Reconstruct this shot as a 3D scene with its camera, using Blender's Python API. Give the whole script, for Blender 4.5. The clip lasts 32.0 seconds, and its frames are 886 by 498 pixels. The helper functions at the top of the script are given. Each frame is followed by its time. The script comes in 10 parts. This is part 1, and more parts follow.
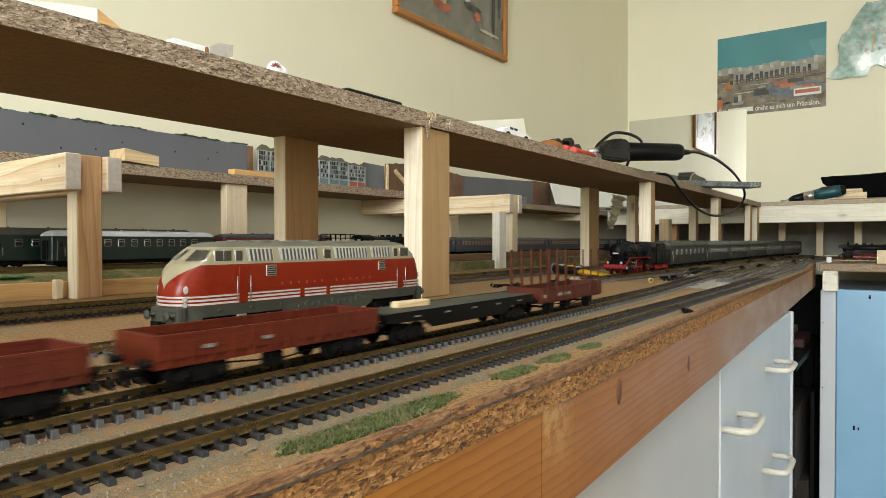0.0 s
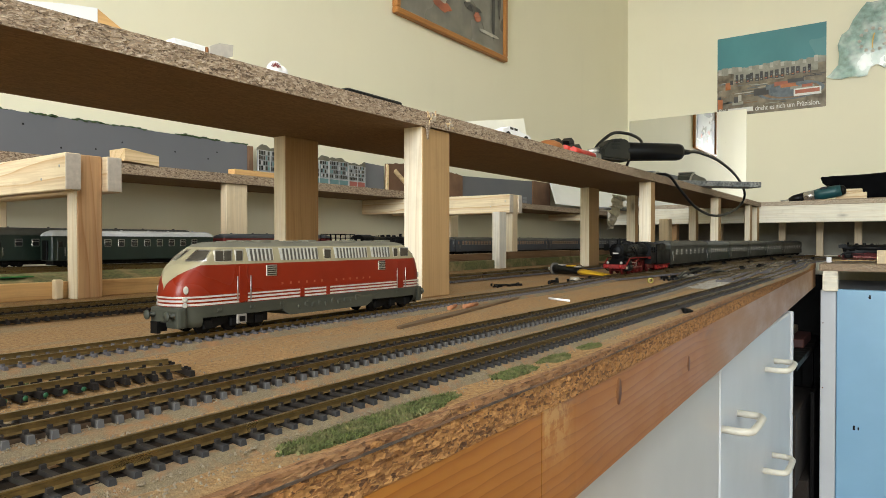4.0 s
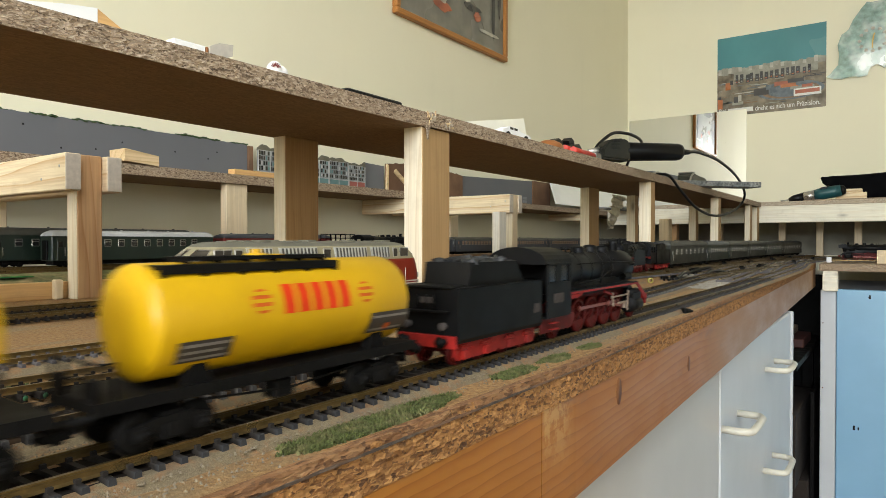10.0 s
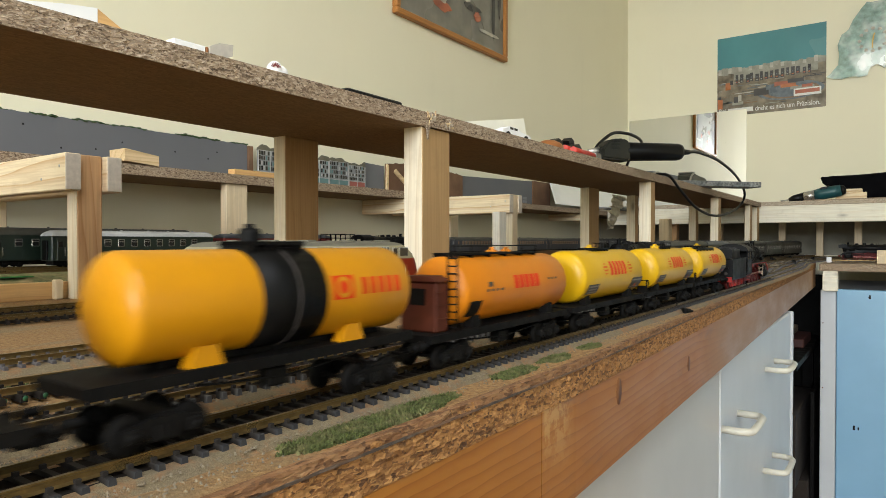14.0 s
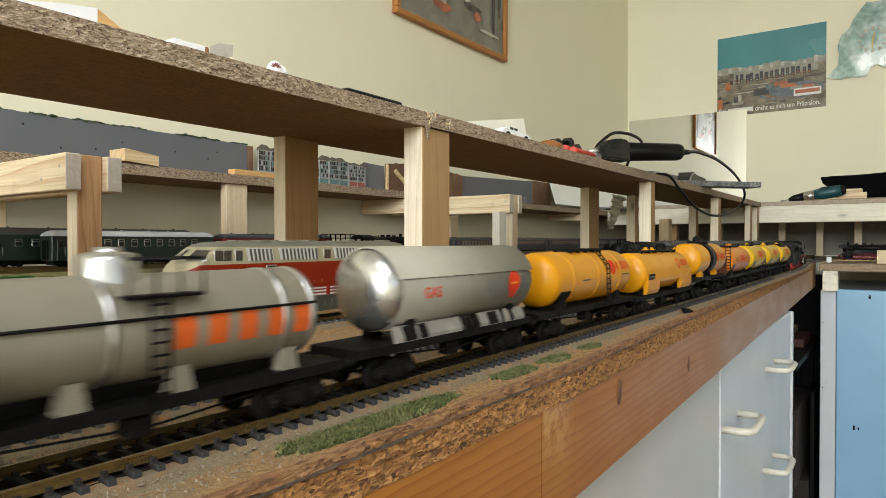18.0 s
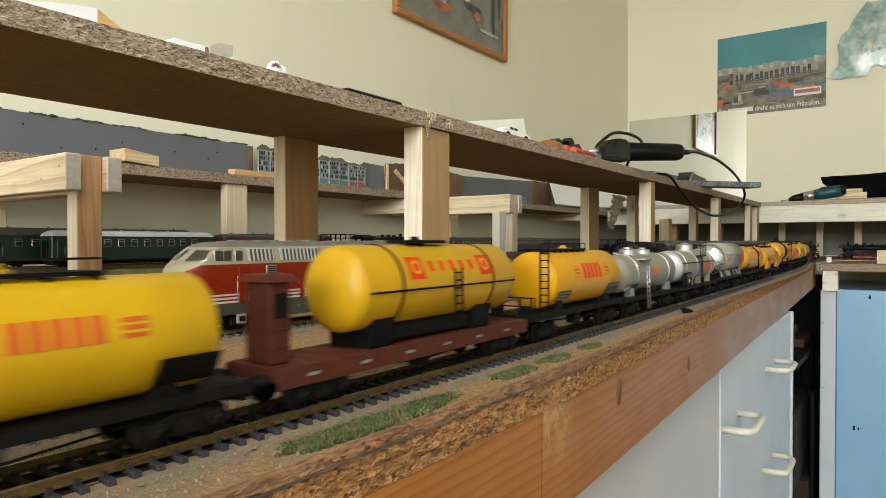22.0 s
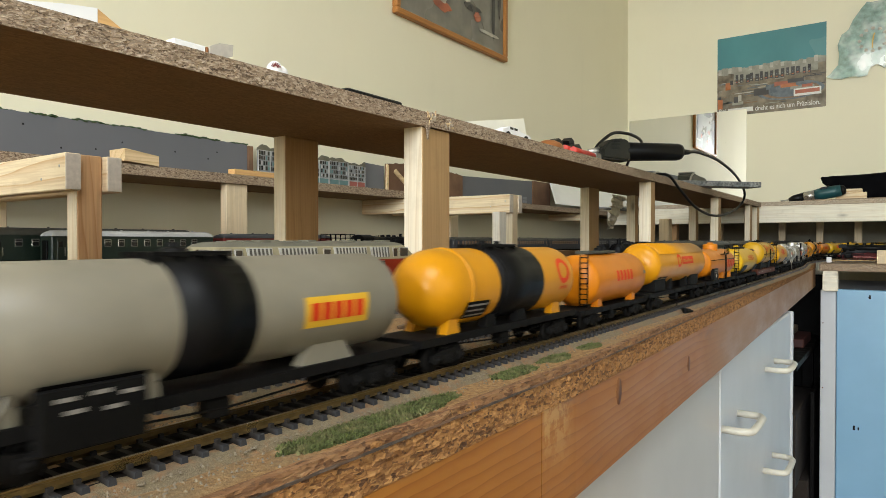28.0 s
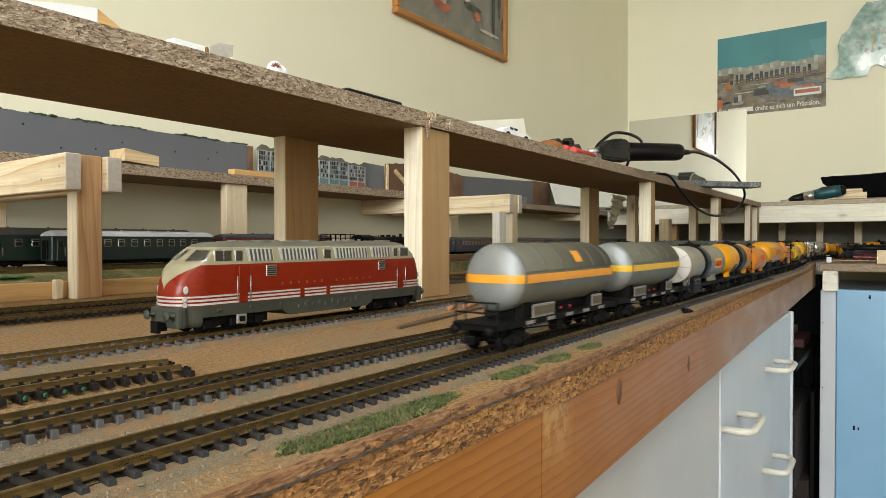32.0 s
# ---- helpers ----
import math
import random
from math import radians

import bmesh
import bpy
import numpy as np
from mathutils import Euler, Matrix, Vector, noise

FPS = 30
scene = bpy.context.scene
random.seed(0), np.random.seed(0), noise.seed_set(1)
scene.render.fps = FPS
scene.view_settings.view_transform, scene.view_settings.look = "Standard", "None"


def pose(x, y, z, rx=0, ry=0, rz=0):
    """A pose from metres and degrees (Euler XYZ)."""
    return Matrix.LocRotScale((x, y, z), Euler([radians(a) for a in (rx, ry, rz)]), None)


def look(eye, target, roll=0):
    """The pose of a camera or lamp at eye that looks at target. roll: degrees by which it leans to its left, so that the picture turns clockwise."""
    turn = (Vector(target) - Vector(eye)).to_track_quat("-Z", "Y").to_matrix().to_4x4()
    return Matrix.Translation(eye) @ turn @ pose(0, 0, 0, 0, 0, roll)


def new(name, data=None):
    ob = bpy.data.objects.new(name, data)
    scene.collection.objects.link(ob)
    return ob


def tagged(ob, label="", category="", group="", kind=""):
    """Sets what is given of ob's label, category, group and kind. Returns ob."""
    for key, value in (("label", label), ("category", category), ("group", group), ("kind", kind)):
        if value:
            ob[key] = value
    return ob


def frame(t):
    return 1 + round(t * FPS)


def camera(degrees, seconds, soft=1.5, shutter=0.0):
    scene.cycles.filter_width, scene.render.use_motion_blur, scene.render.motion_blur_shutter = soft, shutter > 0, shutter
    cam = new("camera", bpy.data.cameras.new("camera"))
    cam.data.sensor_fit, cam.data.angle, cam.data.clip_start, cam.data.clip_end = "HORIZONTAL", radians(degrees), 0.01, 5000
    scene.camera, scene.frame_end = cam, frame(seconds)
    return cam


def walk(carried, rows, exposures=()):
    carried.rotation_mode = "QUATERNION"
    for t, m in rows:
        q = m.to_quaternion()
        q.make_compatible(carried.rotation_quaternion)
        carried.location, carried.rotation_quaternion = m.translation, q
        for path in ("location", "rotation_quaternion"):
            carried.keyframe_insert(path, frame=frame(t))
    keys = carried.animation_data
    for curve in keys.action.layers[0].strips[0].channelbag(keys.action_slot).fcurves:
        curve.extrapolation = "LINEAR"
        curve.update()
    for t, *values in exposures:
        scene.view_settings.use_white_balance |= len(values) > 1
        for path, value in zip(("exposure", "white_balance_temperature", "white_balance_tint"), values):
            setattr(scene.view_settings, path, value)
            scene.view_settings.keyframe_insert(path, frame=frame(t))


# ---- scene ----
import mathutils

# ---- camera: stands still beside the table edge ----
TOP = 0.95                # table top
RT = TOP + 0.0065         # top of the rails
EYE = (0.0, 0.0, 1.0105)
cam = camera(68.57, 32.0, soft=0.85, shutter=0.8)
AIM = (0.8175, 0.57580, 1.0105 - 0.01217)
walk(cam, [(0.0, look(EYE, AIM)), (32.0, look(EYE, AIM))], exposures=[(0.0, 0.18), (8.8, 0.18), (11.0, 0.12), (13.0, 0.07), (29.0, 0.07), (32.0, 0.14)])

# ---- light: overcast daylight from windows in the right-hand wall and the back wall ----
world = bpy.data.worlds.new("sky")
scene.world = world
world.use_nodes = True
wn = world.node_tree
sky = wn.nodes.new("ShaderNodeTexSky")
sky.sky_type, sky.sun_disc = 'NISHITA', False
sky.sun_elevation, sky.sun_rotation = radians(38), radians(200)
wn.links.new(sky.outputs[0], wn.nodes["Background"].inputs[0])
wn.nodes["Background"].inputs[1].default_value = 0.12


def window_light(name, m, w, h, watts, colour):
    data = bpy.data.lights.new(name, 'AREA')
    data.shape, data.size, data.size_y, data.energy, data.color = 'RECTANGLE', w, h, watts, colour
    ob = new(name, data)
    ob.matrix_basis = m
    return ob


X0, X1, Y0, Y1, ZC = -4.7, 3.2, -2.3, 1.122, 2.55      # room
WIN = [(-2.9, -1.2), (-0.7, 1.0)]                       # windows in the right-hand wall
WZ0, WZ1 = 1.30, 2.38
for wx0, wx1 in WIN:
    xc, zc = (wx0 + wx1) / 2, (WZ0 + WZ1) / 2
    window_light("window_daylight", look((xc, Y0 - 0.02, zc), (xc, 2, zc - 0.25)), wx1 - wx0 - 0.1, WZ1 - WZ0 - 0.1, 2.5, (0.90, 0.955, 1.0))
BWY0, BWY1 = -1.6, 0.2
window_light("window_daylight", look((X0 - 0.02, (BWY0 + BWY1) / 2, zc), (3, (BWY0 + BWY1) / 2 + 0.2, zc - 0.6)), BWY1 - BWY0 - 0.1, WZ1 - WZ0 - 0.1, 172, (0.90, 0.955, 1.0))
FILL_OPENING = (-1.7, -0.3, -1.5, -0.2)                         # unseen opening added in the ceiling for fill light from above
window_light("overhead_fill", pose((FILL_OPENING[0] + FILL_OPENING[1]) / 2, (FILL_OPENING[2] + FILL_OPENING[3]) / 2, ZC + 0.06), FILL_OPENING[1] - FILL_OPENING[0] - 0.06, FILL_OPENING[3] - FILL_OPENING[2] - 0.06, 50, (0.90, 0.955, 1.0))


# ---- materials ----
def nodes(name):
    m = bpy.data.materials.new(name)
    m.use_nodes = True
    nt = m.node_tree
    return m, nt, nt.nodes["Principled BSDF"]


def add(nt, kind, **props):
    n = nt.nodes.new(kind)
    for k, v in props.items():
        n.inputs[k].default_value = v
    return n


def coords(nt, scale=(1, 1, 1), world_space=False):
    tc = nt.nodes.new("ShaderNodeTexCoord")
    mp = nt.nodes.new("ShaderNodeMapping")
    mp.inputs["Scale"].default_value = scale
    if world_space:
        geo = nt.nodes.new("ShaderNodeNewGeometry")
        nt.links.new(geo.outputs["Position"], mp.inputs[0])
    else:
        nt.links.new(tc.outputs["Object"], mp.inputs[0])
    return mp.outputs[0]


def ramp(nt, fac, stops):
    r = nt.nodes.new("ShaderNodeValToRGB")
    els = r.color_ramp.elements
    while len(els) < len(stops):
        els.new(0.5)
    for e, (p, c) in zip(els, stops):
        e.position, e.color = p, (*c, 1)
    nt.links.new(fac, r.inputs[0])
    return r.outputs[0]


def mixc(nt, fac, a, b):
    mx = nt.nodes.new("ShaderNodeMix")
    mx.data_type = 'RGBA'
    for sock, v in ((mx.inputs[0], fac), (mx.inputs[6], a), (mx.inputs[7], b)):
        if isinstance(v, (int, float)):
            sock.default_value = v
        elif isinstance(v, tuple):
            sock.default_value = (*v, 1)
        else:
            nt.links.new(v, sock)
    return mx.outputs[2]


def bumped(nt, bsdf, height, strength, dist=0.001):
    b = add(nt, "ShaderNodeBump", Strength=strength, Distance=dist)
    nt.links.new(height, b.inputs["Height"])
    nt.links.new(b.outputs[0], bsdf.inputs["Normal"])


def noise_tex(nt, vec, scale, detail=4.0, rough=0.55):
    n = add(nt, "ShaderNodeTexNoise", Scale=scale, Detail=detail, Roughness=rough)
    nt.links.new(vec, n.inputs["Vector"])
    return n.outputs["Fac"]


def paint(name, col, rough=0.5, metal=0.0, var=0.18, scale=120.0, bump=0.08, dirt=None, dirt_amt=0.35, wear=0.0, coat=0.0, spec=0.5):
    """Painted or moulded surface: tone varies at two scales, with dust or grime and fine relief."""
    m, nt, b = nodes(name)
    v = coords(nt)
    n1, n2 = noise_tex(nt, v, scale), noise_tex(nt, v, scale * 0.17, 3)
    lo = tuple(max(0, c * (1 - var)) for c in col)
    hi = tuple(min(1, c * (1 + var * 0.6)) for c in col)
    c = ramp(nt, n1, [(0.3, lo), (0.7, hi)])
    d = dirt or tuple(x * 0.45 for x in col)
    f = ramp(nt, n2, [(0.45, (0, 0, 0)), (0.75, (dirt_amt,) * 3)])
    c = mixc(nt, f, c, d)
    nt.links.new(c, b.inputs["Base Color"])
    r = ramp(nt, n2, [(0.3, (max(0, rough - 0.08),) * 3), (0.7, (min(1, rough + 0.14),) * 3)])
    nt.links.new(r, b.inputs["Roughness"])
    b.inputs["Metallic"].default_value = metal
    b.inputs["Coat Weight"].default_value = coat
    b.inputs["Specular IOR Level"].default_value = spec
    bumped(nt, b, n1, bump, 0.0004)
    return m


def wander(nt, v, axis, along, across, amp):
    """Coordinates pushed sideways by slow noise, so that grain lines run in long curves."""
    st = [across] * 3
    st[axis] = along
    mp = nt.nodes.new("ShaderNodeMapping")
    mp.inputs["Scale"].default_value = st
    nt.links.new(v, mp.inputs[0])
    n = add(nt, "ShaderNodeTexNoise", Scale=1.0, Detail=2.5, Roughness=0.5)
    nt.links.new(mp.outputs[0], n.inputs["Vector"])
    ma = nt.nodes.new("ShaderNodeVectorMath")
    ma.operation = 'MULTIPLY_ADD'
    ma.inputs[1].default_value = (amp,) * 3
    nt.links.new(n.outputs["Color"], ma.inputs[0])
    nt.links.new(v, ma.inputs[2])
    return ma.outputs[0]


def piece_coords(nt):
    """World position, shifted by a different amount for each piece."""
    geo = nt.nodes.new("ShaderNodeNewGeometry")
    oi = nt.nodes.new("ShaderNodeObjectInfo")
    ma = nt.nodes.new("ShaderNodeVectorMath")
    ma.operation = 'MULTIPLY_ADD'
    ma.inputs[1].default_value = (3.1, 2.3, 4.7)
    nt.links.new(oi.outputs["Random"], ma.inputs[0])
    nt.links.new(geo.outputs["Position"], ma.inputs[2])
    return ma.outputs[0]


def wood(name, light, dark, axis=0, scale=1.0, rough=0.6, knots=True):
    """Planed timber: growth rings cut lengthwise, pores, a few knots and a little grime."""
    m, nt, b = nodes(name)
    v = piece_coords(nt)
    w = wander(nt, v, axis, 3.2, 26.0, 0.030 / scale)
    wv = add(nt, "ShaderNodeTexWave", Scale=42.0 * scale, Distortion=1.2, Detail=2.0)
    wv.wave_profile, wv.bands_direction = 'SAW', 'DIAGONAL'
    flat_ = [1.0] * 3
    flat_[axis] = 0.03
    sq = nt.nodes.new("ShaderNodeMapping")
    sq.inputs["Scale"].default_value = flat_
    nt.links.new(w, sq.inputs[0])
    nt.links.new(sq.outputs[0], wv.inputs["Vector"])
    ring = ramp(nt, wv.outputs["Fac"], [(0.0, light), (0.55, light), (0.86, tuple(p * 0.45 + q * 0.55 for p, q in zip(light, dark))), (0.95, dark), (1.0, light)])
    broad = [16.0] * 3
    broad[axis] = 1.4
    bm_ = nt.nodes.new("ShaderNodeMapping")
    bm_.inputs["Scale"].default_value = broad
    nt.links.new(v, bm_.inputs[0])
    c = mixc(nt, ramp(nt, noise_tex(nt, bm_.outputs[0], 1.0, 4, 0.6), [(0.35, (0, 0, 0)), (0.75, (0.5,) * 3)]), ring, tuple(x * 0.80 for x in light))
    fine = [420.0] * 3
    fine[axis] = 12.0
    fm = nt.nodes.new("ShaderNodeMapping")
    fm.inputs["Scale"].default_value = fine
    nt.links.new(v, fm.inputs[0])
    n2 = noise_tex(nt, fm.outputs[0], 1.0, 3)
    c = mixc(nt, ramp(nt, n2, [(0.40, (0.24,) * 3), (0.58, (0, 0, 0))]), c, tuple(x * 0.62 for x in dark))
    if knots:
        k = [16.0] * 3
        k[axis] = 6.0
        km = nt.nodes.new("ShaderNodeMapping")
        km.inputs["Scale"].default_value = k
        nt.links.new(v, km.inputs[0])
        vo = nt.nodes.new("ShaderNodeTexVoronoi")
        vo.inputs["Scale"].default_value = 1.0
        nt.links.new(km.outputs[0], vo.inputs["Vector"])
        kf = ramp(nt, vo.outputs["Distance"], [(0.04, (0.85,) * 3), (0.075, (0.35,) * 3), (0.13, (0, 0, 0))])
        c = mixc(nt, kf, c, tuple(x * 0.40 for x in dark))
    grime = ramp(nt, noise_tex(nt, v, 24, 5, 0.65), [(0.56, (0, 0, 0)), (0.78, (0.35,) * 3)])
    c = mixc(nt, grime, c, tuple(x * 0.55 for x in dark))
    nt.links.new(c, b.inputs["Base Color"])
    b.inputs["Roughness"].default_value = rough
    b.inputs["Specular IOR Level"].default_value = 0.25
    bumped(nt, b, n2, 0.25, 0.0004)
    return m


def varnished_plank(name):
    """Orange varnish over softwood with long curved grain; wear and reflected sheen painted grey at the far end, with
    dried glue near the joint.
    """
    m, nt, b = nodes(name)
    geo = nt.nodes.new("ShaderNodeNewGeometry")
    v = geo.outputs["Position"]
    w = wander(nt, v, 0, 2.6, 22.0, 0.030)
    wv = add(nt, "ShaderNodeTexWave", Scale=62.0, Distortion=0.8, Detail=3.0)
    wv.wave_profile, wv.bands_direction = 'SAW', 'Z'
    nt.links.new(w, wv.inputs["Vector"])
    c = ramp(nt, wv.outputs["Fac"], [(0.0, (0.350, 0.143, 0.025)), (0.5, (0.335, 0.132, 0.022)), (0.85, (0.285, 0.102, 0.016)), (0.95, (0.240, 0.082, 0.013)), (1.0, (0.342, 0.138, 0.024))])
    st = nt.nodes.new("ShaderNodeMapping")
    st.inputs["Scale"].default_value = (9, 30, 30)
    nt.links.new(v, st.inputs[0])
    big = noise_tex(nt, st.outputs[0], 1.0, 5, 0.6)
    c = mixc(nt, ramp(nt, big, [(0.42, (0, 0, 0)), (0.70, (0.6,) * 3)]), c, (0.286, 0.099, 0.017))
    c = mixc(nt, ramp(nt, noise_tex(nt, st.outputs[0], 1.7, 5, 0.65), [(0.60, (0, 0, 0)), (0.74, (0.5,) * 3)]), c, (0.126, 0.084, 0.071))
    sep = nt.nodes.new("ShaderNodeSeparateXYZ")
    nt.links.new(v, sep.inputs[0])

    def rng(sock, a, z):
        n = add(nt, "ShaderNodeMapRange")
        n.inputs[1].default_value, n.inputs[2].default_value = a, z
        nt.links.new(sock, n.inputs[0])
        return n.outputs[0]

    def op(kind, p, q):
        n = nt.nodes.new("ShaderNodeMath")
        n.operation, n.use_clamp = kind, True
        for k, x in ((0, p), (1, q)):
            if isinstance(x, float):
                n.inputs[k].default_value = x
            else:
                nt.links.new(x, n.inputs[k])
        return n.outputs[0]
    # wear and reflected sheen painted in, in ragged patches joining towards the far end
    worn = op('ADD', rng(sep.outputs[0], 0.46, 1.00), op('SUBTRACT', big, 0.58))
    c = mixc(nt, ramp(nt, worn, [(0.22, (0, 0, 0)), (0.5, (0.75,) * 3)]), c, (0.335, 0.200, 0.108))
    # pale dried glue beside the joint
    near = op('MULTIPLY', op('MULTIPLY', rng(sep.outputs[0], 0.2632, 0.2660), rng(sep.outputs[0], 0.298, 0.284)), rng(sep.outputs[2], 0.902, 0.924))
    gl = noise_tex(nt, v, 120, 5, 0.7)
    glue = op('MULTIPLY', near, ramp(nt, gl, [(0.44, (0, 0, 0)), (0.54, (1, 1, 1))]))
    c = mixc(nt, op('MULTIPLY', glue, 0.7), c, (0.462, 0.277, 0.101))
    nt.links.new(c, b.inputs["Base Color"])
    nt.links.new(ramp(nt, big, [(0.3, (0.34,) * 3), (0.7, (0.55,) * 3)]), b.inputs["Roughness"])
    b.inputs["Specular IOR Level"].default_value = 0.35
    fm = nt.nodes.new("ShaderNodeMapping")
    fm.inputs["Scale"].default_value = (14, 420, 420)
    nt.links.new(v, fm.inputs[0])
    bumped(nt, b, noise_tex(nt, fm.outputs[0], 1.0, 3), 0.2, 0.0004)
    return m


def chipboard(name, cols, scale=420.0, stretch=(1, 1, 1), relief=0.5, soft=0.5):
    """Pressed wood flakes: two layers of long chips at different tilts, with dark gaps between."""
    m, nt, b = nodes(name)
    v = coords(nt, stretch, True)
    layers = []
    for tilt, k, off in ((0.35, 0.75, 0.0), (-0.55, 1.15, 7.3)):
        warp = add(nt, "ShaderNodeTexNoise", Scale=scale * 0.35, Detail=2.0)
        nt.links.new(v, warp.inputs["Vector"])
        addv = nt.nodes.new("ShaderNodeVectorMath")
        addv.operation = 'MULTIPLY_ADD'
        addv.inputs[1].default_value = (2.4 / scale,) * 3
        nt.links.new(warp.outputs["Color"], addv.inputs[0])
        nt.links.new(v, addv.inputs[2])
        mp = nt.nodes.new("ShaderNodeMapping")
        mp.inputs["Location"].default_value = (off, off, off)
        mp.inputs["Rotation"].default_value = (0, tilt, 0)
        mp.inputs["Scale"].default_value = (0.42, 1, 1)
        nt.links.new(addv.outputs[0], mp.inputs[0])
        vo = add(nt, "ShaderNodeTexVoronoi", Scale=scale * k)
        nt.links.new(mp.outputs[0], vo.inputs["Vector"])
        sep = nt.nodes.new("ShaderNodeSeparateColor")
        nt.links.new(vo.outputs["Color"], sep.inputs[0])
        layers.append((ramp(nt, sep.outputs[0], [(i / (len(cols) - 1), c) for i, c in enumerate(cols)]), vo.outputs["Distance"]))
    pick = ramp(nt, noise_tex(nt, v, scale * 0.45, 2), [(0.47, (0, 0, 0)), (0.53, (1, 1, 1))])
    c = mixc(nt, pick, layers[0][0], layers[1][0])
    gap = ramp(nt, noise_tex(nt, v, scale * 0.8, 4, 0.65), [(0.60, (0, 0, 0)), (0.70, (0.75,) * 3)])
    c = mixc(nt, gap, c, cols[0])
    n = noise_tex(nt, v, scale * 0.06, 4)
    c = mixc(nt, ramp(nt, n, [(0.4, (0, 0, 0)), (0.75, (soft,) * 3)]), c, tuple(x * 0.65 for x in cols[len(cols) // 2]))
    nt.links.new(c, b.inputs["Base Color"])
    b.inputs["Roughness"].default_value = 0.85
    bumped(nt, b, mixc(nt, pick, layers[0][1], layers[1][1]), relief, 0.0012)
    return m


def plaster(name, col):
    m, nt, b = nodes(name)
    v = coords(nt, (1, 1, 1), True)
    n1, n2 = noise_tex(nt, v, 1.3, 4), noise_tex(nt, v, 160, 3)
    c = ramp(nt, n1, [(0.3, tuple(x * 0.95 for x in col)), (0.7, col)])
    st = noise_tex(nt, coords(nt, (9, 9, 1.2), True), 1.0, 3)
    c = mixc(nt, ramp(nt, st, [(0.6, (0, 0, 0)), (0.8, (0.12,) * 3)]), c, tuple(x * 0.7 for x in col))
    nt.links.new(c, b.inputs["Base Color"])
    b.inputs["Roughness"].default_value = 0.75
    bumped(nt, b, n2, 0.15, 0.001)
    return m


def table_surface(name):
    """Worn cork-coloured board, rubbed orange in places and dusted with pale sand in long patches."""
    m, nt, b = nodes(name)
    v = coords(nt, (1, 1, 1), True)
    vs = coords(nt, (4, 14, 1), True)
    cork = ramp(nt, noise_tex(nt, v, 420, 5, 0.7), [(0.32, (0.145, 0.070, 0.023)), (0.5, (0.320, 0.178, 0.064)), (0.68, (0.440, 0.275, 0.115))])
    sand = ramp(nt, noise_tex(nt, v, 700, 4, 0.8), [(0.35, (0.165, 0.114, 0.056)), (0.55, (0.275, 0.200, 0.104)), (0.72, (0.370, 0.280, 0.160))])
    patch = ramp(nt, noise_tex(nt, vs, 2.2, 5, 0.65), [(0.52, (0, 0, 0)), (0.63, (0.8,) * 3)])
    c = mixc(nt, patch, cork, sand)
    rubbed = ramp(nt, noise_tex(nt, v, 70, 6, 0.75), [(0.52, (0, 0, 0)), (0.70, (0.5,) * 3)])
    c = mixc(nt, rubbed, c, (0.310, 0.140, 0.044))
    pale = ramp(nt, noise_tex(nt, v, 160, 5, 0.7), [(0.60, (0, 0, 0)), (0.70, (0.55,) * 3)])
    c = mixc(nt, pale, c, (0.368, 0.276, 0.168))
    dark = ramp(nt, noise_tex(nt, v, 34, 6, 0.7), [(0.60, (0, 0, 0)), (0.72, (0.5,) * 3)])
    c = mixc(nt, dark, c, (0.128, 0.056, 0.024))
    nt.links.new(c, b.inputs["Base Color"])
    b.inputs["Roughness"].default_value = 0.9
    bumped(nt, b, noise_tex(nt, v, 700, 5, 0.7), 0.8, 0.0012)
    return m


def ballast_gravel(name):
    """Fine gravel: grains, dusty patches and darker oil stains."""
    m, nt, b = nodes(name)
    v = coords(nt, (1, 1, 1), True)
    vo = add(nt, "ShaderNodeTexVoronoi", Scale=2900.0)
    nt.links.new(v, vo.inputs["Vector"])
    sep = nt.nodes.new("ShaderNodeSeparateColor")
    nt.links.new(vo.outputs["Color"], sep.inputs[0])
    c = ramp(nt, sep.outputs[0], [(0.0, (0.143, 0.109, 0.059)), (0.5, (0.189, 0.144, 0.080)), (1.0, (0.244, 0.189, 0.109))])
    c = mixc(nt, ramp(nt, noise_tex(nt, v, 90, 6, 0.75), [(0.47, (0, 0, 0)), (0.64, (0.8,) * 3)]), c, (0.280, 0.128, 0.044))
    c = mixc(nt, ramp(nt, noise_tex(nt, v, 22, 4, 0.6), [(0.52, (0, 0, 0)), (0.75, (0.55,) * 3)]), c, (0.126, 0.101, 0.076))
    nt.links.new(c, b.inputs["Base Color"])
    b.inputs["Roughness"].default_value = 0.92
    bumped(nt, b, vo.outputs["Distance"], 0.45, 0.0006)
    return m


M = {}
M['wall'] = plaster("cream_wall_paint", (0.91, 0.865, 0.665))
M['ceiling'] = plaster("white_ceiling_paint", (0.8, 0.79, 0.75))
M['floor'] = wood("dark_floor_boards", (0.16, 0.085, 0.045), (0.09, 0.045, 0.025), 0, 0.5, 0.5, False)
M['pine_x'] = wood("pine_grain_x", (0.74, 0.56, 0.33), (0.55, 0.36, 0.17), 0)
M['pine_y'] = wood("pine_grain_y", (0.86, 0.72, 0.49), (0.62, 0.38, 0.17), 1)
M['pine_z'] = wood("pine_grain_z", (0.79, 0.64, 0.43), (0.74, 0.575, 0.355), 2)
M['pine_red'] = wood("reddish_pine", (0.62, 0.375, 0.19), (0.45, 0.215, 0.085), 2)
M['pine_brown'] = wood("brown_post", (0.37, 0.215, 0.09), (0.32, 0.18, 0.07), 2, 1.0, 0.6, False)
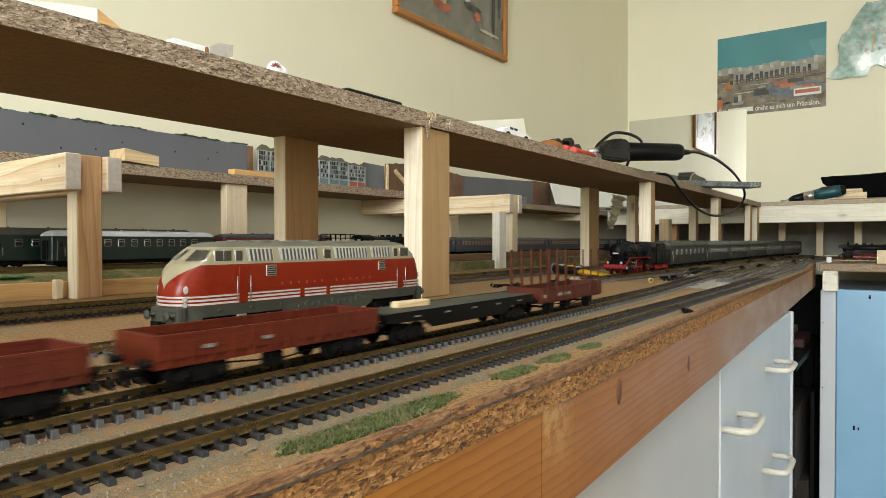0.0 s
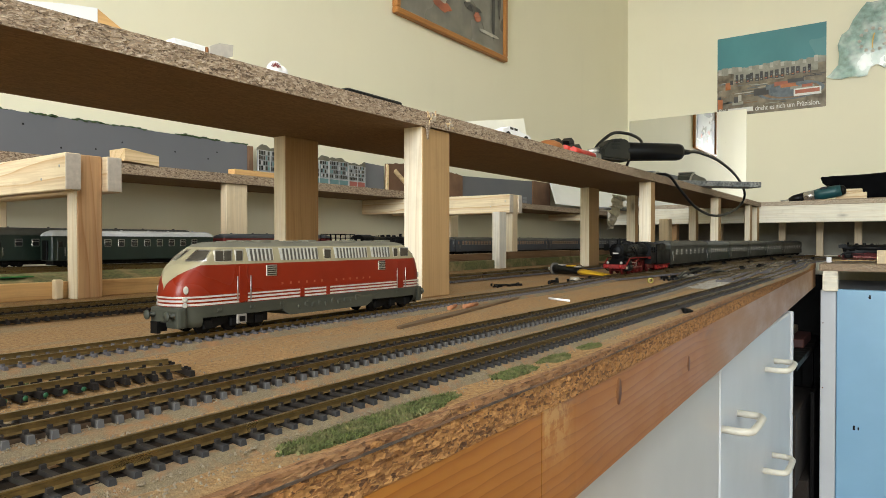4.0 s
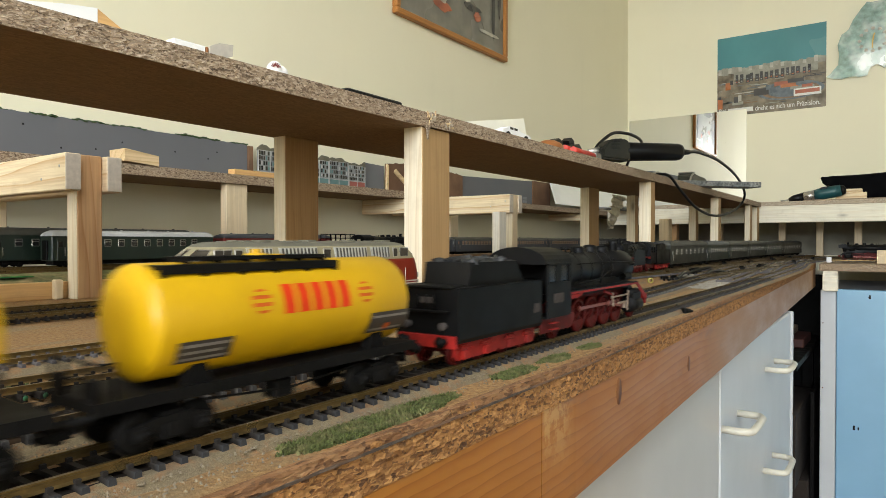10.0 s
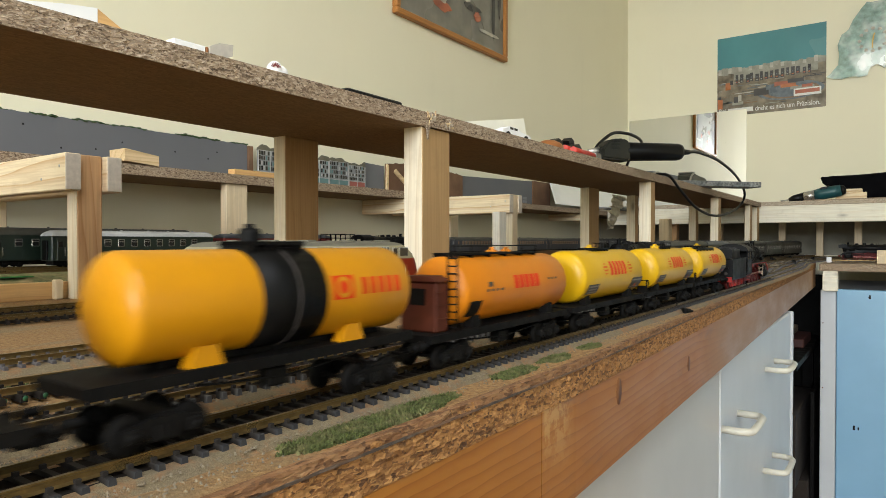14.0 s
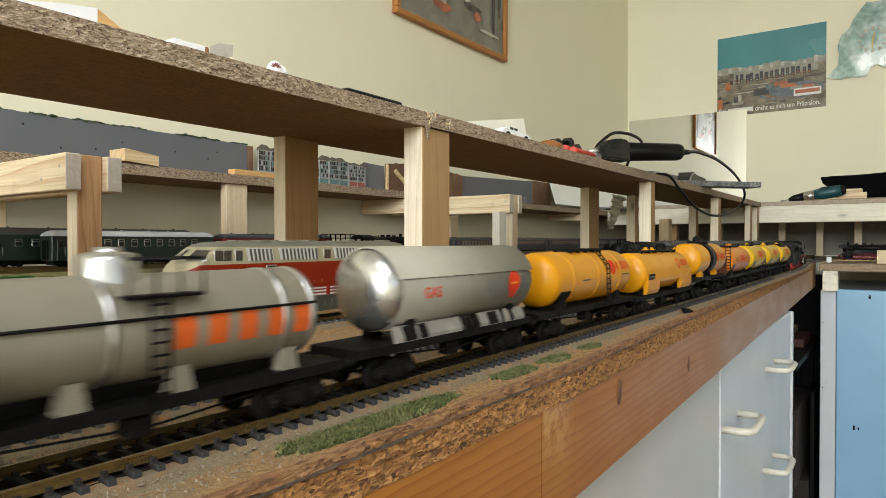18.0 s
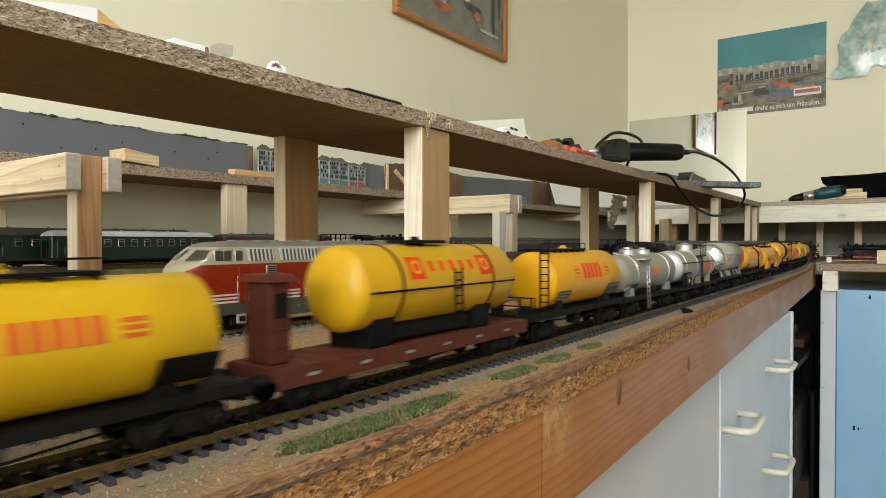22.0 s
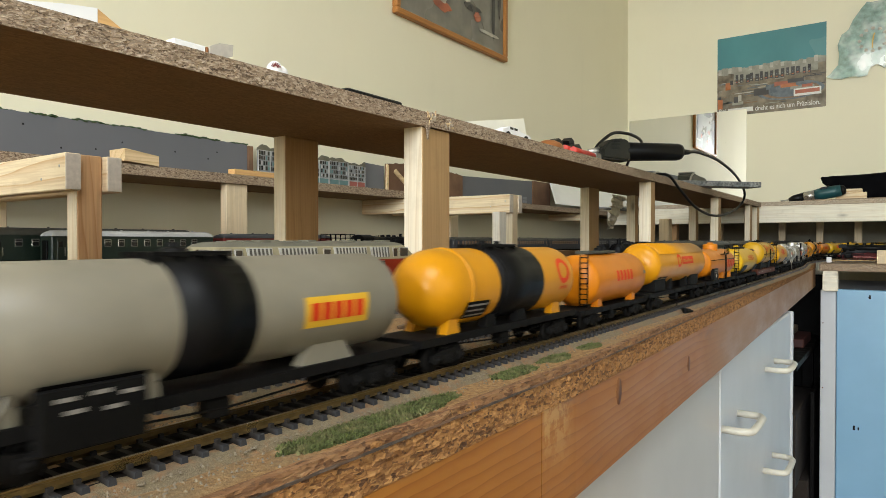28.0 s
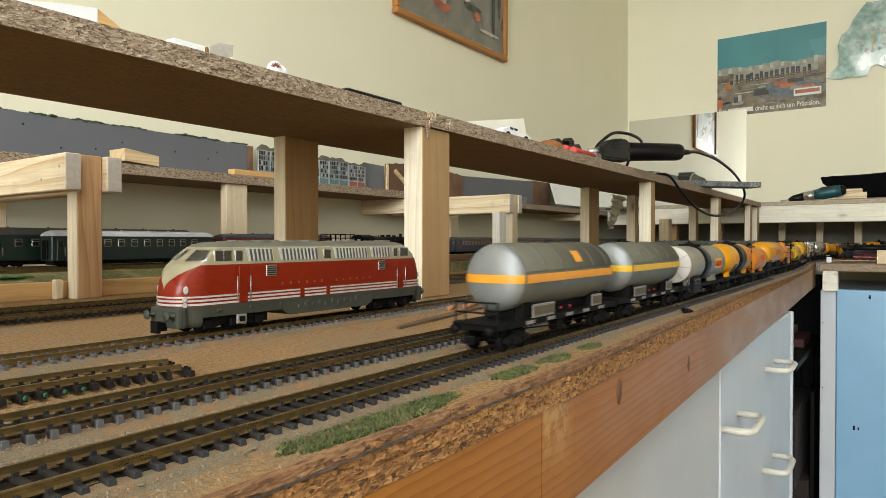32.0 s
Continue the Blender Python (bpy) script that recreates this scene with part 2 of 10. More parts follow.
M['edge_band'] = chipboard("worn_reddish_edge", [(0.070, 0.032, 0.013), (0.185, 0.082, 0.030), (0.265, 0.125, 0.048), (0.330, 0.180, 0.078), (0.150, 0.068, 0.027)], 820, (0.55, 1, 1.0), 0.5, 0.5)
M['edge_line'] = paint("grimy_edge_line", (0.085, 0.062, 0.045), 0.8, 0, 0.5, 260, 0.4, (0.24, 0.11, 0.045), 0.85)
M['fascia'] = varnished_plank("varnished_edge_plank")
M['riser'] = wood("raised_deck_plank", (0.74, 0.45, 0.185), (0.58, 0.32, 0.12), 0, 1.0, 0.6)
M['white_beam'] = wood("pale_planed_beam", (0.90, 0.85, 0.71), (0.85, 0.77, 0.60), 1)
M['chip_edge'] = chipboard("orange_chipboard_edge", [(0.060, 0.024, 0.007), (0.185, 0.077, 0.020), (0.300, 0.136, 0.037), (0.420, 0.215, 0.070), (0.245, 0.103, 0.026)], 860, (0.7, 1, 1.0), 0.5, 0.45)
M['chip_grey'] = chipboard("grey_chipboard_edge", [(0.065, 0.038, 0.020), (0.275, 0.190, 0.118), (0.380, 0.280, 0.185), (0.500, 0.395, 0.285), (0.200, 0.130, 0.075)], 900, (0.7, 1, 1.0), 0.6, 0.3)
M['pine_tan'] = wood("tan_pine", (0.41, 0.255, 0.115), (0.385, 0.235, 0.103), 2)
M['chip_pale'] = chipboard("pale_chipboard", [(0.25, 0.19, 0.13), (0.46, 0.38, 0.28), (0.56, 0.47, 0.36), (0.40, 0.32, 0.23)], 700, (1, 0.6, 1), 0.3, 0.2)
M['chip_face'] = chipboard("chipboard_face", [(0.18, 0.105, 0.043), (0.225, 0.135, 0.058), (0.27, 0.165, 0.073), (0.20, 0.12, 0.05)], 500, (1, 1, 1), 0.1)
M['table'] = table_surface("gritty_table_top")
M['rail'] = paint("tarnished_rail", (0.21, 0.140, 0.052), 0.32, 0.75, 0.25, 300, 0.05, (0.06, 0.033, 0.012))
M['sleeper'] = paint("dark_plastic_sleeper", (0.015, 0.012, 0.0105), 0.6, 0, 0.3, 300, 0.1, (0.045, 0.036, 0.028), 0.35, spec=0.15)


def lit_end_sleeper(name, tip):
    """Dark plastic sleeper; the light on its ends is put into their grey colour."""
    m = paint(name, (0.026, 0.022, 0.019), 0.6, 0, 0.3, 300, 0.1, (0.060, 0.050, 0.040), 0.35, spec=0.15)
    nt = m.node_tree
    b = nt.nodes["Principled BSDF"]
    old = b.inputs["Base Color"].links[0].from_socket
    sep = nt.nodes.new("ShaderNodeSeparateXYZ")
    nt.links.new(coords(nt), sep.inputs[0])
    ab = nt.nodes.new("ShaderNodeMath")
    ab.operation = 'ABSOLUTE'
    nt.links.new(sep.outputs[1], ab.inputs[0])
    sc = nt.nodes.new("ShaderNodeMath")
    sc.operation = 'MULTIPLY'
    sc.inputs[1].default_value = 50.0
    nt.links.new(ab.outputs[0], sc.inputs[0])
    f = ramp(nt, sc.outputs[0], [(0.60, (0, 0, 0)), (0.70, (0.9,) * 3)])
    nt.links.new(mixc(nt, f, old, tip), b.inputs["Base Color"])
    return m


M['sleeper_grey'] = paint("grey_sleeper", (0.06, 0.05, 0.045), 0.7, 0, 0.35, 300, 0.2, (0.03, 0.024, 0.02), 0.5, spec=0.2)
M['sleeper_front'] = lit_end_sleeper("front_track_sleeper", (0.042, 0.042, 0.044))
M['sleeper_dusty'] = paint("dusty_grey_sleeper", (0.115, 0.105, 0.105), 0.75, 0, 0.35, 300, 0.1, (0.05, 0.04, 0.035), 0.5, spec=0.2)
M['sleeper_second'] = lit_end_sleeper("second_track_sleeper", (0.125, 0.121, 0.117))
M['black'] = paint("black_plastic", (0.0035, 0.0033, 0.003), 0.5, 0, 0.3, 200, 0.06, (0.010, 0.0085, 0.007), 0.3, spec=0.12)
M['black_matt'] = paint("matt_black_loco_paint", (0.003, 0.003, 0.0032), 0.45, 0, 0.3, 200, 0.06, (0.008, 0.007, 0.006), 0.3, spec=0.16)
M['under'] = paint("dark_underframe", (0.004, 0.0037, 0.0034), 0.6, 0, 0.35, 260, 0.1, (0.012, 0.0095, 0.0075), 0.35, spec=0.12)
# darker copy of the frame red: shade on wheels and frames put into colour
M['wheel_red'] = paint("shaded_red_wheel", (0.095, 0.005, 0.004), 0.5, 0, 0.4, 260, 0.08, (0.03, 0.004, 0.003), 0.6, spec=0.2)
M['loco_red'] = paint("red_frame_paint", (0.26, 0.010, 0.007), 0.5, 0, 0.35, 260, 0.08, (0.07, 0.010, 0.008), 0.6, spec=0.3)
M['yellow'] = paint("yellow_tank_paint", (0.54, 0.315, 0.005), 0.33, 0, 0.06, 60, 0.02, (0.43, 0.235, 0.006), 0.25, spec=0.28)
M['straw'] = paint("aged_yellow_tank_paint", (0.46, 0.255, 0.006), 0.36, 0, 0.08, 60, 0.02, (0.36, 0.19, 0.006), 0.35, spec=0.28)
M['amber'] = paint("amber_tank_paint", (0.53, 0.225, 0.004), 0.33, 0, 0.06, 60, 0.02, (0.42, 0.17, 0.006), 0.25, spec=0.28)
M['orange'] = paint("orange_tank_paint", (0.52, 0.165, 0.005), 0.35, 0, 0.07, 60, 0.02, (0.38, 0.11, 0.006), 0.25, spec=0.28)
M['grey_tank'] = paint("warm_grey_tank_paint", (0.200, 0.178, 0.130), 0.42, 0.0, 0.1, 80, 0.02, (0.24, 0.22, 0.18), 0.3)
M['silver'] = paint("silver_tank_paint", (0.50, 0.50, 0.475), 0.28, 0.9, 0.1, 80, 0.02, (0.35, 0.34, 0.30), 0.3)
M['dull_silver'] = paint("dull_silver_dish", (0.255, 0.262, 0.25), 0.48, 0.5, 0.12, 70, 0.02, (0.26, 0.26, 0.25), 0.45, spec=0.35)
M['pale_dish'] = paint("pale_silver_dish", (0.46, 0.46, 0.44), 0.40, 0.45, 0.1, 70, 0.02, (0.33, 0.33, 0.31), 0.4, spec=0.4)
M['olive_grey'] = paint("weathered_grey_tank", (0.098, 0.091, 0.062), 0.55, 0.0, 0.14, 60, 0.03, (0.085, 0.078, 0.055), 0.45, spec=0.3)
M['gas_shell'] = paint("silver_grey_gas_tank", (0.145, 0.138, 0.105), 0.46, 0.1, 0.1, 60, 0.03, (0.165, 0.155, 0.12), 0.45, spec=0.3)
M['gas_cream'] = paint("cream_grey_sun_roof", (0.285, 0.265, 0.205), 0.45, 0, 0.07, 60, 0.02, (0.25, 0.235, 0.185), 0.3, spec=0.3)
M['gas_side'] = paint("grey_tank_side", (0.215, 0.195, 0.155), 0.42, 0.1, 0.08, 60, 0.02, (0.20, 0.185, 0.15), 0.3)
M['bronze'] = paint("bronze_data_plate", (0.105, 0.078, 0.040), 0.5, 0.2, 0.3, 200, 0.05)
M['deep_yellow'] = paint("deep_yellow_tank_paint", (0.54, 0.262, 0.004), 0.36, 0, 0.06, 60, 0.02, (0.43, 0.20, 0.006), 0.3, spec=0.25)
M['red_print'] = paint("red_print", (0.60, 0.035, 0.006), 0.5, 0, 0.1, 150, 0.0, spec=0.2)
M['orange_print'] = paint("orange_print", (0.56, 0.10, 0.015), 0.5, 0, 0.1, 150, 0.0, spec=0.2)
M['white_print'] = paint("white_print", (0.52, 0.48, 0.42), 0.5, 0, 0.12, 150, 0.0)
M['dark_print'] = paint("dark_print", (0.05, 0.04, 0.03), 0.5, 0, 0.2, 150, 0.0)
M['grey_print'] = paint("grey_print", (0.22, 0.20, 0.17), 0.6, 0, 0.2, 150, 0.0)
M['yellow_band'] = paint("yellow_band", (0.70, 0.40, 0.02), 0.4, 0, 0.08, 90, 0.02)
M['orange_band'] = paint("orange_band", (0.72, 0.285, 0.018), 0.4, 0, 0.08, 90, 0.02)
M['freight_red'] = paint("freight_car_red", (0.115, 0.0185, 0.007), 0.5, 0, 0.2, 160, 0.06, (0.060, 0.014, 0.008), 0.5, spec=0.2)
M['freight_brown'] = paint("freight_car_brown", (0.078, 0.018, 0.008), 0.55, 0, 0.2, 160, 0.06, (0.05, 0.014, 0.011), 0.4, spec=0.2)
M['deck_grey'] = paint("grey_green_deck", (0.046, 0.048, 0.032), 0.7, 0, 0.2, 160, 0.1)
M['steel'] = paint("bright_steel", (0.55, 0.53, 0.50), 0.28, 0.9, 0.2, 200, 0.04)
M['tread'] = paint("worn_wheel_tread", (0.33, 0.29, 0.24), 0.35, 0.8, 0.25, 200, 0.04)


# ---- building helpers ----
def box(bm, x0, x1, y0, y1, z0, z1, m=None):
    vs = [bm.verts.new((x, y, z)) for x in (x0, x1) for y in (y0, y1) for z in (z0, z1)]
    for f in ((0, 1, 3, 2), (4, 6, 7, 5), (0, 4, 5, 1), (2, 3, 7, 6), (0, 2, 6, 4), (1, 5, 7, 3)):
        bm.faces.new([vs[i] for i in f])
    if m is not None:
        bmesh.ops.transform(bm, matrix=m, verts=vs)
    return vs


def rbox(bm, x0, x1, y0, y1, z0, z1, r=0.001, seg=1, m=None):
    """Box with rounded edges."""
    t = bmesh.new()
    box(t, x0, x1, y0, y1, z0, z1)
    bmesh.ops.bevel(t, geom=t.edges[:], offset=r, segments=seg, affect='EDGES', profile=0.6)
    join(bm, t, m)


def join(bm, t, m=None):
    """Adds the bmesh t to bm and frees t."""
    vm = {v: bm.verts.new(m @ v.co if m is not None else v.co) for v in t.verts}
    for f in t.faces:
        nf = bm.faces.new([vm[v] for v in f.verts])
        nf.smooth = f.smooth
    t.free()


def lathe(bm, prof, seg=24, m=None, a0=0.0, a1=360.0, smooth=True):
    """Turns a profile of (x, radius) round the x axis."""
    full = abs(a1 - a0) >= 359.9
    n = seg if full else seg + 1
    rings = []
    for x, r in prof:
        if r < 1e-6 and full:
            rings.append([bm.verts.new((x, 0, 0))])
        else:
            rings.append([bm.verts.new((x, r * math.cos(radians(a0 + (a1 - a0) * i / seg)), r * math.sin(radians(a0 + (a1 - a0) * i / seg)))) for i in range(n)])
    vs = [v for ring in rings for v in ring]
    for a, b in zip(rings, rings[1:]):
        for i in range(seg):
            j = (i + 1) % n
            if len(a) == 1 and len(b) == 1:
                continue
            q = [a[0], b[j], b[i]] if len(a) == 1 else [a[i], a[j], b[0]] if len(b) == 1 else [a[i], a[j], b[j], b[i]]
            f = bm.faces.new(q)
            f.smooth = smooth
    if m is not None:
        bmesh.ops.transform(bm, matrix=m, verts=vs)
    return vs


def prism(bm, pts, a0, a1, axis='y', m=None):
    """Extrudes a polygon; axis y takes (x, z) points, axis x takes (y, z), axis z takes (x, y)."""
    def at(p, a):
        return (p[0], a, p[1]) if axis == 'y' else (a, p[0], p[1]) if axis == 'x' else (p[0], p[1], a)
    lo, hi = [bm.verts.new(at(p, a0)) for p in pts], [bm.verts.new(at(p, a1)) for p in pts]
    bm.faces.new(lo)
    bm.faces.new(hi[::-1])
    for i in range(len(pts)):
        j = (i + 1) % len(pts)
        bm.faces.new([lo[i], hi[i], hi[j], lo[j]])
    if m is not None:
        bmesh.ops.transform(bm, matrix=m, verts=lo + hi)
    return lo + hi


def pipe(bm, pts, r, seg=6):
    """Round rod through points."""
    pts = [Vector(p) for p in pts]
    rings = []
    for i, p in enumerate(pts):
        d = (pts[min(i + 1, len(pts) - 1)] - pts[max(i - 1, 0)]).normalized()
        u = d.cross(Vector((0.13, 0.31, 0.94)) if abs(d.z) < 0.9 else Vector((1, 0.1, 0))).normalized()
        w = d.cross(u)
        rings.append([bm.verts.new(p + r * (math.cos(2 * math.pi * k / seg) * u + math.sin(2 * math.pi * k / seg) * w)) for k in range(seg)])
    for a, b in zip(rings, rings[1:]):
        for k in range(seg):
            f = bm.faces.new([a[k], a[(k + 1) % seg], b[(k + 1) % seg], b[k]])
            f.smooth = True
    bm.faces.new(rings[0][::-1])
    bm.faces.new(rings[-1])


def mesh_of(name, bm, material):
    bmesh.ops.recalc_face_normals(bm, faces=bm.faces[:])
    me = bpy.data.meshes.new(name)
    bm.to_mesh(me)
    bm.free()
    me.materials.append(material)
    return me


def part(name, bm, material, parent, label="", at=None):
    """Links a bmesh as one mesh object under a thing or a part."""
    ob = new(name, mesh_of(name, bm, material))
    ob.parent = parent
    if at is not None:
        ob.matrix_basis = at
    if label:
        ob["label"] = label
    return ob


def thing(name, label, category, m=None, group="", kind=""):
    ob = new(name)
    ob.empty_display_size = 0.01
    if m is not None:
        ob.matrix_basis = m
    return tagged(ob, label, category, group, kind)


def solid(name, bm, material, label, category, m=None, group="", kind=""):
    ob = new(name, mesh_of(name, bm, material))
    if m is not None:
        ob.matrix_basis = m
    return tagged(ob, label, category, group, kind)


def one(name, dims, material, parent, label="", r=0.0006, at=None):
    """A part that is one bevelled block."""
    bm = bmesh.new()
    rbox(bm, *dims, r)
    return part(name, bm, material, parent, label, at)


def setting(name, dims, material, label, category, r=0.0):
    bm = bmesh.new()
    if r:
        rbox(bm, *dims, r)
    else:
        box(bm, *dims)
    return solid(name, bm, material, label, category, kind="structure")


# ---- room ----
def wall_with_openings(name, along, fixed0, fixed1, lo, hi, openings, label):
    """A wall along x or y with rectangular openings (a0, a1, z0, z1)."""
    bm = bmesh.new()
    def blk(a0, a1, z0, z1):
        if along == 'x':
            box(bm, a0, a1, fixed0, fixed1, z0, z1)
        else:
            box(bm, fixed0, fixed1, a0, a1, z0, z1)
    cur = lo
    for a0, a1, z0, z1 in sorted(openings):
        blk(cur, a0, 0, ZC)
        blk(a0, a1, 0, z0)
        blk(a0, a1, z1, ZC)
        cur = a1
    blk(cur, hi, 0, ZC)
    return solid(name, bm, M['wall'], label, "wall", kind="structure")


setting("floor", (X0, X1, Y0, Y1, -0.12, 0.0), M['floor'], "dark wooden floor boards in the shade of the tables", "floor")
bm = bmesh.new()
for dims in ((X0, FILL_OPENING[0], Y0, Y1), (FILL_OPENING[1], X1, Y0, Y1), (FILL_OPENING[0], FILL_OPENING[1], Y0, FILL_OPENING[2]), (FILL_OPENING[0], FILL_OPENING[1], FILL_OPENING[3], Y1)):
    box(bm, *dims, ZC, ZC + 0.12)
solid("ceiling", bm, M['ceiling'], "plain white plastered ceiling with an added opening for fill light", "ceiling", kind="structure")
setting("wall_left", (X0, X1, Y1, Y1 + 0.2, 0, ZC), M['wall'], "cream yellow plastered wall behind the railway shelves", "wall")
setting("wall_far", (X1, X1 + 0.2, Y0, Y1 + 0.2, 0, ZC), M['wall'], "cream yellow plastered end wall", "wall")
wall_with_openings("wall_right", 'x', Y0 - 0.2, Y0, X0, X1, [(a, b, WZ0, WZ1) for a, b in WIN], "cream plastered wall with two windows")
wall_with_openings("wall_back", 'y', X0 - 0.2, X0, Y0 - 0.2, Y1 + 0.2, [(BWY0, BWY1, WZ0, WZ1)], "cream plastered wall with one window")

M['white_board'] = paint("white_board", (0.93, 0.93, 0.92), 0.6, 0, 0.03, 10, 0.02)
M['frame_white'] = paint("white_window_lacquer", (0.8, 0.8, 0.78), 0.35, 0, 0.05, 20, 0.02)


def window(name, m, w, h):
    win = thing(name, "white wooden window with two lights", "window", m, kind="structure")
    for a0, a1, z0, z1, n in ((-w / 2, w / 2, 0, 0.06, "bottom_rail"), (-w / 2, w / 2, h - 0.06, h, "top_rail"), (-w / 2, -w / 2 + 0.06, 0.06, h - 0.06, "stile"), (w / 2 - 0.06, w / 2, 0.06, h - 0.06, "stile"), (-0.04, 0.04, 0.06, h - 0.06, "mullion")):
        one(n, (a0, a1, -0.19, -0.13, z0, z1), M['frame_white'], win, r=0.006)


for i, (a, b) in enumerate(WIN):
    window("window_%d" % (i + 1), pose((a + b) / 2, Y0, WZ0, 0, 0, 0), b - a, WZ1 - WZ0)
window("window_3", pose(X0, (BWY0 + BWY1) / 2, WZ0, 0, 0, -90), BWY1 - BWY0, WZ1 - WZ0)


# ---- table, its edge and the cupboards below ----
def edge_y(x):
    """Front edge of the table: straight, then drawn back a little towards the far end."""
    return 0.131 + max(0.0, x - 0.3) * 0.036


XF = 2.10                 # far end of the table's free edge
bm = bmesh.new()
prism(bm, [(X0 + 0.1, edge_y(0)), (0.3, edge_y(0)), (XF, edge_y(XF)), (XF, 0.30), (X1, 0.30), (X1, Y1), (X0 + 0.1, Y1)], TOP - 0.0145, TOP, 'z')
solid("table_top", bm, M['table'], "worn chipboard railway table strewn with sandy grit", "table", kind="structure")

M['rust_knot'] = paint("dark_knot", (0.17, 0.065, 0.02), 0.5, 0, 0.3, 200, 0.1)
edge = thing("table_edge", "crumbling raw chipboard edge with an orange wooden plank below", "table edge", kind="structure")


def rough_strip(x0, x1, n, zs, out, amp, seed, deep=0.010):
    """Uneven strip along the table edge; zs from the top down."""
    b = bmesh.new()
    rows = []
    for i in range(n + 1):
        x = x0 + (x1 - x0) * i / n
        col = []
        for j, z in enumerate(zs):
            v = noise.noise(Vector((x * 160, z * 260, seed))) + 0.6 * noise.noise(Vector((x * 420, z * 500, seed + 4)))
            col.append(b.verts.new((x, edge_y(x) - out - amp * v, z + (0.0008 * noise.noise(Vector((x * 60, seed, j))) if 0 < j < len(zs) - 1 else 0))))
        col.insert(0, b.verts.new((x, edge_y(x) + deep, zs[0] + 0.0002)))
        col.append(b.verts.new((x, edge_y(x) + deep, zs[-1])))
        rows.append(col)
    for a, c in zip(rows, rows[1:]):
        for j in range(len(a) - 1):
            b.faces.new([a[j], a[j + 1], c[j + 1], c[j]])
    return b


zs = [TOP + 0.0005 - 0.0162 * k / 9 for k in range(10)]
part("chipboard_edge", rough_strip(0.03, XF, 1500, zs, 0.0006, 0.0009, 3.0, 0.0008), M['chip_edge'], edge, "crumbling orange-brown flakes")
band = [TOP + 0.0006, TOP + 0.0003, TOP - 0.0004, TOP - 0.0010, TOP - 0.0017, TOP - 0.0024]
part("edge_band", rough_strip(0.03, 1.3, 700, band, 0.0011, 0.0006, 9.0, 0.0020), M['edge_band'], edge, "worn reddish-brown upper edge")
line = [TOP - 0.0024, TOP - 0.0028, TOP - 0.0033]
part("dark_line", rough_strip(0.03, 1.3, 300, line, 0.0014, 0.0003, 5.0, 0.002), M['edge_line'], edge)
part("chipboard_edge", rough_strip(X0 + 0.1, 0.03, 60, zs[::3], 0.0006, 0.0009, 3.0), M['chip_edge'], edge)
bm = bmesh.new()
zt = TOP - 0.0160
for a, b_ in ((X0 + 0.1, 0.2622), (0.2628, 0.3), (0.3, XF)):
    lo = [(a, edge_y(a) - 0.0002), (b_, edge_y(b_) - 0.0002), (b_, edge_y(b_) + 0.02), (a, edge_y(a) + 0.02)]
    prism(bm, lo, zt - 0.0505, zt, 'z')
pk = part("edge_plank", bm, M['fascia'], edge, "orange varnished softwood plank, grey wear and painted sheen towards the far end")
for kx, kz, kw, kh in ((0.366, 0.9235, 0.0042, 0.0080), (0.543, 0.9113, 0.0040, 0.0062)):
    bm = bmesh.new()
    lathe(bm, [(0, 1.0), (-0.0003, 0.95), (-0.0003, 0)], 18, Matrix.Translation((kx, edge_y(kx) - 0.0003, kz)) @ Matrix.Rotation(radians(90), 4, 'Z') @ Matrix.Diagonal((1, kw, kh, 1)))
    part("knot", bm, M['rust_knot'], pk)
bm = bmesh.new()
box(bm, 0.2622, 0.2628, edge_y(0) + 0.0004, edge_y(0) + 0.002, zt - 0.0505, zt)
part("joint", bm, M['rust_knot'], pk)

# right-hand table beyond the gap
setting("far_table_top", (2.0, X1, -1.9, 0.178, TOP - 0.019, TOP), M['chip_grey'], "pale raw chipboard table at the end of the room", "table", 0.001)
setting("far_table_bearer", (2.0, 2.03, 0.135, 0.17, TOP - 0.072, TOP - 0.0192), M['white_beam'], "pale wooden bearer under the far table", "beam", 0.001)

# ---- shelf over the tracks ----
SH = 1.131                # underside of the shelf
shelf = thing("upper_shelf", "long raw chipboard shelf on wooden posts", "shelf", kind="structure")
for x0, x1, dy, dz in ((X0 + 0.1, 0.556, 0.0, 0.0), (0.5572, 2.542, -0.002, 0.0005)):
    bm = bmesh.new()
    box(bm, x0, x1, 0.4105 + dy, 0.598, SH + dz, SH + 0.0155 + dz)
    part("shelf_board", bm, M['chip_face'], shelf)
    bm = bmesh.new()
    n = int((x1 - max(x0, -0.3)) / 0.0016)
    rows = []
    for i in range(n + 1):
        x = max(x0, -0.3) + (x1 - max(x0, -0.3)) * i / n
        rows.append([bm.verts.new((x, 0.4102 + dy - 0.0006 - 0.0008 * noise.noise(Vector((x * 210, j * 1.3, 7))), SH + dz + 0.0156 * j / 7)) for j in range(8)])
    for a, c in zip(rows, rows[1:]):
        for j in range(7):
            bm.faces.new([a[j], a[j + 1], c[j + 1], c[j]])
    part("board_edge", bm, M['chip_grey'], shelf, "rough grey-brown flaky edge")


M['white_post'] = wood("whitish_planed_post", (0.90, 0.86, 0.76), (0.84, 0.76, 0.62), 2)
# lighter pine copy: window light put into the colour of the posts' near sides
M['lit_pine'] = wood("pale_lit_pine", (0.86, 0.76, 0.58), (0.76, 0.62, 0.42), 2)


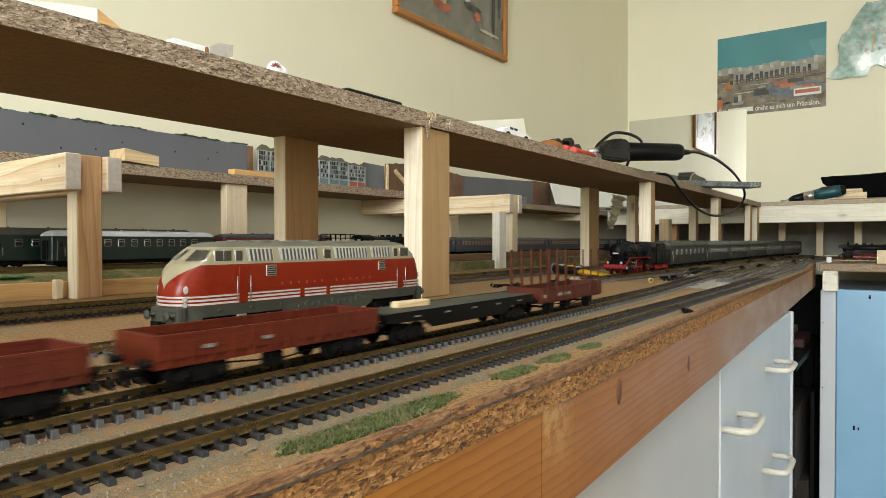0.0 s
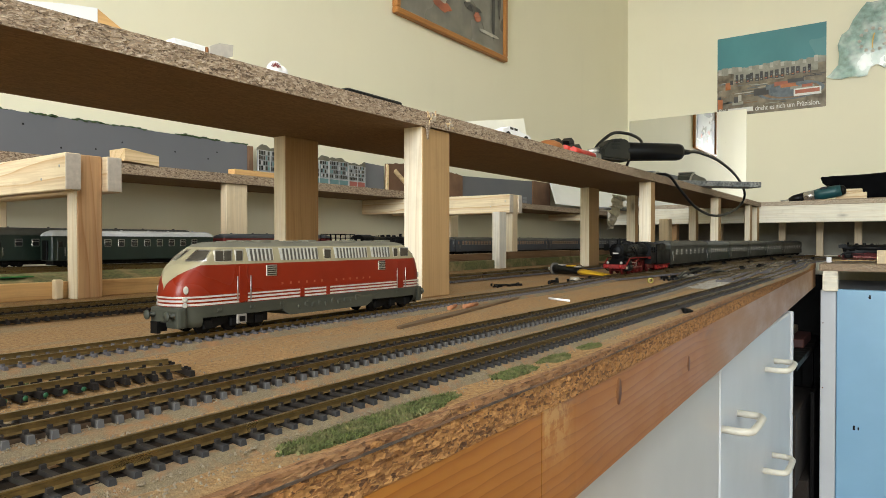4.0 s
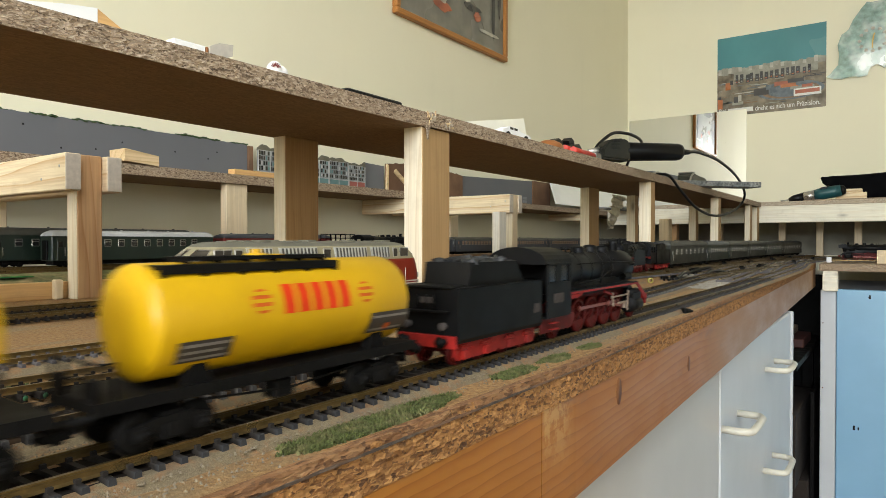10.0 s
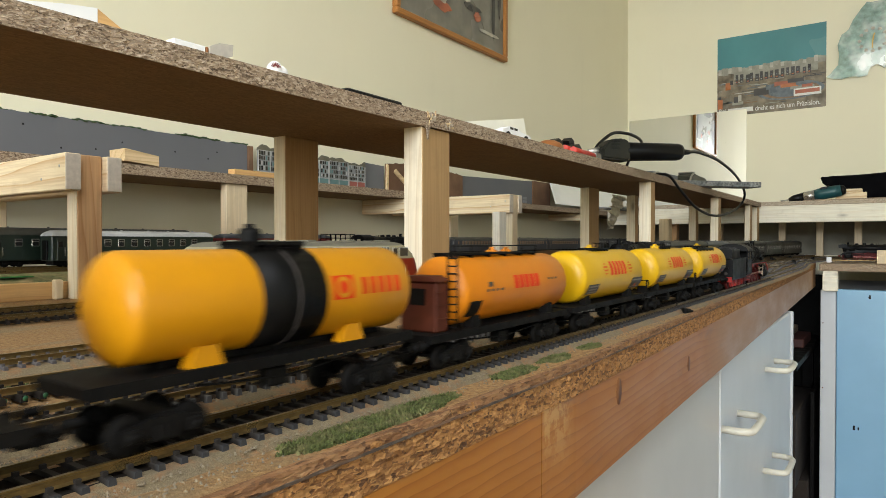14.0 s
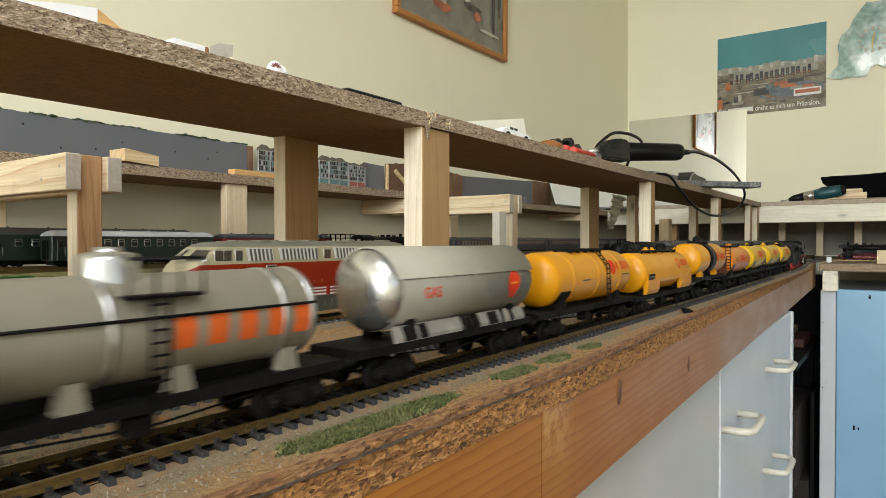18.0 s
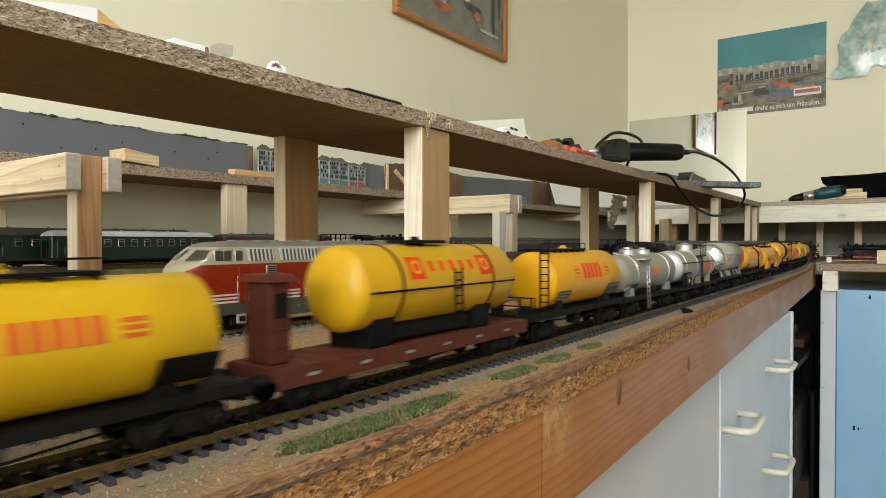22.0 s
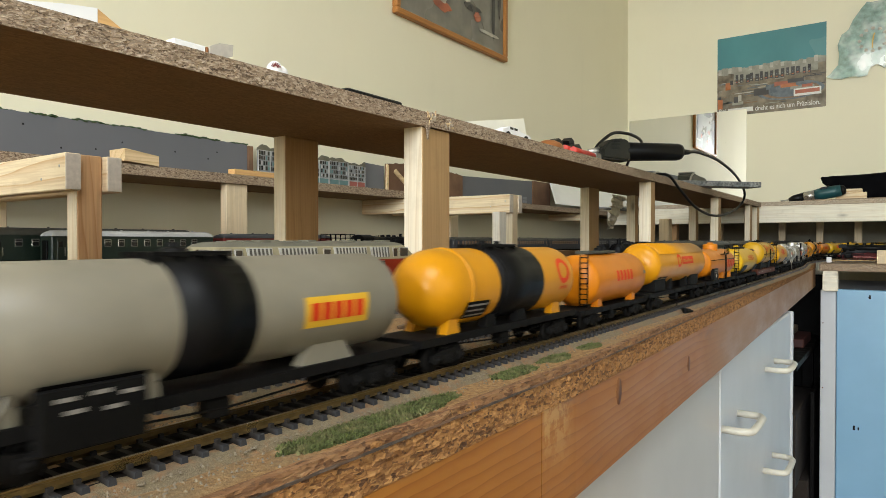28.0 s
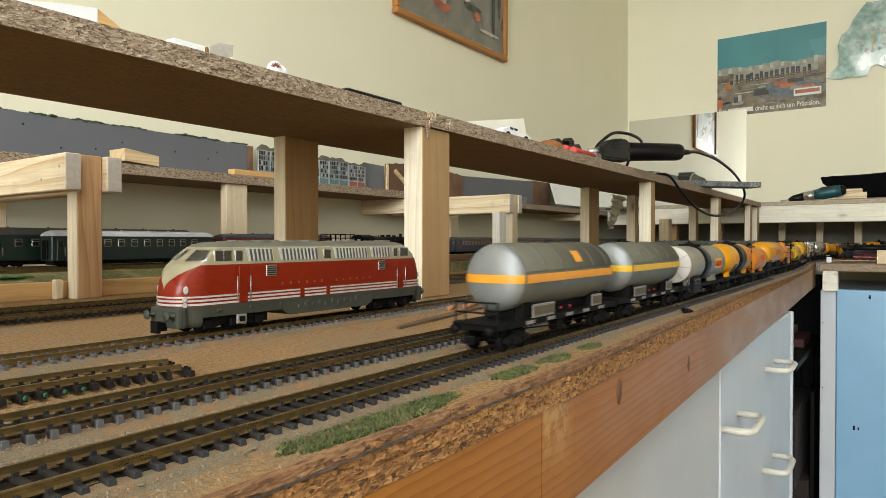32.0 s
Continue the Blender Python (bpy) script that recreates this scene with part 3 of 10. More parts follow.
def post(x0, x1, y0, y1, z0, z1, mat='pine_z', label="upright pine post carrying the shelf", pale=False):
    bm = bmesh.new()
    rbox(bm, x0, x1, y0, y1, z0, z1, 0.0012)
    ob = solid("wooden_post", bm, M[mat], label, "post", group="shelf posts")
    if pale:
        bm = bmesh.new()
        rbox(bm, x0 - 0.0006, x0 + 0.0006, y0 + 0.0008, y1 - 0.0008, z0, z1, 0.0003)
        part("sapwood_face", bm, M['lit_pine'], ob, "pale side, window light put into its colour")
    return ob


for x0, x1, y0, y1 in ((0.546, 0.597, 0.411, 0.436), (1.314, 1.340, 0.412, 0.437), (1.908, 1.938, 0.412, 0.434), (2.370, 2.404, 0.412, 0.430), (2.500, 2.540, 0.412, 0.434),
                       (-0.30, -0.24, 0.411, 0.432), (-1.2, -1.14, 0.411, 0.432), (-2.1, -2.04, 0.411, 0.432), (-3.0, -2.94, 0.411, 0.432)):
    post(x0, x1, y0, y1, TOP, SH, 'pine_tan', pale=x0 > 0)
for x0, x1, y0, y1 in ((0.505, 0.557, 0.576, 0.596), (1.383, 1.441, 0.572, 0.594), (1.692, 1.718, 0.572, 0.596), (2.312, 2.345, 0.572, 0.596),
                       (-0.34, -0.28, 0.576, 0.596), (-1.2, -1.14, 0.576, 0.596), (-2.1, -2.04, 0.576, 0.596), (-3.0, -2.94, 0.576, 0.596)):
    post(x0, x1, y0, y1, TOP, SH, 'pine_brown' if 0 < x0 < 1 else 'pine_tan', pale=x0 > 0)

# far shelf across the end of the room
setting("far_shelf_board", (2.5435, X1, -1.9, Y1, SH + 0.0035, SH + 0.018), M['chip_pale'], "raw chipboard shelf across the end wall", "shelf", 0.001)
# dark sheet added on the wall to imitate shade under the far shelf
M['shade_grey'] = paint("dull_grey_shade", (0.34, 0.32, 0.25), 0.8, 0, 0.2, 14, 0.03, (0.14, 0.13, 0.11), 0.5)
setting("shade_sheet", (X1 - 0.010, X1 - 0.002, -1.9, Y1 - 0.012, TOP + 0.002, 1.108), M['shade_grey'], "dull grey sheet standing in for shade under the far shelf", "wall panel")
setting("far_shelf_beam", (2.545, 2.57, -1.9, 0.975, 1.0755, SH + 0.0033), M['white_beam'], "pale planed beam along the front of the far shelf", "beam", 0.001)

# raised deck along the wall, its front plank and the shelf above it
M['mossy_bank'] = paint("mossy_bank", (0.145, 0.150, 0.055), 0.95, 0, 0.5, 260, 0.6, (0.36, 0.26, 0.13), 0.85)
DK = TOP + 0.019
setting("raised_deck", (X0 + 0.1, X1, 0.776, Y1, TOP + 0.004, DK), M['table'], "raised sandy track bed along the wall", "track bed")
setting("deck_plank", (X0 + 0.1, 0.452, 0.722, 0.734, TOP, TOP + 0.0176), M['riser'], "orange wooden plank fronting the raised track bed", "plank", 0.0008)
setting("deck_plank", (1.0, X1, 0.742, 0.754, TOP, DK), M['riser'], "orange wooden plank fronting the raised track bed", "plank", 0.0008)
M['weathered'] = wood("weathered_brown_board", (0.23, 0.135, 0.07), (0.14, 0.075, 0.035), 0, 1.0, 0.75, False)
for x0, x1, dz in ((1.0, 1.31, 0.0145), (1.312, 1.66, 0.0170), (1.663, 2.2, 0.0150), (2.203, X1, 0.0165)):
    setting("deck_edging", (x0, x1, 0.7405, 0.7535, DK + 0.0002, DK + dz), M['weathered'], "weathered brown board on the edge of the raised track bed", "plank", 0.0012)
bm = bmesh.new()
n = 240
rows = []
for i in range(n + 1):
    x = -0.6 + 3.7 * i / n
    rows.append([bm.verts.new((x, y, z + 0.0012 * noise.noise(Vector((x * 40, y * 60, 3))))) for y, z in ((0.7345, TOP + 0.0002), (0.7346, TOP + 0.0176), (0.748, TOP + 0.0210), (0.762, TOP + 0.0245), (0.7755, TOP + 0.0258), (0.7757, TOP + 0.001))])
for a, c in zip(rows, rows[1:]):
    for j in range(5):
        bm.faces.new([a[j], a[j + 1], c[j + 1], c[j]])
solid("embankment", bm, M['mossy_bank'], "mossy sloping bank beside the storage yard", "embankment", kind="structure")
bk = thing("back_shelf", "raw chipboard wall shelf carrying a grey backdrop", "shelf", kind="structure")
bm = bmesh.new()
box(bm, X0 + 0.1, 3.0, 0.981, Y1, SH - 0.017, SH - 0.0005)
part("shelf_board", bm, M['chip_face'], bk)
bm = bmesh.new()
box(bm, X0 + 0.1, 3.0, 0.9785, 0.9808, SH - 0.017, SH - 0.0003)
part("board_edge", bm, M['chip_grey'], bk, "rough grey-brown flaky edge")


# ---- tracks ----
def smooth_path(ctrl, step=0.01):
    """Even samples along a Catmull-Rom curve through the control points: (distance, x, y, heading)."""
    pts = []
    for i in range(len(ctrl) - 1):
        p = [Vector(ctrl[max(0, min(len(ctrl) - 1, i + k))]) for k in (-1, 0, 1, 2)]
        n = max(2, int((p[2] - p[1]).length / 0.004))
        for k in range(n):
            t = k / n
            pts.append(0.5 * ((2 * p[1]) + (p[2] - p[0]) * t + (2 * p[0] - 5 * p[1] + 4 * p[2] - p[3]) * t * t + (3 * p[1] - p[0] - 3 * p[2] + p[3]) * t ** 3))
    pts.append(Vector(ctrl[-1]))
    cum = [0.0]
    for a, b in zip(pts, pts[1:]):
        cum.append(cum[-1] + (b - a).length)
    out, j, s = [], 0, 0.0
    while s <= cum[-1]:
        while j < len(cum) - 2 and cum[j + 1] < s:
            j += 1
        d = pts[j + 1] - pts[j]
        f = (s - cum[j]) / max(1e-9, cum[j + 1] - cum[j])
        p = pts[j] + d * f
        out.append((s, p.x, p.y, math.atan2(d.y, d.x)))
        s += step
    return out


RAIL_PROFILE = [(-0.0012, -0.0025), (0.0012, -0.0025), (0.0004, -0.0019), (0.0004, -0.0007), (0.0006, -0.0005), (0.0006, 0.0), (-0.0006, 0.0), (-0.0006, -0.0005), (-0.0004, -0.0007), (-0.0004, -0.0019)]


def rail_mesh(path, off, z):
    b = bmesh.new()
    rings = []
    for s, x, y, h in path:
        nx, ny = -math.sin(h), math.cos(h)
        rings.append([b.verts.new((x + nx * (off + a), y + ny * (off + a), z + c)) for a, c in RAIL_PROFILE])
    k = len(RAIL_PROFILE)
    for a, c in zip(rings, rings[1:]):
        for i in range(k):
            b.faces.new([a[i], a[(i + 1) % k], c[(i + 1) % k], c[i]])
    b.faces.new(rings[0])
    b.faces.new(rings[-1][::-1])
    return b


def sleeper_mesh(name, mat, length=0.0285, width=0.0023, chairs=True):
    b = bmesh.new()
    prism(b, [(-width / 2, -0.0052), (width / 2, -0.0052), (width / 2 - 0.0003, -0.0026), (-width / 2 + 0.0003, -0.0026)], -length / 2, length / 2, 'y')
    if chairs:
        for s in (-1, 1):
            for o in (-0.0017, 0.0017):
                box(b, -0.0007, 0.0007, s * 0.00875 + o - 0.0005, s * 0.00875 + o + 0.0006, -0.0027, -0.0015)
    return mesh_of(name, b, mat)


def track(label, ctrl, pitch, mat, x_near, z=RT, step=0.01, shade=None, group="tracks"):
    """Two rails on sleepers; those sleepers within x_near are separate parts, the rest one joined mesh."""
    th = thing("railway_track", label, "railway track", group=group, kind="structure")
    path = smooth_path(ctrl, step)
    for off in (-0.00875, 0.00875):
        part("rail", rail_mesh(path, off, z), M['rail'], th)
    near = sleeper_mesh("sleeper", mat)
    rest = bmesh.new()
    dense = smooth_path(ctrl, pitch)
    for s, x, y, h in dense:
        if x_near[0] <= x <= x_near[1]:
            ob = new("sleeper", near)
            ob.parent = th
            ob.matrix_basis = pose(x + random.uniform(-0.0002, 0.0002), y + random.uniform(-0.0002, 0.0002), z, 0, 0, math.degrees(h) + random.uniform(-0.8, 0.8))
        elif x > -0.4:
            m = pose(x, y, z, 0, 0, math.degrees(h))
            box(rest, -0.00115, 0.00115, -0.01425, 0.01425, -0.0052, -0.0026, m)
    if len(rest.verts):
        ob = part("far_sleepers", rest, M['sleeper_dusty'], th)
        ob["kind"] = "stuff"
    else:
        rest.free()
    return th


def ballast(name, ctrl, half, label, h=0.0026, x_from=-0.3, x_to=2.0, mat='ballast'):
    """Low uneven bed of fine gravel under a track."""
    b = bmesh.new()
    rows = []
    for s, x, y, hd in smooth_path(ctrl, 0.006):
        if not x_from < x < x_to:
            continue
        nx, ny = -math.sin(hd), math.cos(hd)
        row = []
        for j, (o, z) in enumerate(((-half - 0.004, -0.0006), (-half, 0.8), (-half * 0.6, 1.0), (-half * 0.2, 0.92), (half * 0.2, 0.92), (half * 0.6, 1.0), (half, 0.8), (half + 0.004, -0.0006))):
            w = 0.0012 * noise.noise(Vector((x * 60, j * 2.1, y * 30)))
            row.append(b.verts.new((x + nx * (o + w), y + ny * (o + w), TOP + max(z * h + 0.0005 * noise.noise(Vector((x * 90, j * 1.7, 2))) if z > 0 else -0.0006, -0.0006))))
        rows.append(row)
    for p, q in zip(rows, rows[1:]):
        for j in range(7):
            f = b.faces.new([p[j], p[j + 1], q[j + 1], q[j]])
            f.smooth = True
    return solid(name, b, M[mat], label, "ballast", kind="structure")


MAIN = [(-4.55, 0.167), (-1.0, 0.167), (0.5, 0.167), (1.0, 0.170), (1.55, 0.180), (1.9, 0.204), (2.1, 0.203), (2.25, 0.185), (2.40, 0.150), (2.52, 0.09), (2.60, 0.01), (2.64, -0.10), (2.65, -0.3), (2.65, -1.6)]
SECOND = [(-4.55, 0.222), (-1.0, 0.222), (0.5, 0.223), (1.0, 0.250), (1.5, 0.275), (1.9, 0.285), (2.3, 0.25), (2.5, 0.17), (2.66, 0.05), (2.72, -0.10), (2.73, -0.3), (2.73, -1.6)]
M['ballast'] = ballast_gravel("grey_tan_ballast")
ballast("ballast_bed", [(x, y + 0.001) for x, y in MAIN], 0.0165, "fine grey-tan gravel under the front track")
ballast("ballast_bed", SECOND, 0.0190, "fine grey-tan gravel under the second track", 0.0014)
M['ballast_pale'] = paint("pale_grey_grit", (0.47, 0.44, 0.385), 0.92, 0, 0.4, 700, 0.5, (0.22, 0.18, 0.13), 0.6, spec=0.2)
ballast("ballast_bed", [(0.85, 0.213), (1.2, 0.236), (1.6, 0.252), (2.08, 0.262)], 0.020, "pale grey grit between the far tracks", 0.0011, 0.8, 2.08, 'ballast_pale')
ballast("ballast_bed", [(1.12, 0.296), (1.5, 0.300), (1.9, 0.305), (2.35, 0.30)], 0.018, "pale grey grit between the far tracks", 0.0009, 1.1, 2.4, 'ballast_pale')


def track_bed(ctrl, half, top, mat, label):
    """Thin dark strip between the rails and under the sleepers."""
    b = bmesh.new()
    rows = []
    for s, x, y, hd in smooth_path(ctrl, 0.008):
        if not -0.3 < x < 2.0:
            continue
        nx, ny = -math.sin(hd), math.cos(hd)
        row = []
        for j, (o, z) in enumerate(((-half, 0.0), (-half + 0.0012, top), (-half * 0.4, top), (half * 0.4, top), (half - 0.0012, top), (half, 0.0))):
            w = 0.0007 * noise.noise(Vector((x * 130, j * 3.1, y * 40)))
            row.append(b.verts.new((x + nx * (o + w), y + ny * (o + w), TOP + z + (0.0003 * noise.noise(Vector((x * 120, j * 1.9, 5))) if z else 0.0))))
        rows.append(row)
    for p, q in zip(rows, rows[1:]):
        for j in range(5):
            b.faces.new([p[j], p[j + 1], q[j + 1], q[j]])
    return solid("track_bed", b, mat, label, "track bed", kind="structure")


M['bed_dark'] = paint("dark_track_bed", (0.010, 0.0075, 0.0055), 0.85, 0, 0.4, 500, 0.4, (0.035, 0.020, 0.010), 0.5, spec=0.15)
M['bed_brown'] = paint("brown_stained_bed", (0.045, 0.028, 0.015), 0.88, 0, 0.45, 500, 0.4, (0.15, 0.078, 0.034), 0.6, spec=0.2)
track_bed([(x, y) for x, y in MAIN], 0.0118, 0.0027, M['bed_dark'], "dark bed between the front rails")
track_bed(SECOND, 0.0112, 0.0027, M['bed_brown'], "brown stained bed between the second rails")
track("front railway track with tarnished rails on dark sleepers", MAIN, 0.0063, M['sleeper_front'], (0.05, 1.1))
track("second railway track with grey sleeper ends", SECOND, 0.00665, M['sleeper_second'], (0.05, 1.1))
SIDING = [(-2.0, 0.342), (-0.5, 0.342), (0.55, 0.343), (0.8, 0.352), (1.0, 0.372), (1.3, 0.381), (2.0, 0.381), (2.5, 0.375), (3.0, 0.33)]
ballast("ballast_bed", SIDING, 0.0175, "fine gravel under the siding")
track("siding with the parked diesel locomotive and a passenger train", SIDING, 0.0066, M['sleeper_dusty'], (0.1, 0.9))
track("railway track running under the shelf", [(-2.0, 0.530), (0.6, 0.530), (1.5, 0.545), (3.0, 0.56)], 0.0066, M['sleeper'], (0.15, 0.6))
track("railway track running under the shelf", [(-2.0, 0.587), (0.6, 0.587), (1.5, 0.60), (3.0, 0.62)], 0.0066, M['sleeper'], (0.15, 0.6))
dead_end = track("short dead-end track with green-flecked sleepers", [(-0.6, 0.278), (-0.2, 0.278), (0.10, 0.277), (0.172, 0.266)], 0.0066, M['sleeper'], (-0.05, 0.18))
track("yard track among the points", [(0.95, 0.36), (1.2, 0.335), (1.6, 0.325), (2.1, 0.33), (2.5, 0.30), (2.7, 0.18), (2.79, 0.02), (2.8, -0.3), (2.8, -1.5)], 0.0066, M['sleeper'], (9, 9))
track("yard track among the points", [(1.05, 0.254), (1.4, 0.235), (1.7, 0.232), (2.1, 0.25)], 0.0066, M['sleeper'], (9, 9))
for y in (0.80, 0.86, 0.92, 0.985):
    track("track of the storage yard along the wall", [(-1.2, y), (0.5, y), (3.0, y + 0.005)], 0.0068, M['sleeper'], (9, 9), DK + 0.0065, 0.05)
M['green_dab'] = paint("green_paint_dab", (0.012, 0.085, 0.028), 0.5, 0, 0.3, 300, 0.1)
for k in (0, 1, 5, 6, 7, 8, 9):
    bm = bmesh.new()
    x = 0.0666 + k * 0.0066
    y = 0.2775 - 0.0146 - max(0.0, x - 0.10) * 0.11
    lathe(bm, [(0, 0.0010), (0.0002, 0.0009), (0.0002, 0)], 10, Matrix.Translation((x, y, TOP + 0.0028)) @ Matrix.Rotation(radians(-90), 4, 'Z'))
    part("paint_dab", bm, M['green_dab'], dead_end)


# ---- rolling stock: every vehicle stands in its own space, rail top at z = 0, x along the track ----
SPEED = 0.1365            # tank train, metres a second, away along the table
SPEED_FREIGHT = 0.1405    # freight train, towards and past the camera
WHEELS = []               # (wheelset, radius, place on the train, direction): turned in motions()
MOVERS = []               # (vehicle, place on its train at 9 s, wheelbase)
FREIGHT = []              # (vehicle, x at 0 s)


def wheelset_mesh(name, r, mat, gauge=0.0081, wide=0.0026):
    b = bmesh.new()
    turn = Matrix.Rotation(radians(90), 4, 'Z')
    for s in (-1, 1):
        lathe(b, [(s * gauge - wide / 2, 0), (s * gauge - wide / 2, r * 0.55), (s * gauge - wide / 2, r), (s * gauge + wide / 2, r), (s * gauge + wide / 2, r * 0.78), (s * gauge + wide * 0.3, r * 0.7), (s * gauge + wide * 0.3, r * 0.3), (s * gauge + wide / 2, r * 0.25), (s * gauge + wide / 2, 0)], 18, turn)
        for k in range(4):
            box(b, -0.0004, 0.0004, s * gauge + s * wide * 0.3, s * gauge + s * wide * 0.42, r * 0.3, r * 0.72, Matrix.Rotation(radians(90 * k), 4, 'Y'))
    lathe(b, [(-gauge, 0.0009), (gauge, 0.0009)], 8, turn)
    return mesh_of(name, b, mat)


WHEEL = wheelset_mesh("wheelset", 0.0053, M['tread'])
WHEEL_DARK = wheelset_mesh("wheelset", 0.0053, M['under'])


def bogie(parent, x, s0, mat=None, wb=0.0088, turning=1, dark=True):
    """Two-axle bogie with side frames, springs, axle boxes and two turning wheelsets."""
    mat = mat or M['under']
    b = bmesh.new()
    for s in (-1, 1):
        y = s * 0.0112
        prism(b, [(-wb - 0.0032, 0.0045), (-wb - 0.0032, 0.0072), (-0.004, 0.0088), (0.004, 0.0088), (wb + 0.0032, 0.0072), (wb + 0.0032, 0.0045), (wb - 0.003, 0.0052), (0.0035, 0.0028), (-0.0035, 0.0028), (-wb + 0.003, 0.0052)], y - 0.0007, y + 0.0007, 'y')
        for a in (-wb, wb):
            rbox(b, a - 0.0019, a + 0.0019, y + s * 0.0006 - 0.0009, y + s * 0.0006 + 0.0009, 0.0035, 0.0072, 0.0004)
            lathe(b, [(-0.0006, 0.0011), (0.0006, 0.0009), (0.0006, 0)], 8, Matrix.Translation((a, y + s * 0.0016, 0.0053)) @ Matrix.Rotation(radians(90 * s), 4, 'Z'))
        for k in (-1, 0, 1):
            lathe(b, [(-0.0018, 0.0010), (0.0018, 0.0010)], 8, Matrix.Translation((k * 0.0018, y + s * 0.0004, 0.0052)) @ Matrix.Rotation(radians(90), 4, 'Y'))
    box(b, -0.003, 0.003, -0.011, 0.011, 0.0060, 0.0098)
    bg = part("bogie", b, mat, parent, at=pose(x, 0, 0))
    for a in (-wb, wb):
        w = new("wheelset", WHEEL_DARK if dark else WHEEL)
        w.parent = bg
        w.matrix_basis = pose(a, 0, 0.0053)
        WHEELS.append((w, 0.0053, None if s0 is None else s0 + x + a, turning, (a, 0.0053)))
    return bg


def buffers(parent, xf, xr, z=0.0115, mat=None):
    for x, d in ((xf, 1), (xr, -1)):
        for y in (-0.0098, 0.0098):
            b = bmesh.new()
            lathe(b, [(0, 0.0013), (0.0022, 0.0013), (0.0022, 0.0008), (0.0036, 0.0008), (0.0036, 0.0024), (0.0043, 0.0021), (0.0045, 0)], 12, None)
            part("buffer", b, mat or M['under'], parent, at=pose(x, y, z, 0, 0, 0 if d > 0 else 180))
        b = bmesh.new()
        box(b, 0, 0.0058, -0.0022, 0.0022, -0.0015, 0.0004)
        box(b, 0.0045, 0.0058, -0.0030, 0.0030, -0.0022, 0.0016)
        part("coupling", b, M['under'], parent, at=pose(x, 0, 0.0075, 0, 0, 0 if d > 0 else 180))


def underframe(parent, xf, xr, ztop=0.0155, mat=None, deck=None, half=0.0128):
    b = bmesh.new()
    for y in (-half + 0.0008, half - 0.0008):
        box(b, xr, xf, y - 0.0008, y + 0.0008, ztop - 0.0032, ztop - 0.0004)
    for x in (xr + 0.0006, xf - 0.0006, (xr + xf) / 2):
        box(b, x - 0.0006, x + 0.0006, -half + 0.0015, half - 0.0015, ztop - 0.0032, ztop - 0.0004)
    box(b, xr + 0.002, xf - 0.002, -0.0035, 0.0035, ztop - 0.0038, ztop - 0.0006)
    for k in range(9):
        x = xr + (xf - xr) * (k + 0.5) / 9
        box(b, x - 0.0003, x + 0.0003, -half - 0.0002, -half + 0.0002, ztop - 0.0032, ztop - 0.0004)
    fr = part("underframe", b, mat or M['under'], parent)
    b = bmesh.new()
    box(b, xr, xf, -half, half, ztop - 0.0004, ztop)
    part("deck_plate", b, deck or mat or M['under'], parent)
    b = bmesh.new()
    pipe(b, [(xr + 0.03, -half + 0.003, ztop - 0.005), ((xr + xf) / 2, -half + 0.003, ztop - 0.0075), (xf - 0.03, -half + 0.003, ztop - 0.005)], 0.0004)
    rbox(b, -0.006, 0.002, -0.010, -0.004, ztop - 0.010, ztop - 0.0042, 0.0006)
    part("brake_gear", b, M['under'], parent)
    return fr


def wrap(bm, x0, x1, a0, a1, r, zc, side=-1, n=6, lift=0.00012):
    """Patch on the side of a tank between two heights, given as degrees above its middle."""
    r += lift
    lo = None
    for i in range(n + 1):
        a = radians(a0 + (a1 - a0) * i / n)
        y, z = side * r * math.cos(a), zc + r * math.sin(a)
        cur = (bm.verts.new((x0, y, z)), bm.verts.new((x1, y, z)))
        if lo:
            f = bm.faces.new([lo[0], lo[1], cur[1], cur[0]])
            f.smooth = True
        lo = cur


def marks(parent, r, zc, kind, x0, x1, mat, a0=0.0, a1=20.0, count=5, name="brand_mark", fill=0.62):
    """A brand name as plain bars, one for each character, on the tank's side."""
    b = bmesh.new()
    w = (x1 - x0) / count
    for i in range(count):
        xa, xb = x0 + w * i, x0 + w * (i + fill)
        if kind == 'bar':
            wrap(b, x0, x1, a0, a1, r, zc)
            break
        wrap(b, xa, xb, a0, a1, r, zc, n=3)
    return part(name, b, mat, parent)


def disc_mark(parent, r, zc, x, a, rad, mat, ring=False, name="round_mark", lift=0.00014):
    """Round emblem laid on the curved side."""
    b = bmesh.new()
    n = 20
    rings = [0.62, 1.0] if ring else [0.0, 0.5, 1.0]
    prev = None
    for q in rings:
        cur = []
        for i in range(n):
            t = 2 * math.pi * i / n
            ang = radians(a) + rad * q * math.sin(t) / r
            cur.append(b.verts.new((x + rad * q * math.cos(t), -(r + lift) * math.cos(ang), zc + (r + lift) * math.sin(ang))))
        if prev:
            for i in range(n):
                b.faces.new([prev[i], prev[(i + 1) % n], cur[(i + 1) % n], cur[i]])
        prev = cur
    bmesh.ops.remove_doubles(b, verts=b.verts[:], dist=1e-7)
    return part(name, b, mat, parent)


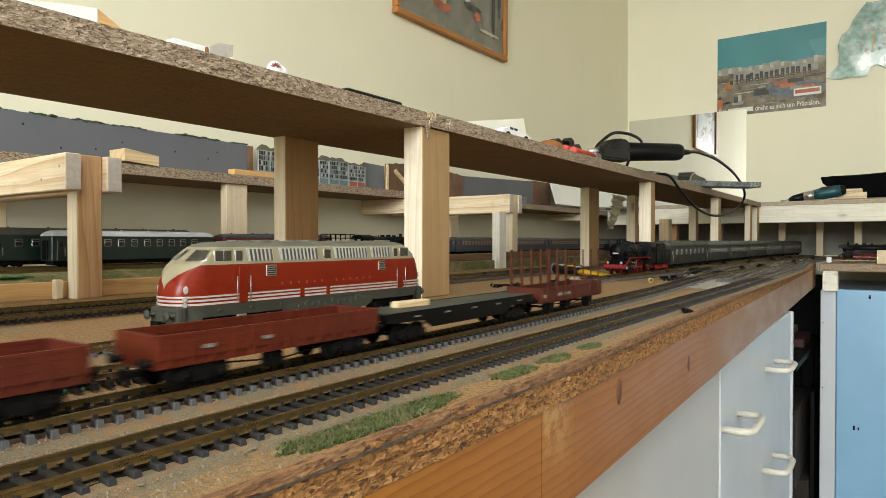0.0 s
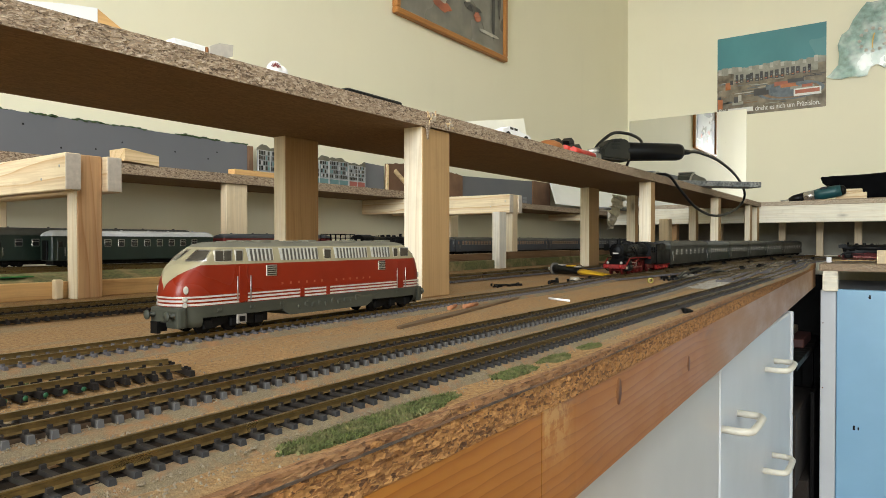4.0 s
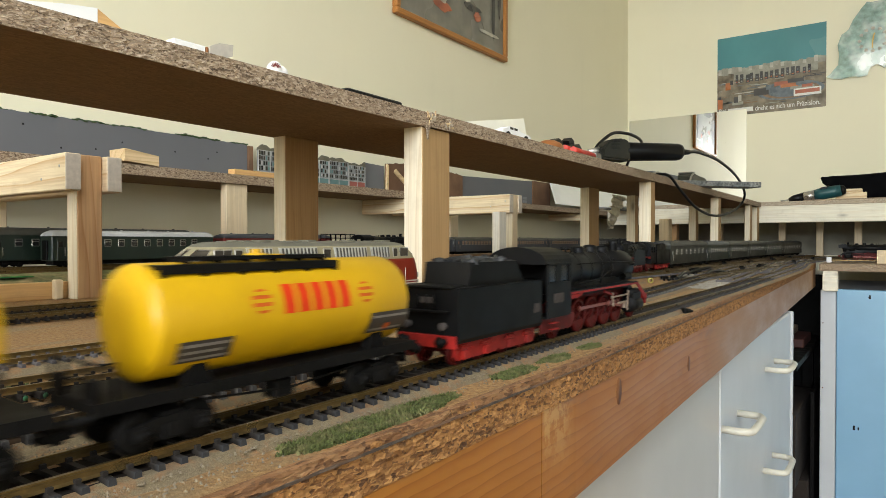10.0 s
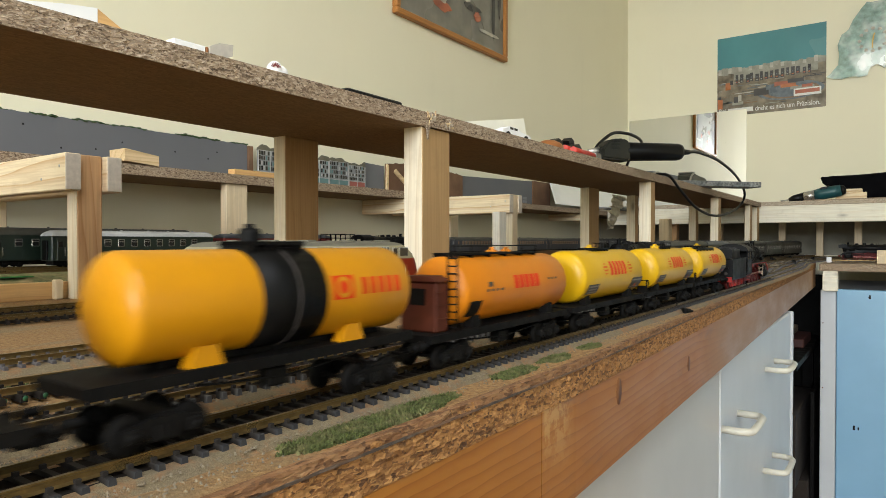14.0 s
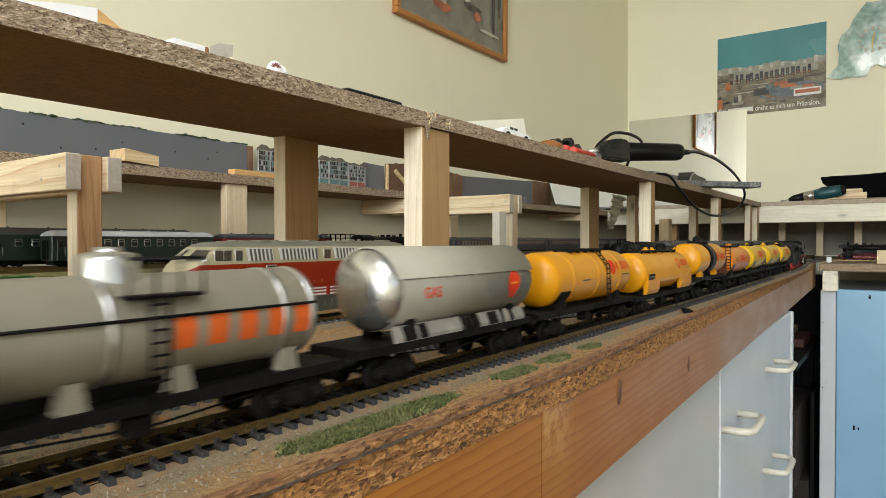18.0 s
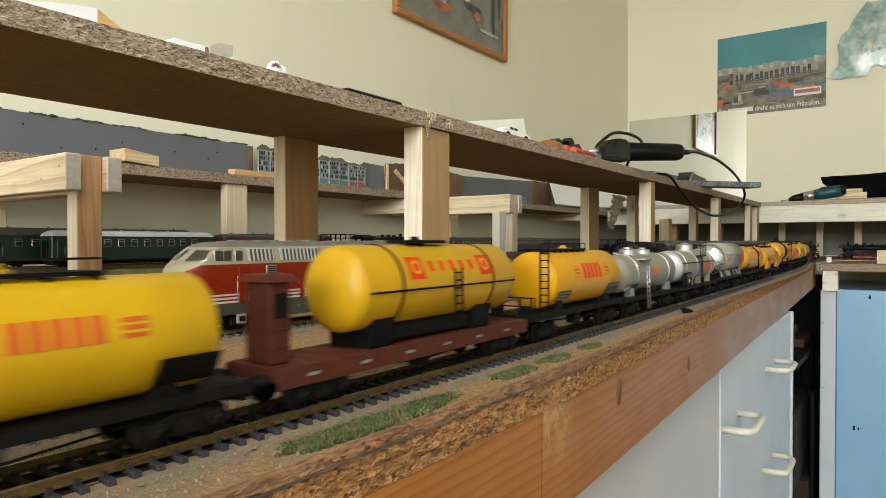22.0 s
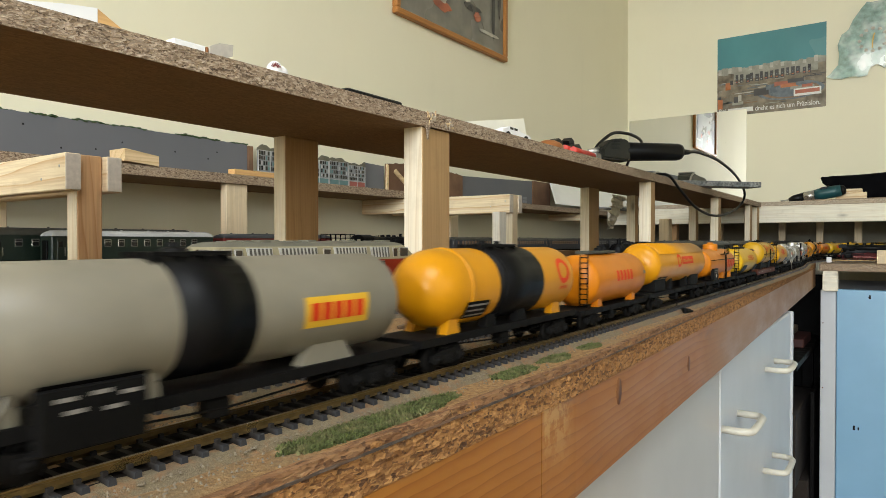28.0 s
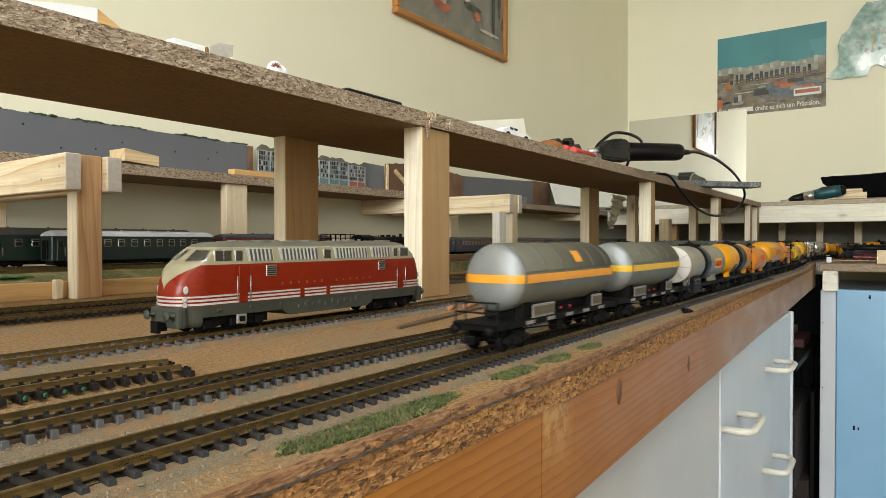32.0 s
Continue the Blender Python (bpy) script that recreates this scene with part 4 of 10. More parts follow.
def tank(parent, xr, xf, r, zc, mat, dome=0.0055, label="", flat=False, bands=0, band_mat=None, knee=0.0016, end_mat=None):
    """Barrel with dished ends. xr and xf are the ends of the straight barrel's outline."""
    b = bmesh.new()
    prof = []
    k = 7
    for i in range(k + 1):
        t = i / k * math.pi / 2
        if flat:
            prof = [(xr - dome, 0), (xr - dome * 0.95, r * 0.22), (xr - 0.0004, r * 0.97), (xr, r)]
        else:
            prof.append((xr - dome * math.cos(t) + knee * 0, r * math.sin(t) ** 0.75))
    front = [(xf + dome * 0.6 * math.sin(i / k * math.pi / 2), r * math.cos(i / k * math.pi / 2) ** 0.75) for i in range(k + 1)]
    front[-1] = (front[-1][0], 0.0)
    prof[0] = (prof[0][0], 0.0)
    mid = [(xr + (xf - xr) * i / 4, r) for i in range(1, 4)]
    lathe(b, prof + mid + front, 32, Matrix.Translation((0, 0, zc)))
    tk = part("tank", b, mat, parent, label)
    if end_mat:
        b = bmesh.new()
        lathe(b, [(x - 0.00015, q) for x, q in prof[:-1]] + [(xr - 0.0001, r * 0.9995)], 32, Matrix.Translation((0, 0, zc)))
        part("end_dish", b, end_mat, parent, "dished metal end")
    for i in range(bands):
        x = xr + (xf - xr) * (i + 0.5) / bands if bands > 2 else xr + (xf - xr) * (0.16 + 0.68 * i)
        b = bmesh.new()
        lathe(b, [(x - 0.0008, r), (x - 0.0008, r + 0.00035), (x + 0.0008, r + 0.00035), (x + 0.0008, r)], 32, Matrix.Translation((0, 0, zc)))
        part("band", b, band_mat or mat, parent)
    return tk


def saddles(parent, xs, r, zc, mat, ztop=0.0155, w=0.004):
    for x in xs:
        b = bmesh.new()
        for s in (-1, 1):
            prism(b, [(x - w, ztop), (x + w, ztop), (x + w * 0.6, zc - r * 0.72), (x - w * 0.6, zc - r * 0.72)], s * 0.0068, s * 0.0112, 'y')
        part("saddle", b, mat, parent)


def walkway(parent, x0, x1, zt, mat, rail=True, half=0.0042, posts=5):
    b = bmesh.new()
    for y in (-half, -half / 3, half / 3, half):
        box(b, x0, x1, y - 0.0009, y + 0.0009, zt, zt + 0.0011)
    for i in range(posts):
        x = x0 + 0.001 + (x1 - x0 - 0.002) * i / (posts - 1)
        box(b, x - 0.0005, x + 0.0005, -half - 0.0009, half + 0.0009, zt - 0.0018, zt)
        box(b, x - 0.0004, x + 0.0004, -half - 0.0009, -half - 0.0003, zt - 0.0036, zt)
    part("walkway", b, mat, parent)
    if rail:
        b = bmesh.new()
        pipe(b, [(x0, -half - 0.0008, zt), (x0, -half - 0.0008, zt + 0.0042), (x1, -half - 0.0008, zt + 0.0042), (x1, -half - 0.0008, zt)], 0.00030)
        for i in range(1, posts - 1):
            x = x0 + (x1 - x0) * i / (posts - 1)
            pipe(b, [(x, -half - 0.0008, zt), (x, -half - 0.0008, zt + 0.0042)], 0.00025)
        part("handrail", b, mat, parent)


def ladder(parent, x, y, z0, z1, mat, wide=0.0048, along='y', lean=0.0, rungs=8):
    b = bmesh.new()
    for s in (-1, 1):
        o = s * wide / 2
        pts = [(x + (o if along == 'x' else 0), y + (o if along == 'y' else 0), z0), (x + (o if along == 'x' else 0) + (lean if along == 'y' else 0), y + (o if along == 'y' else 0) + (lean if along == 'x' else 0), z1)]
        pipe(b, pts, 0.00045, 5)
    for i in range(rungs):
        f = (i + 0.5) / rungs
        z = z0 + (z1 - z0) * f
        cx, cy = (x + lean * f, y) if along == 'y' else (x, y + lean * f)
        if along == 'y':
            pipe(b, [(cx, cy - wide / 2, z), (cx, cy + wide / 2, z)], 0.00035, 5)
        else:
            pipe(b, [(cx - wide / 2, cy, z), (cx + wide / 2, cy, z)], 0.00035, 5)
    part("ladder", b, mat, parent)


def dome(parent, x, r, h, zbase, mat, lid=True):
    b = bmesh.new()
    up = Matrix.Translation((x, 0, zbase)) @ Matrix.Rotation(radians(-90), 4, 'Y')
    lathe(b, [(-0.004, r), (h * 0.78, r), (h * 0.93, r * 0.9), (h, r * 0.6), (h, 0)], 20, up)
    d = part("dome", b, mat, parent)
    if lid:
        b = bmesh.new()
        lathe(b, [(h, r * 0.45), (h + 0.0012, r * 0.42), (h + 0.0014, 0)], 14, up)
        part("lid", b, mat, d)
    return d


def sign_plate(parent, x0, x1, r, zc, a0, a1, mat, text_mat=None, spot=None, lines=3):
    """Dark data panel on the lower side of the tank with light lines of unreadable writing."""
    b = bmesh.new()
    wrap(b, x0, x1, a0, a1, r, zc, lift=0.00035)
    p = part("data_panel", b, mat, parent)
    if text_mat:
        for i in range(lines):
            b = bmesh.new()
            t = a1 - (a1 - a0) * (0.2 + 0.6 * i / max(1, lines - 1))
            wrap(b, x0 + 0.001, x1 - 0.001 - 0.002 * (i % 2), t - 1.6, t + 1.6, r, zc, n=1, lift=0.0005)
            part("writing", b, text_mat, p)
    if spot:
        disc_mark(parent, r, zc, (x0 + x1) / 2 - 0.001, (a0 + a1) / 2 - 5, 0.0014, spot, lift=0.0007)


def end_platform(parent, x, d, mat, ztop=0.0155, h=0.009):
    """Railed platform across the end of a wagon."""
    b = bmesh.new()
    for z in (ztop + h, ztop + h * 0.5):
        pipe(b, [(x, -0.0118, z), (x, 0.0118, z)], 0.0004, 5)
    for y in (-0.0118, -0.005, 0.005, 0.0118):
        pipe(b, [(x, y, ztop - 0.001), (x, y, ztop + h)], 0.0006, 5)
    for y in (-0.0085, 0.0085):
        box(b, x - 0.0004, x + 0.0004, y - 0.0030, y + 0.0030, ztop, ztop + h * 0.55)
    pipe(b, [(x, -0.0118, ztop + h), (x + d * 0.004, -0.0118, ztop + h), (x + d * 0.004, -0.0118, ztop)], 0.0004, 5)
    part("end_rail", b, mat, parent)


def wagon(name, label, rear, front, xr, xf, ztop=0.0155, bg=None, frame_mat=None, deck=None, axles=4, group="tank wagons of the long train"):
    """Empty wagon on its bogies. rear and front: ends of the frame on the train; returns the thing and the offset to its middle."""
    s0 = (rear + front) / 2
    w = thing(name, label, "railway wagon", group=group)
    half = (front - rear) / 2
    underframe(w, half, -half, ztop, frame_mat, deck)
    buffers(w, half, -half)
    bx = half - 0.0205 if bg is None else bg
    bogie(w, bx, s0)
    bogie(w, -bx, s0)
    MOVERS.append((w, s0, bx))
    return w, s0


# tank train, from the locomotive backwards: places along the train at 9 s
def yellow_bogie_tank(rear, front, fr, ff, label, ladder_end=False, plat=True, platform_x=None):
    w, s0 = wagon("tank_wagon", label, fr, ff, rear, front)
    xr, xf, r, zc = rear - s0 + 0.001, front - s0 + 0.003, 0.0159, 0.0322
    body = M['deep_yellow' if ladder_end else 'yellow']
    d, low = (-0.003, -5) if ladder_end else (0.0, 0)
    tank(w, xr, xf, r, zc, body, 0.0045)
    marks(w, r, zc, 'letters', xr + 0.038 + d, xr + 0.068 + d * 1.4, M['red_print'], 0, 33, 5, 'brand_mark', 0.74)
    for x in (xr + 0.0300 + d, xr + 0.0745 + d):
        disc_mark(w, r, zc, x, 16, 0.0037, M['orange_print'])
        for a in (6, 14, 22):
            b = bmesh.new()
            wrap(b, x - 0.0036, x + 0.0036, a, a + 4, r, zc, n=1, lift=0.0003)
            part("emblem_bar", b, body, w)
    sign_plate(w, xr + 0.003, xr + 0.020, r, zc, -40 + low, -16 + low, M['dark_print'], M['grey_print'])
    sign_plate(w, xf - 0.020, xf + 0.001, r, zc, -42 + low, -12 + low, M['dark_print'], M['grey_print'], M['orange_print'], 2)
    dome(w, xr + 0.040, 0.0036, 0.0026, zc + r - 0.0004, body)
    dome(w, xr + 0.048, 0.0022, 0.0022, zc + r - 0.0004, body, False)
    if ladder_end:
        walkway(w, xr + 0.002, xr + 0.062, zc + r + 0.0004, M['black'], True, 0.0042, 8)
        ladder(w, xr - 0.0052, -0.0100, 0.0155, zc + r + 0.001, M['black'], 0.0050, 'y', 0.0, 9)
    else:
        a, b_ = (xr + 0.012, xr + 0.066) if platform_x is None else platform_x
        walkway(w, a, b_, zc + r + 0.0004, M['black'], platform_x is not None, 0.0042, 6)
        if platform_x is None:
            b = bmesh.new()
            box(b, xr + 0.001, xr + 0.066, -0.0100, -0.0020, zc + 0.0142, zc + 0.0154)
            box(b, xr + 0.001, xr + 0.066, -0.0104, -0.0099, zc + 0.0130, zc + 0.0154)
            for k in range(6):
                x = xr + 0.0012 + k * 0.0126
                box(b, x, x + 0.0018, -0.0103, -0.0088, zc + 0.0110, zc + 0.0135)
            part("side_walkway", b, M['black'], w)
    if plat:
        end_platform(w, -(ff - fr) / 2 + 0.001, 1, M['black'])
    saddles(w, (xr + 0.012, xf - 0.012), r, zc, M['under'])
    return w


yellow_bogie_tank(-0.0435, 0.0517, -0.0590, 0.0640, "glossy yellow tank wagon with red emblem and black roof walkway")
yellow_bogie_tank(-0.1810, -0.0830, -0.1985, -0.0675, "glossy yellow bogie tank wagon with red emblem bars", platform_x=(-0.008, 0.0205))
yellow_bogie_tank(-0.3205, -0.2240, -0.3335, -0.2070, "glossy yellow bogie tank wagon with a short railed walkway", False, False, (-0.016, 0.012))

# orange tank wagon with a brakeman's cabin
w, s0 = wagon("tank_wagon", "orange tank wagon with a brown brakeman's cabin and a ladder", -0.4720, -0.3420, 0, 0)
xr, xf, r, zc = -0.4475 - s0, -0.353 - s0 + 0.004, 0.0154, 0.0318
tank(w, xr, xf, r, zc, M['orange'], 0.004)
marks(w, r, zc, 'letters', xr + 0.040, xr + 0.067, M['red_print'], -2, 22, 5, 'brand_mark', 0.8)
marks(w, r, zc, 'letters', xr + 0.014, xr + 0.031, M['dark_print'], -2, 2, 4, "writing")
marks(w, r, zc, 'bar', xr + 0.016, xr + 0.020, M['dark_print'], 6, 14, 1, "writing")
marks(w, r, zc, 'letters', xr + 0.076, xr + 0.088, M['dark_print'], 8, 12, 3, "writing")
walkway(w, xr + 0.001, xr + 0.082, zc + r + 0.0004, M['black'], True, 0.0042, 6)
dome(w, xr + 0.044, 0.003, 0.003, zc + r - 0.0004, M['orange'])
dome(w, xr + 0.058, 0.003, 0.003, zc + r - 0.0004, M['orange'])
ladder(w, xr - 0.0062, -0.0105, 0.0155, zc + r + 0.001, M['black'], 0.0050, 'y', 0.0, 10)
sign_plate(w, xr + 0.001, xr + 0.011, r, zc, -45, -15, M['black'])
saddles(w, (xr + 0.012, xf - 0.012), r, zc, M['under'])
b = bmesh.new()
rbox(b, xr - 0.0168, xr - 0.0078, -0.0095, 0.0095, 0.0155, 0.037, 0.0008)
prism(b, [(-0.0102, 0.037), (0.0102, 0.037), (0.006, 0.0393), (-0.006, 0.0393)], xr - 0.0174, xr - 0.0072, 'x')
cab = part("brakeman_cabin", b, M['freight_brown'], w, "weathered brown cabin")
b = bmesh.new()
box(b, xr - 0.0171, xr - 0.0167, -0.004, 0.004, 0.027, 0.034)
part("cabin_window", b, M['black'], cab)
b = bmesh.new()
for z in (0.021, 0.0265, 0.032):
    box(b, xr - 0.0164, xr - 0.0082, -0.0099, -0.0094, z, z + 0.0006)
part("cabin_batten", b, M['freight_brown'], cab)

# amber tank with a black middle band on a long flat frame
w, s0 = wagon("tank_wagon", "amber tank with a black middle band on a dark flat frame", -0.6075, -0.4840, 0, 0, 0.0195)
xr, xf, r, zc = -0.5935 - s0, -0.4915 - s0 + 0.002, 0.0153, 0.0363
tank(w, xr, xf, r, zc, M['amber'], 0.005)
b = bmesh.new()
xm = xr + 0.0485
lathe(b, [(xm - 0.0128, r), (xm - 0.0128, r + 0.0005), (xm + 0.0128, r + 0.0005), (xm + 0.0128, r)], 32, Matrix.Translation((0, 0, zc)))
part("black_band", b, M['black'], w)
b = bmesh.new()
lathe(b, [(xm - 0.0003, r + 0.0005), (xm - 0.0003, r + 0.0008), (xm + 0.0003, r + 0.0008), (xm + 0.0003, r + 0.0005)], 32, Matrix.Translation((0.001, 0, zc)))
part("strap", b, M['sleeper_grey'], w)
dome(w, xm - 0.006, 0.0034, 0.0065, zc + r, M['black'])
walkway(w, xm - 0.012, xm + 0.010, zc + r + 0.0012, M['black'], False, 0.0065, 3)
marks(w, r, zc, 'letters', xr + 0.0780, xr + 0.1000, M['red_print'], -2, 20, 5)
marks(w, r, zc, 'bar', xr + 0.0640, xr + 0.0740, M['red_print'], -6, 24, 1, "emblem_plate")
disc_mark(w, r, zc, xr + 0.0690, 9, 0.0036, M['amber'], True, lift=0.0003)
saddles(w, (xr + 0.0195, xr + 0.0775), r, zc, M['amber'], 0.0195, 0.0055)
rbb = bmesh.new()
box(rbb, xr + 0.01, xf - 0.005, -0.004, 0.004, 0.0195, zc - r + 0.001)
part("cradle", rbb, M['under'], w)

# amber wagon with flared skirts
w, s0 = wagon("tank_wagon", "amber tank wagon with flared skirts and a roof walkway", -0.7700, -0.6185, 0, 0, 0.0135)
xr, xf, r, zc = -0.7537 - s0, -0.6388 - s0 + 0.002, 0.0150, 0.0300
tank(w, xr, xf, r, zc, M['amber'], 0.0045)
b = bmesh.new()
for s in (-1, 1):
    for x0, x1 in ((xr + 0.002, xr + 0.030), (xf - 0.026, xf + 0.006)):
        prism(b, [(s * 0.0149, zc + 0.001), (s * 0.0156, zc - 0.004), (s * 0.0156, zc - 0.012), (s * 0.0140, zc - 0.0155), (s * 0.012, zc - 0.0155), (s * 0.012, zc + 0.001)], x0, x1, 'x')
    prism(b, [(s * 0.0149, zc + 0.001), (s * 0.0156, zc - 0.004), (s * 0.0154, zc - 0.007), (s * 0.012, zc - 0.007), (s * 0.012, zc + 0.001)], xr + 0.03, xf - 0.026, 'x')
part("skirt", b, M['amber'], w)
marks(w, r, zc, 'letters', xf - 0.022, xf - 0.003, M['red_print'], 14, 34, 5)
disc_mark(w, r, zc, xf - 0.031, 22, 0.0046, M['red_print'], True)
walkway(w, xr + 0.02, xf - 0.006, zc + r + 0.0006, M['black'], True, 0.0042, 6)
dome(w, xr + 0.044, 0.0035, 0.0032, zc + r - 0.0004, M['amber'])
dome(w, xr + 0.060, 0.0030, 0.0030, zc + r - 0.0004, M['amber'])
sign_plate(w, xr + 0.003, xr + 0.017, 0.0160, zc, -38, -2, M['black'], M['grey_print'], M['orange_print'], 2)
saddles(w, (xr + 0.012, xf - 0.012), r, zc, M['under'], 0.0135)

# amber tank with a ladder up the middle
w, s0 = wagon("tank_wagon", "amber tank wagon with a black ladder up its side", -0.9220, -0.7755, 0, 0)
xr, xf, r, zc = -0.9075 - s0 + 0.006, -0.791 - s0 + 0.000, 0.0154, 0.0322
tank(w, xr, xf, r, zc, M['amber'], 0.0085, "", False, 3)
marks(w, r, zc, 'letters', xf - 0.024, xf - 0.002, M['red_print'], 12, 32, 5)
disc_mark(w, r, zc, xf - 0.031, 20, 0.0050, M['red_print'])
marks(w, r, zc, 'bar', xr + 0.030, xr + 0.042, M['dark_print'], -6, -3, 1, "writing")
marks(w, r, zc, 'bar', xf - 0.016, xf - 0.002, M['dark_print'], -2, 1, 1, "writing")
ladder(w, xr + 0.0705, -0.0162, 0.013, zc + 0.006, M['black'], 0.0052, 'x', 0.001, 8)
ladder(w, xr + 0.0705, -0.0152, zc + 0.006, zc + r + 0.001, M['black'], 0.0052, 'x', 0.0085, 4)
walkway(w, xr + 0.034, xr + 0.082, zc + r + 0.0006, M['black'], False, 0.0052, 5)
sign_plate(w, xr + 0.002, xr + 0.017, r, zc, -58, -24, M['black'])
saddles(w, (xr + 0.012, xf - 0.012), r, zc, M['under'])

# silver gas wagon with a sun roof
w, s0 = wagon("gas_tank_wagon", "silver gas tank wagon with grey sun roof and white frame", -1.0600, -0.9310, 0, 0)
xr, xf, r, zc = -1.041 - s0, -0.942 - s0 + 0.003, 0.0158, 0.0352
tank(w, xr, xf, r, zc, M['silver'], 0.0078)
b = bmesh.new()
lathe(b, [(xr - 0.0012, r + 0.0002), (xr - 0.0012, r + 0.0009), (xf + 0.002, r + 0.0009), (xf + 0.002, r + 0.0002)], 24, Matrix.Translation((0, 0, zc)), 16, 164)
part("sun_roof", b, M['gas_cream'], w, "warm grey curved sun roof")
b = bmesh.new()
lathe(b, [(xr + 0.001, r + 0.0001), (xr + 0.001, r + 0.0003), (xf + 0.001, r + 0.0003), (xf + 0.001, r + 0.0001)], 36, Matrix.Translation((0, 0, zc)), 165, 375)
part("side_shell", b, M['gas_side'], w)
disc_mark(w, r, zc, xf - 0.0165, -3, 0.0056, M['red_print'], lift=0.0005)
marks(w, r + 0.0004, zc, 'bar', xf - 0.0193, xf - 0.0137, M['red_print'], -29, -17, 1, "round_mark")
marks(w, r + 0.0006, zc, 'bar', xf - 0.0198, xf - 0.0132, M['orange_band'], -5, -2, 1, "emblem_bar")
txt = bpy.data.curves.new("gas_lettering", 'FONT')
txt.body, txt.size, txt.extrude, txt.align_x = "GAS", 0.0062, 0.00008, 'CENTER'
txt.materials.append(M['red_print'])
tob = new("gas_lettering", txt)
tob.parent = w
tob.matrix_basis = pose(xr + 0.0200, -r - 0.0004, zc - 0.0035, 90, 0, 0)
for x0, x1 in ((xr + 0.001, xr + 0.046), (xr + 0.060, xr + 0.080), (xr + 0.084, xf)):
    b = bmesh.new()
    prism(b, [(-0.0128, 0.0155), (-0.0128, 0.0170), (-0.0108, 0.0215), (-0.0100, 0.0215), (-0.0118, 0.0155)], x0, x1, 'x')
    part("frame_panel", b, M['grey_print'], w, "white lettered frame panel")
for x0, x1 in ((xr + 0.006, xr + 0.014), (xr + 0.016, xr + 0.021), (xr + 0.046, xr + 0.050), (xr + 0.052, xr + 0.055), (xr + 0.057, xr + 0.060), (xr + 0.068, xr + 0.076), (xr + 0.088, xr + 0.091)):
    b = bmesh.new()
    prism(b, [(-0.0131, 0.0158), (-0.0131, 0.0172), (-0.0112, 0.0212), (-0.0106, 0.0212), (-0.0124, 0.0158)], x0, x1, 'x')
    part("data_panel", b, M['black'], w)
saddles(w, (xr + 0.012, xf - 0.012), r, zc, M['under'])

# silver-grey and orange wagons with a domed tank and railed platform
def domed_tank(rear, front, fr, ff, mat, label, band_mat, mark_mat, silver_dome):
    w, s0 = wagon("tank_wagon", label, fr, ff, 0, 0, 0.0140)
    xr, xf, r, zc = rear - s0 - 0.0015, front - s0 + 0.003, 0.0142, 0.0312
    tank(w, xr, xf, r, zc, mat, 0.0060, end_mat=M['pale_dish'] if band_mat else None)
    if band_mat:
        for x in (xr + 0.012, xr + 0.050, xf - 0.012, xf - 0.001):
            b = bmesh.new()
            lathe(b, [(x - 0.0009, r), (x - 0.0009, r + 0.0003), (x + 0.0009, r + 0.0003), (x + 0.0009, r)], 32, Matrix.Translation((0, 0, zc)))
            part("band", b, band_mat, w)
    b = bmesh.new()
    pipe(b, [(xr - 0.004, -0.0052, zc + 0.005), (xr + 0.0005, -r - 0.0002, zc + 0.0035), (xf - 0.0005, -r - 0.0002, zc + 0.0035), (xf + 0.003, -0.006, zc + 0.005)], 0.00045, 6)
    part("grab_rail", b, M['black'], w)
    dome(w, xr + 0.056, 0.0075, 0.0078, zc + r - 0.002, silver_dome)
    b = bmesh.new()
    rbox(b, xr + 0.0525, xr + 0.074, -0.0156, -0.0085, zc + 0.0085, zc + 0.0094, 0.0003)
    part("platform", b, M['black'], w)
    b = bmesh.new()
    y, zp = -0.0154, zc + 0.0090
    pipe(b, [(xr + 0.053, y, zp), (xr + 0.053, y, zp + 0.0095), (xr + 0.0735, y, zp + 0.0095), (xr + 0.0735, y, zp)], 0.0005, 6)
    for x in (0.060, 0.0668):
        pipe(b, [(xr + x, y, zp), (xr + x, y, zp + 0.0095)], 0.0004, 5)
    part("handrail", b, M['black'], w)
    ladder(w, xr + 0.0615, -r - 0.0010, 0.014, zc + 0.0085, M['black'], 0.005, 'x', 0.0004, 8)
    marks(w, r, zc, 'letters', xr + 0.066, xf + 0.0015, mark_mat, -22, 12, 5, 'brand_mark', 0.62)
    b = bmesh.new()
    rbox(b, xr + 0.006, xr + 0.0245, -0.0152, -0.0120, 0.0150, 0.0262, 0.0004)
    bx = part("brake_box", b, M['black'], w, "black box with a pale spot")
    for z in (0.0222, 0.0238):
        b = bmesh.new()
        box(b, xr + 0.009, xr + 0.0215, -0.01535, -0.0151, z, z + 0.0006)
        part("writing", b, M['grey_print'], bx)
    b = bmesh.new()
    lathe(b, [(0, 0.0018), (0.0003, 0.0016), (0.0003, 0)], 14, Matrix.Translation((xr + 0.0155, -0.0152, 0.0190)) @ Matrix.Rotation(radians(-90), 4, 'Z'))
    part("round_mark", b, M['white_print'], bx)
    saddles(w, (xr + 0.042, xr + 0.070, xf - 0.008), r, zc, mat, 0.0140, 0.0034)
    rb = bmesh.new()
    box(rb, xr + 0.02, xf - 0.01, -0.0035, 0.0035, 0.014, zc - r + 0.001)
    part("cradle", rb, M['under'], w)


domed_tank(-1.196, -1.0855, -1.2045, -1.0680, M['grey_tank'], "silver-grey domed tank wagon with bright bands and orange emblem", M['silver'], M['orange_print'], M['silver'])

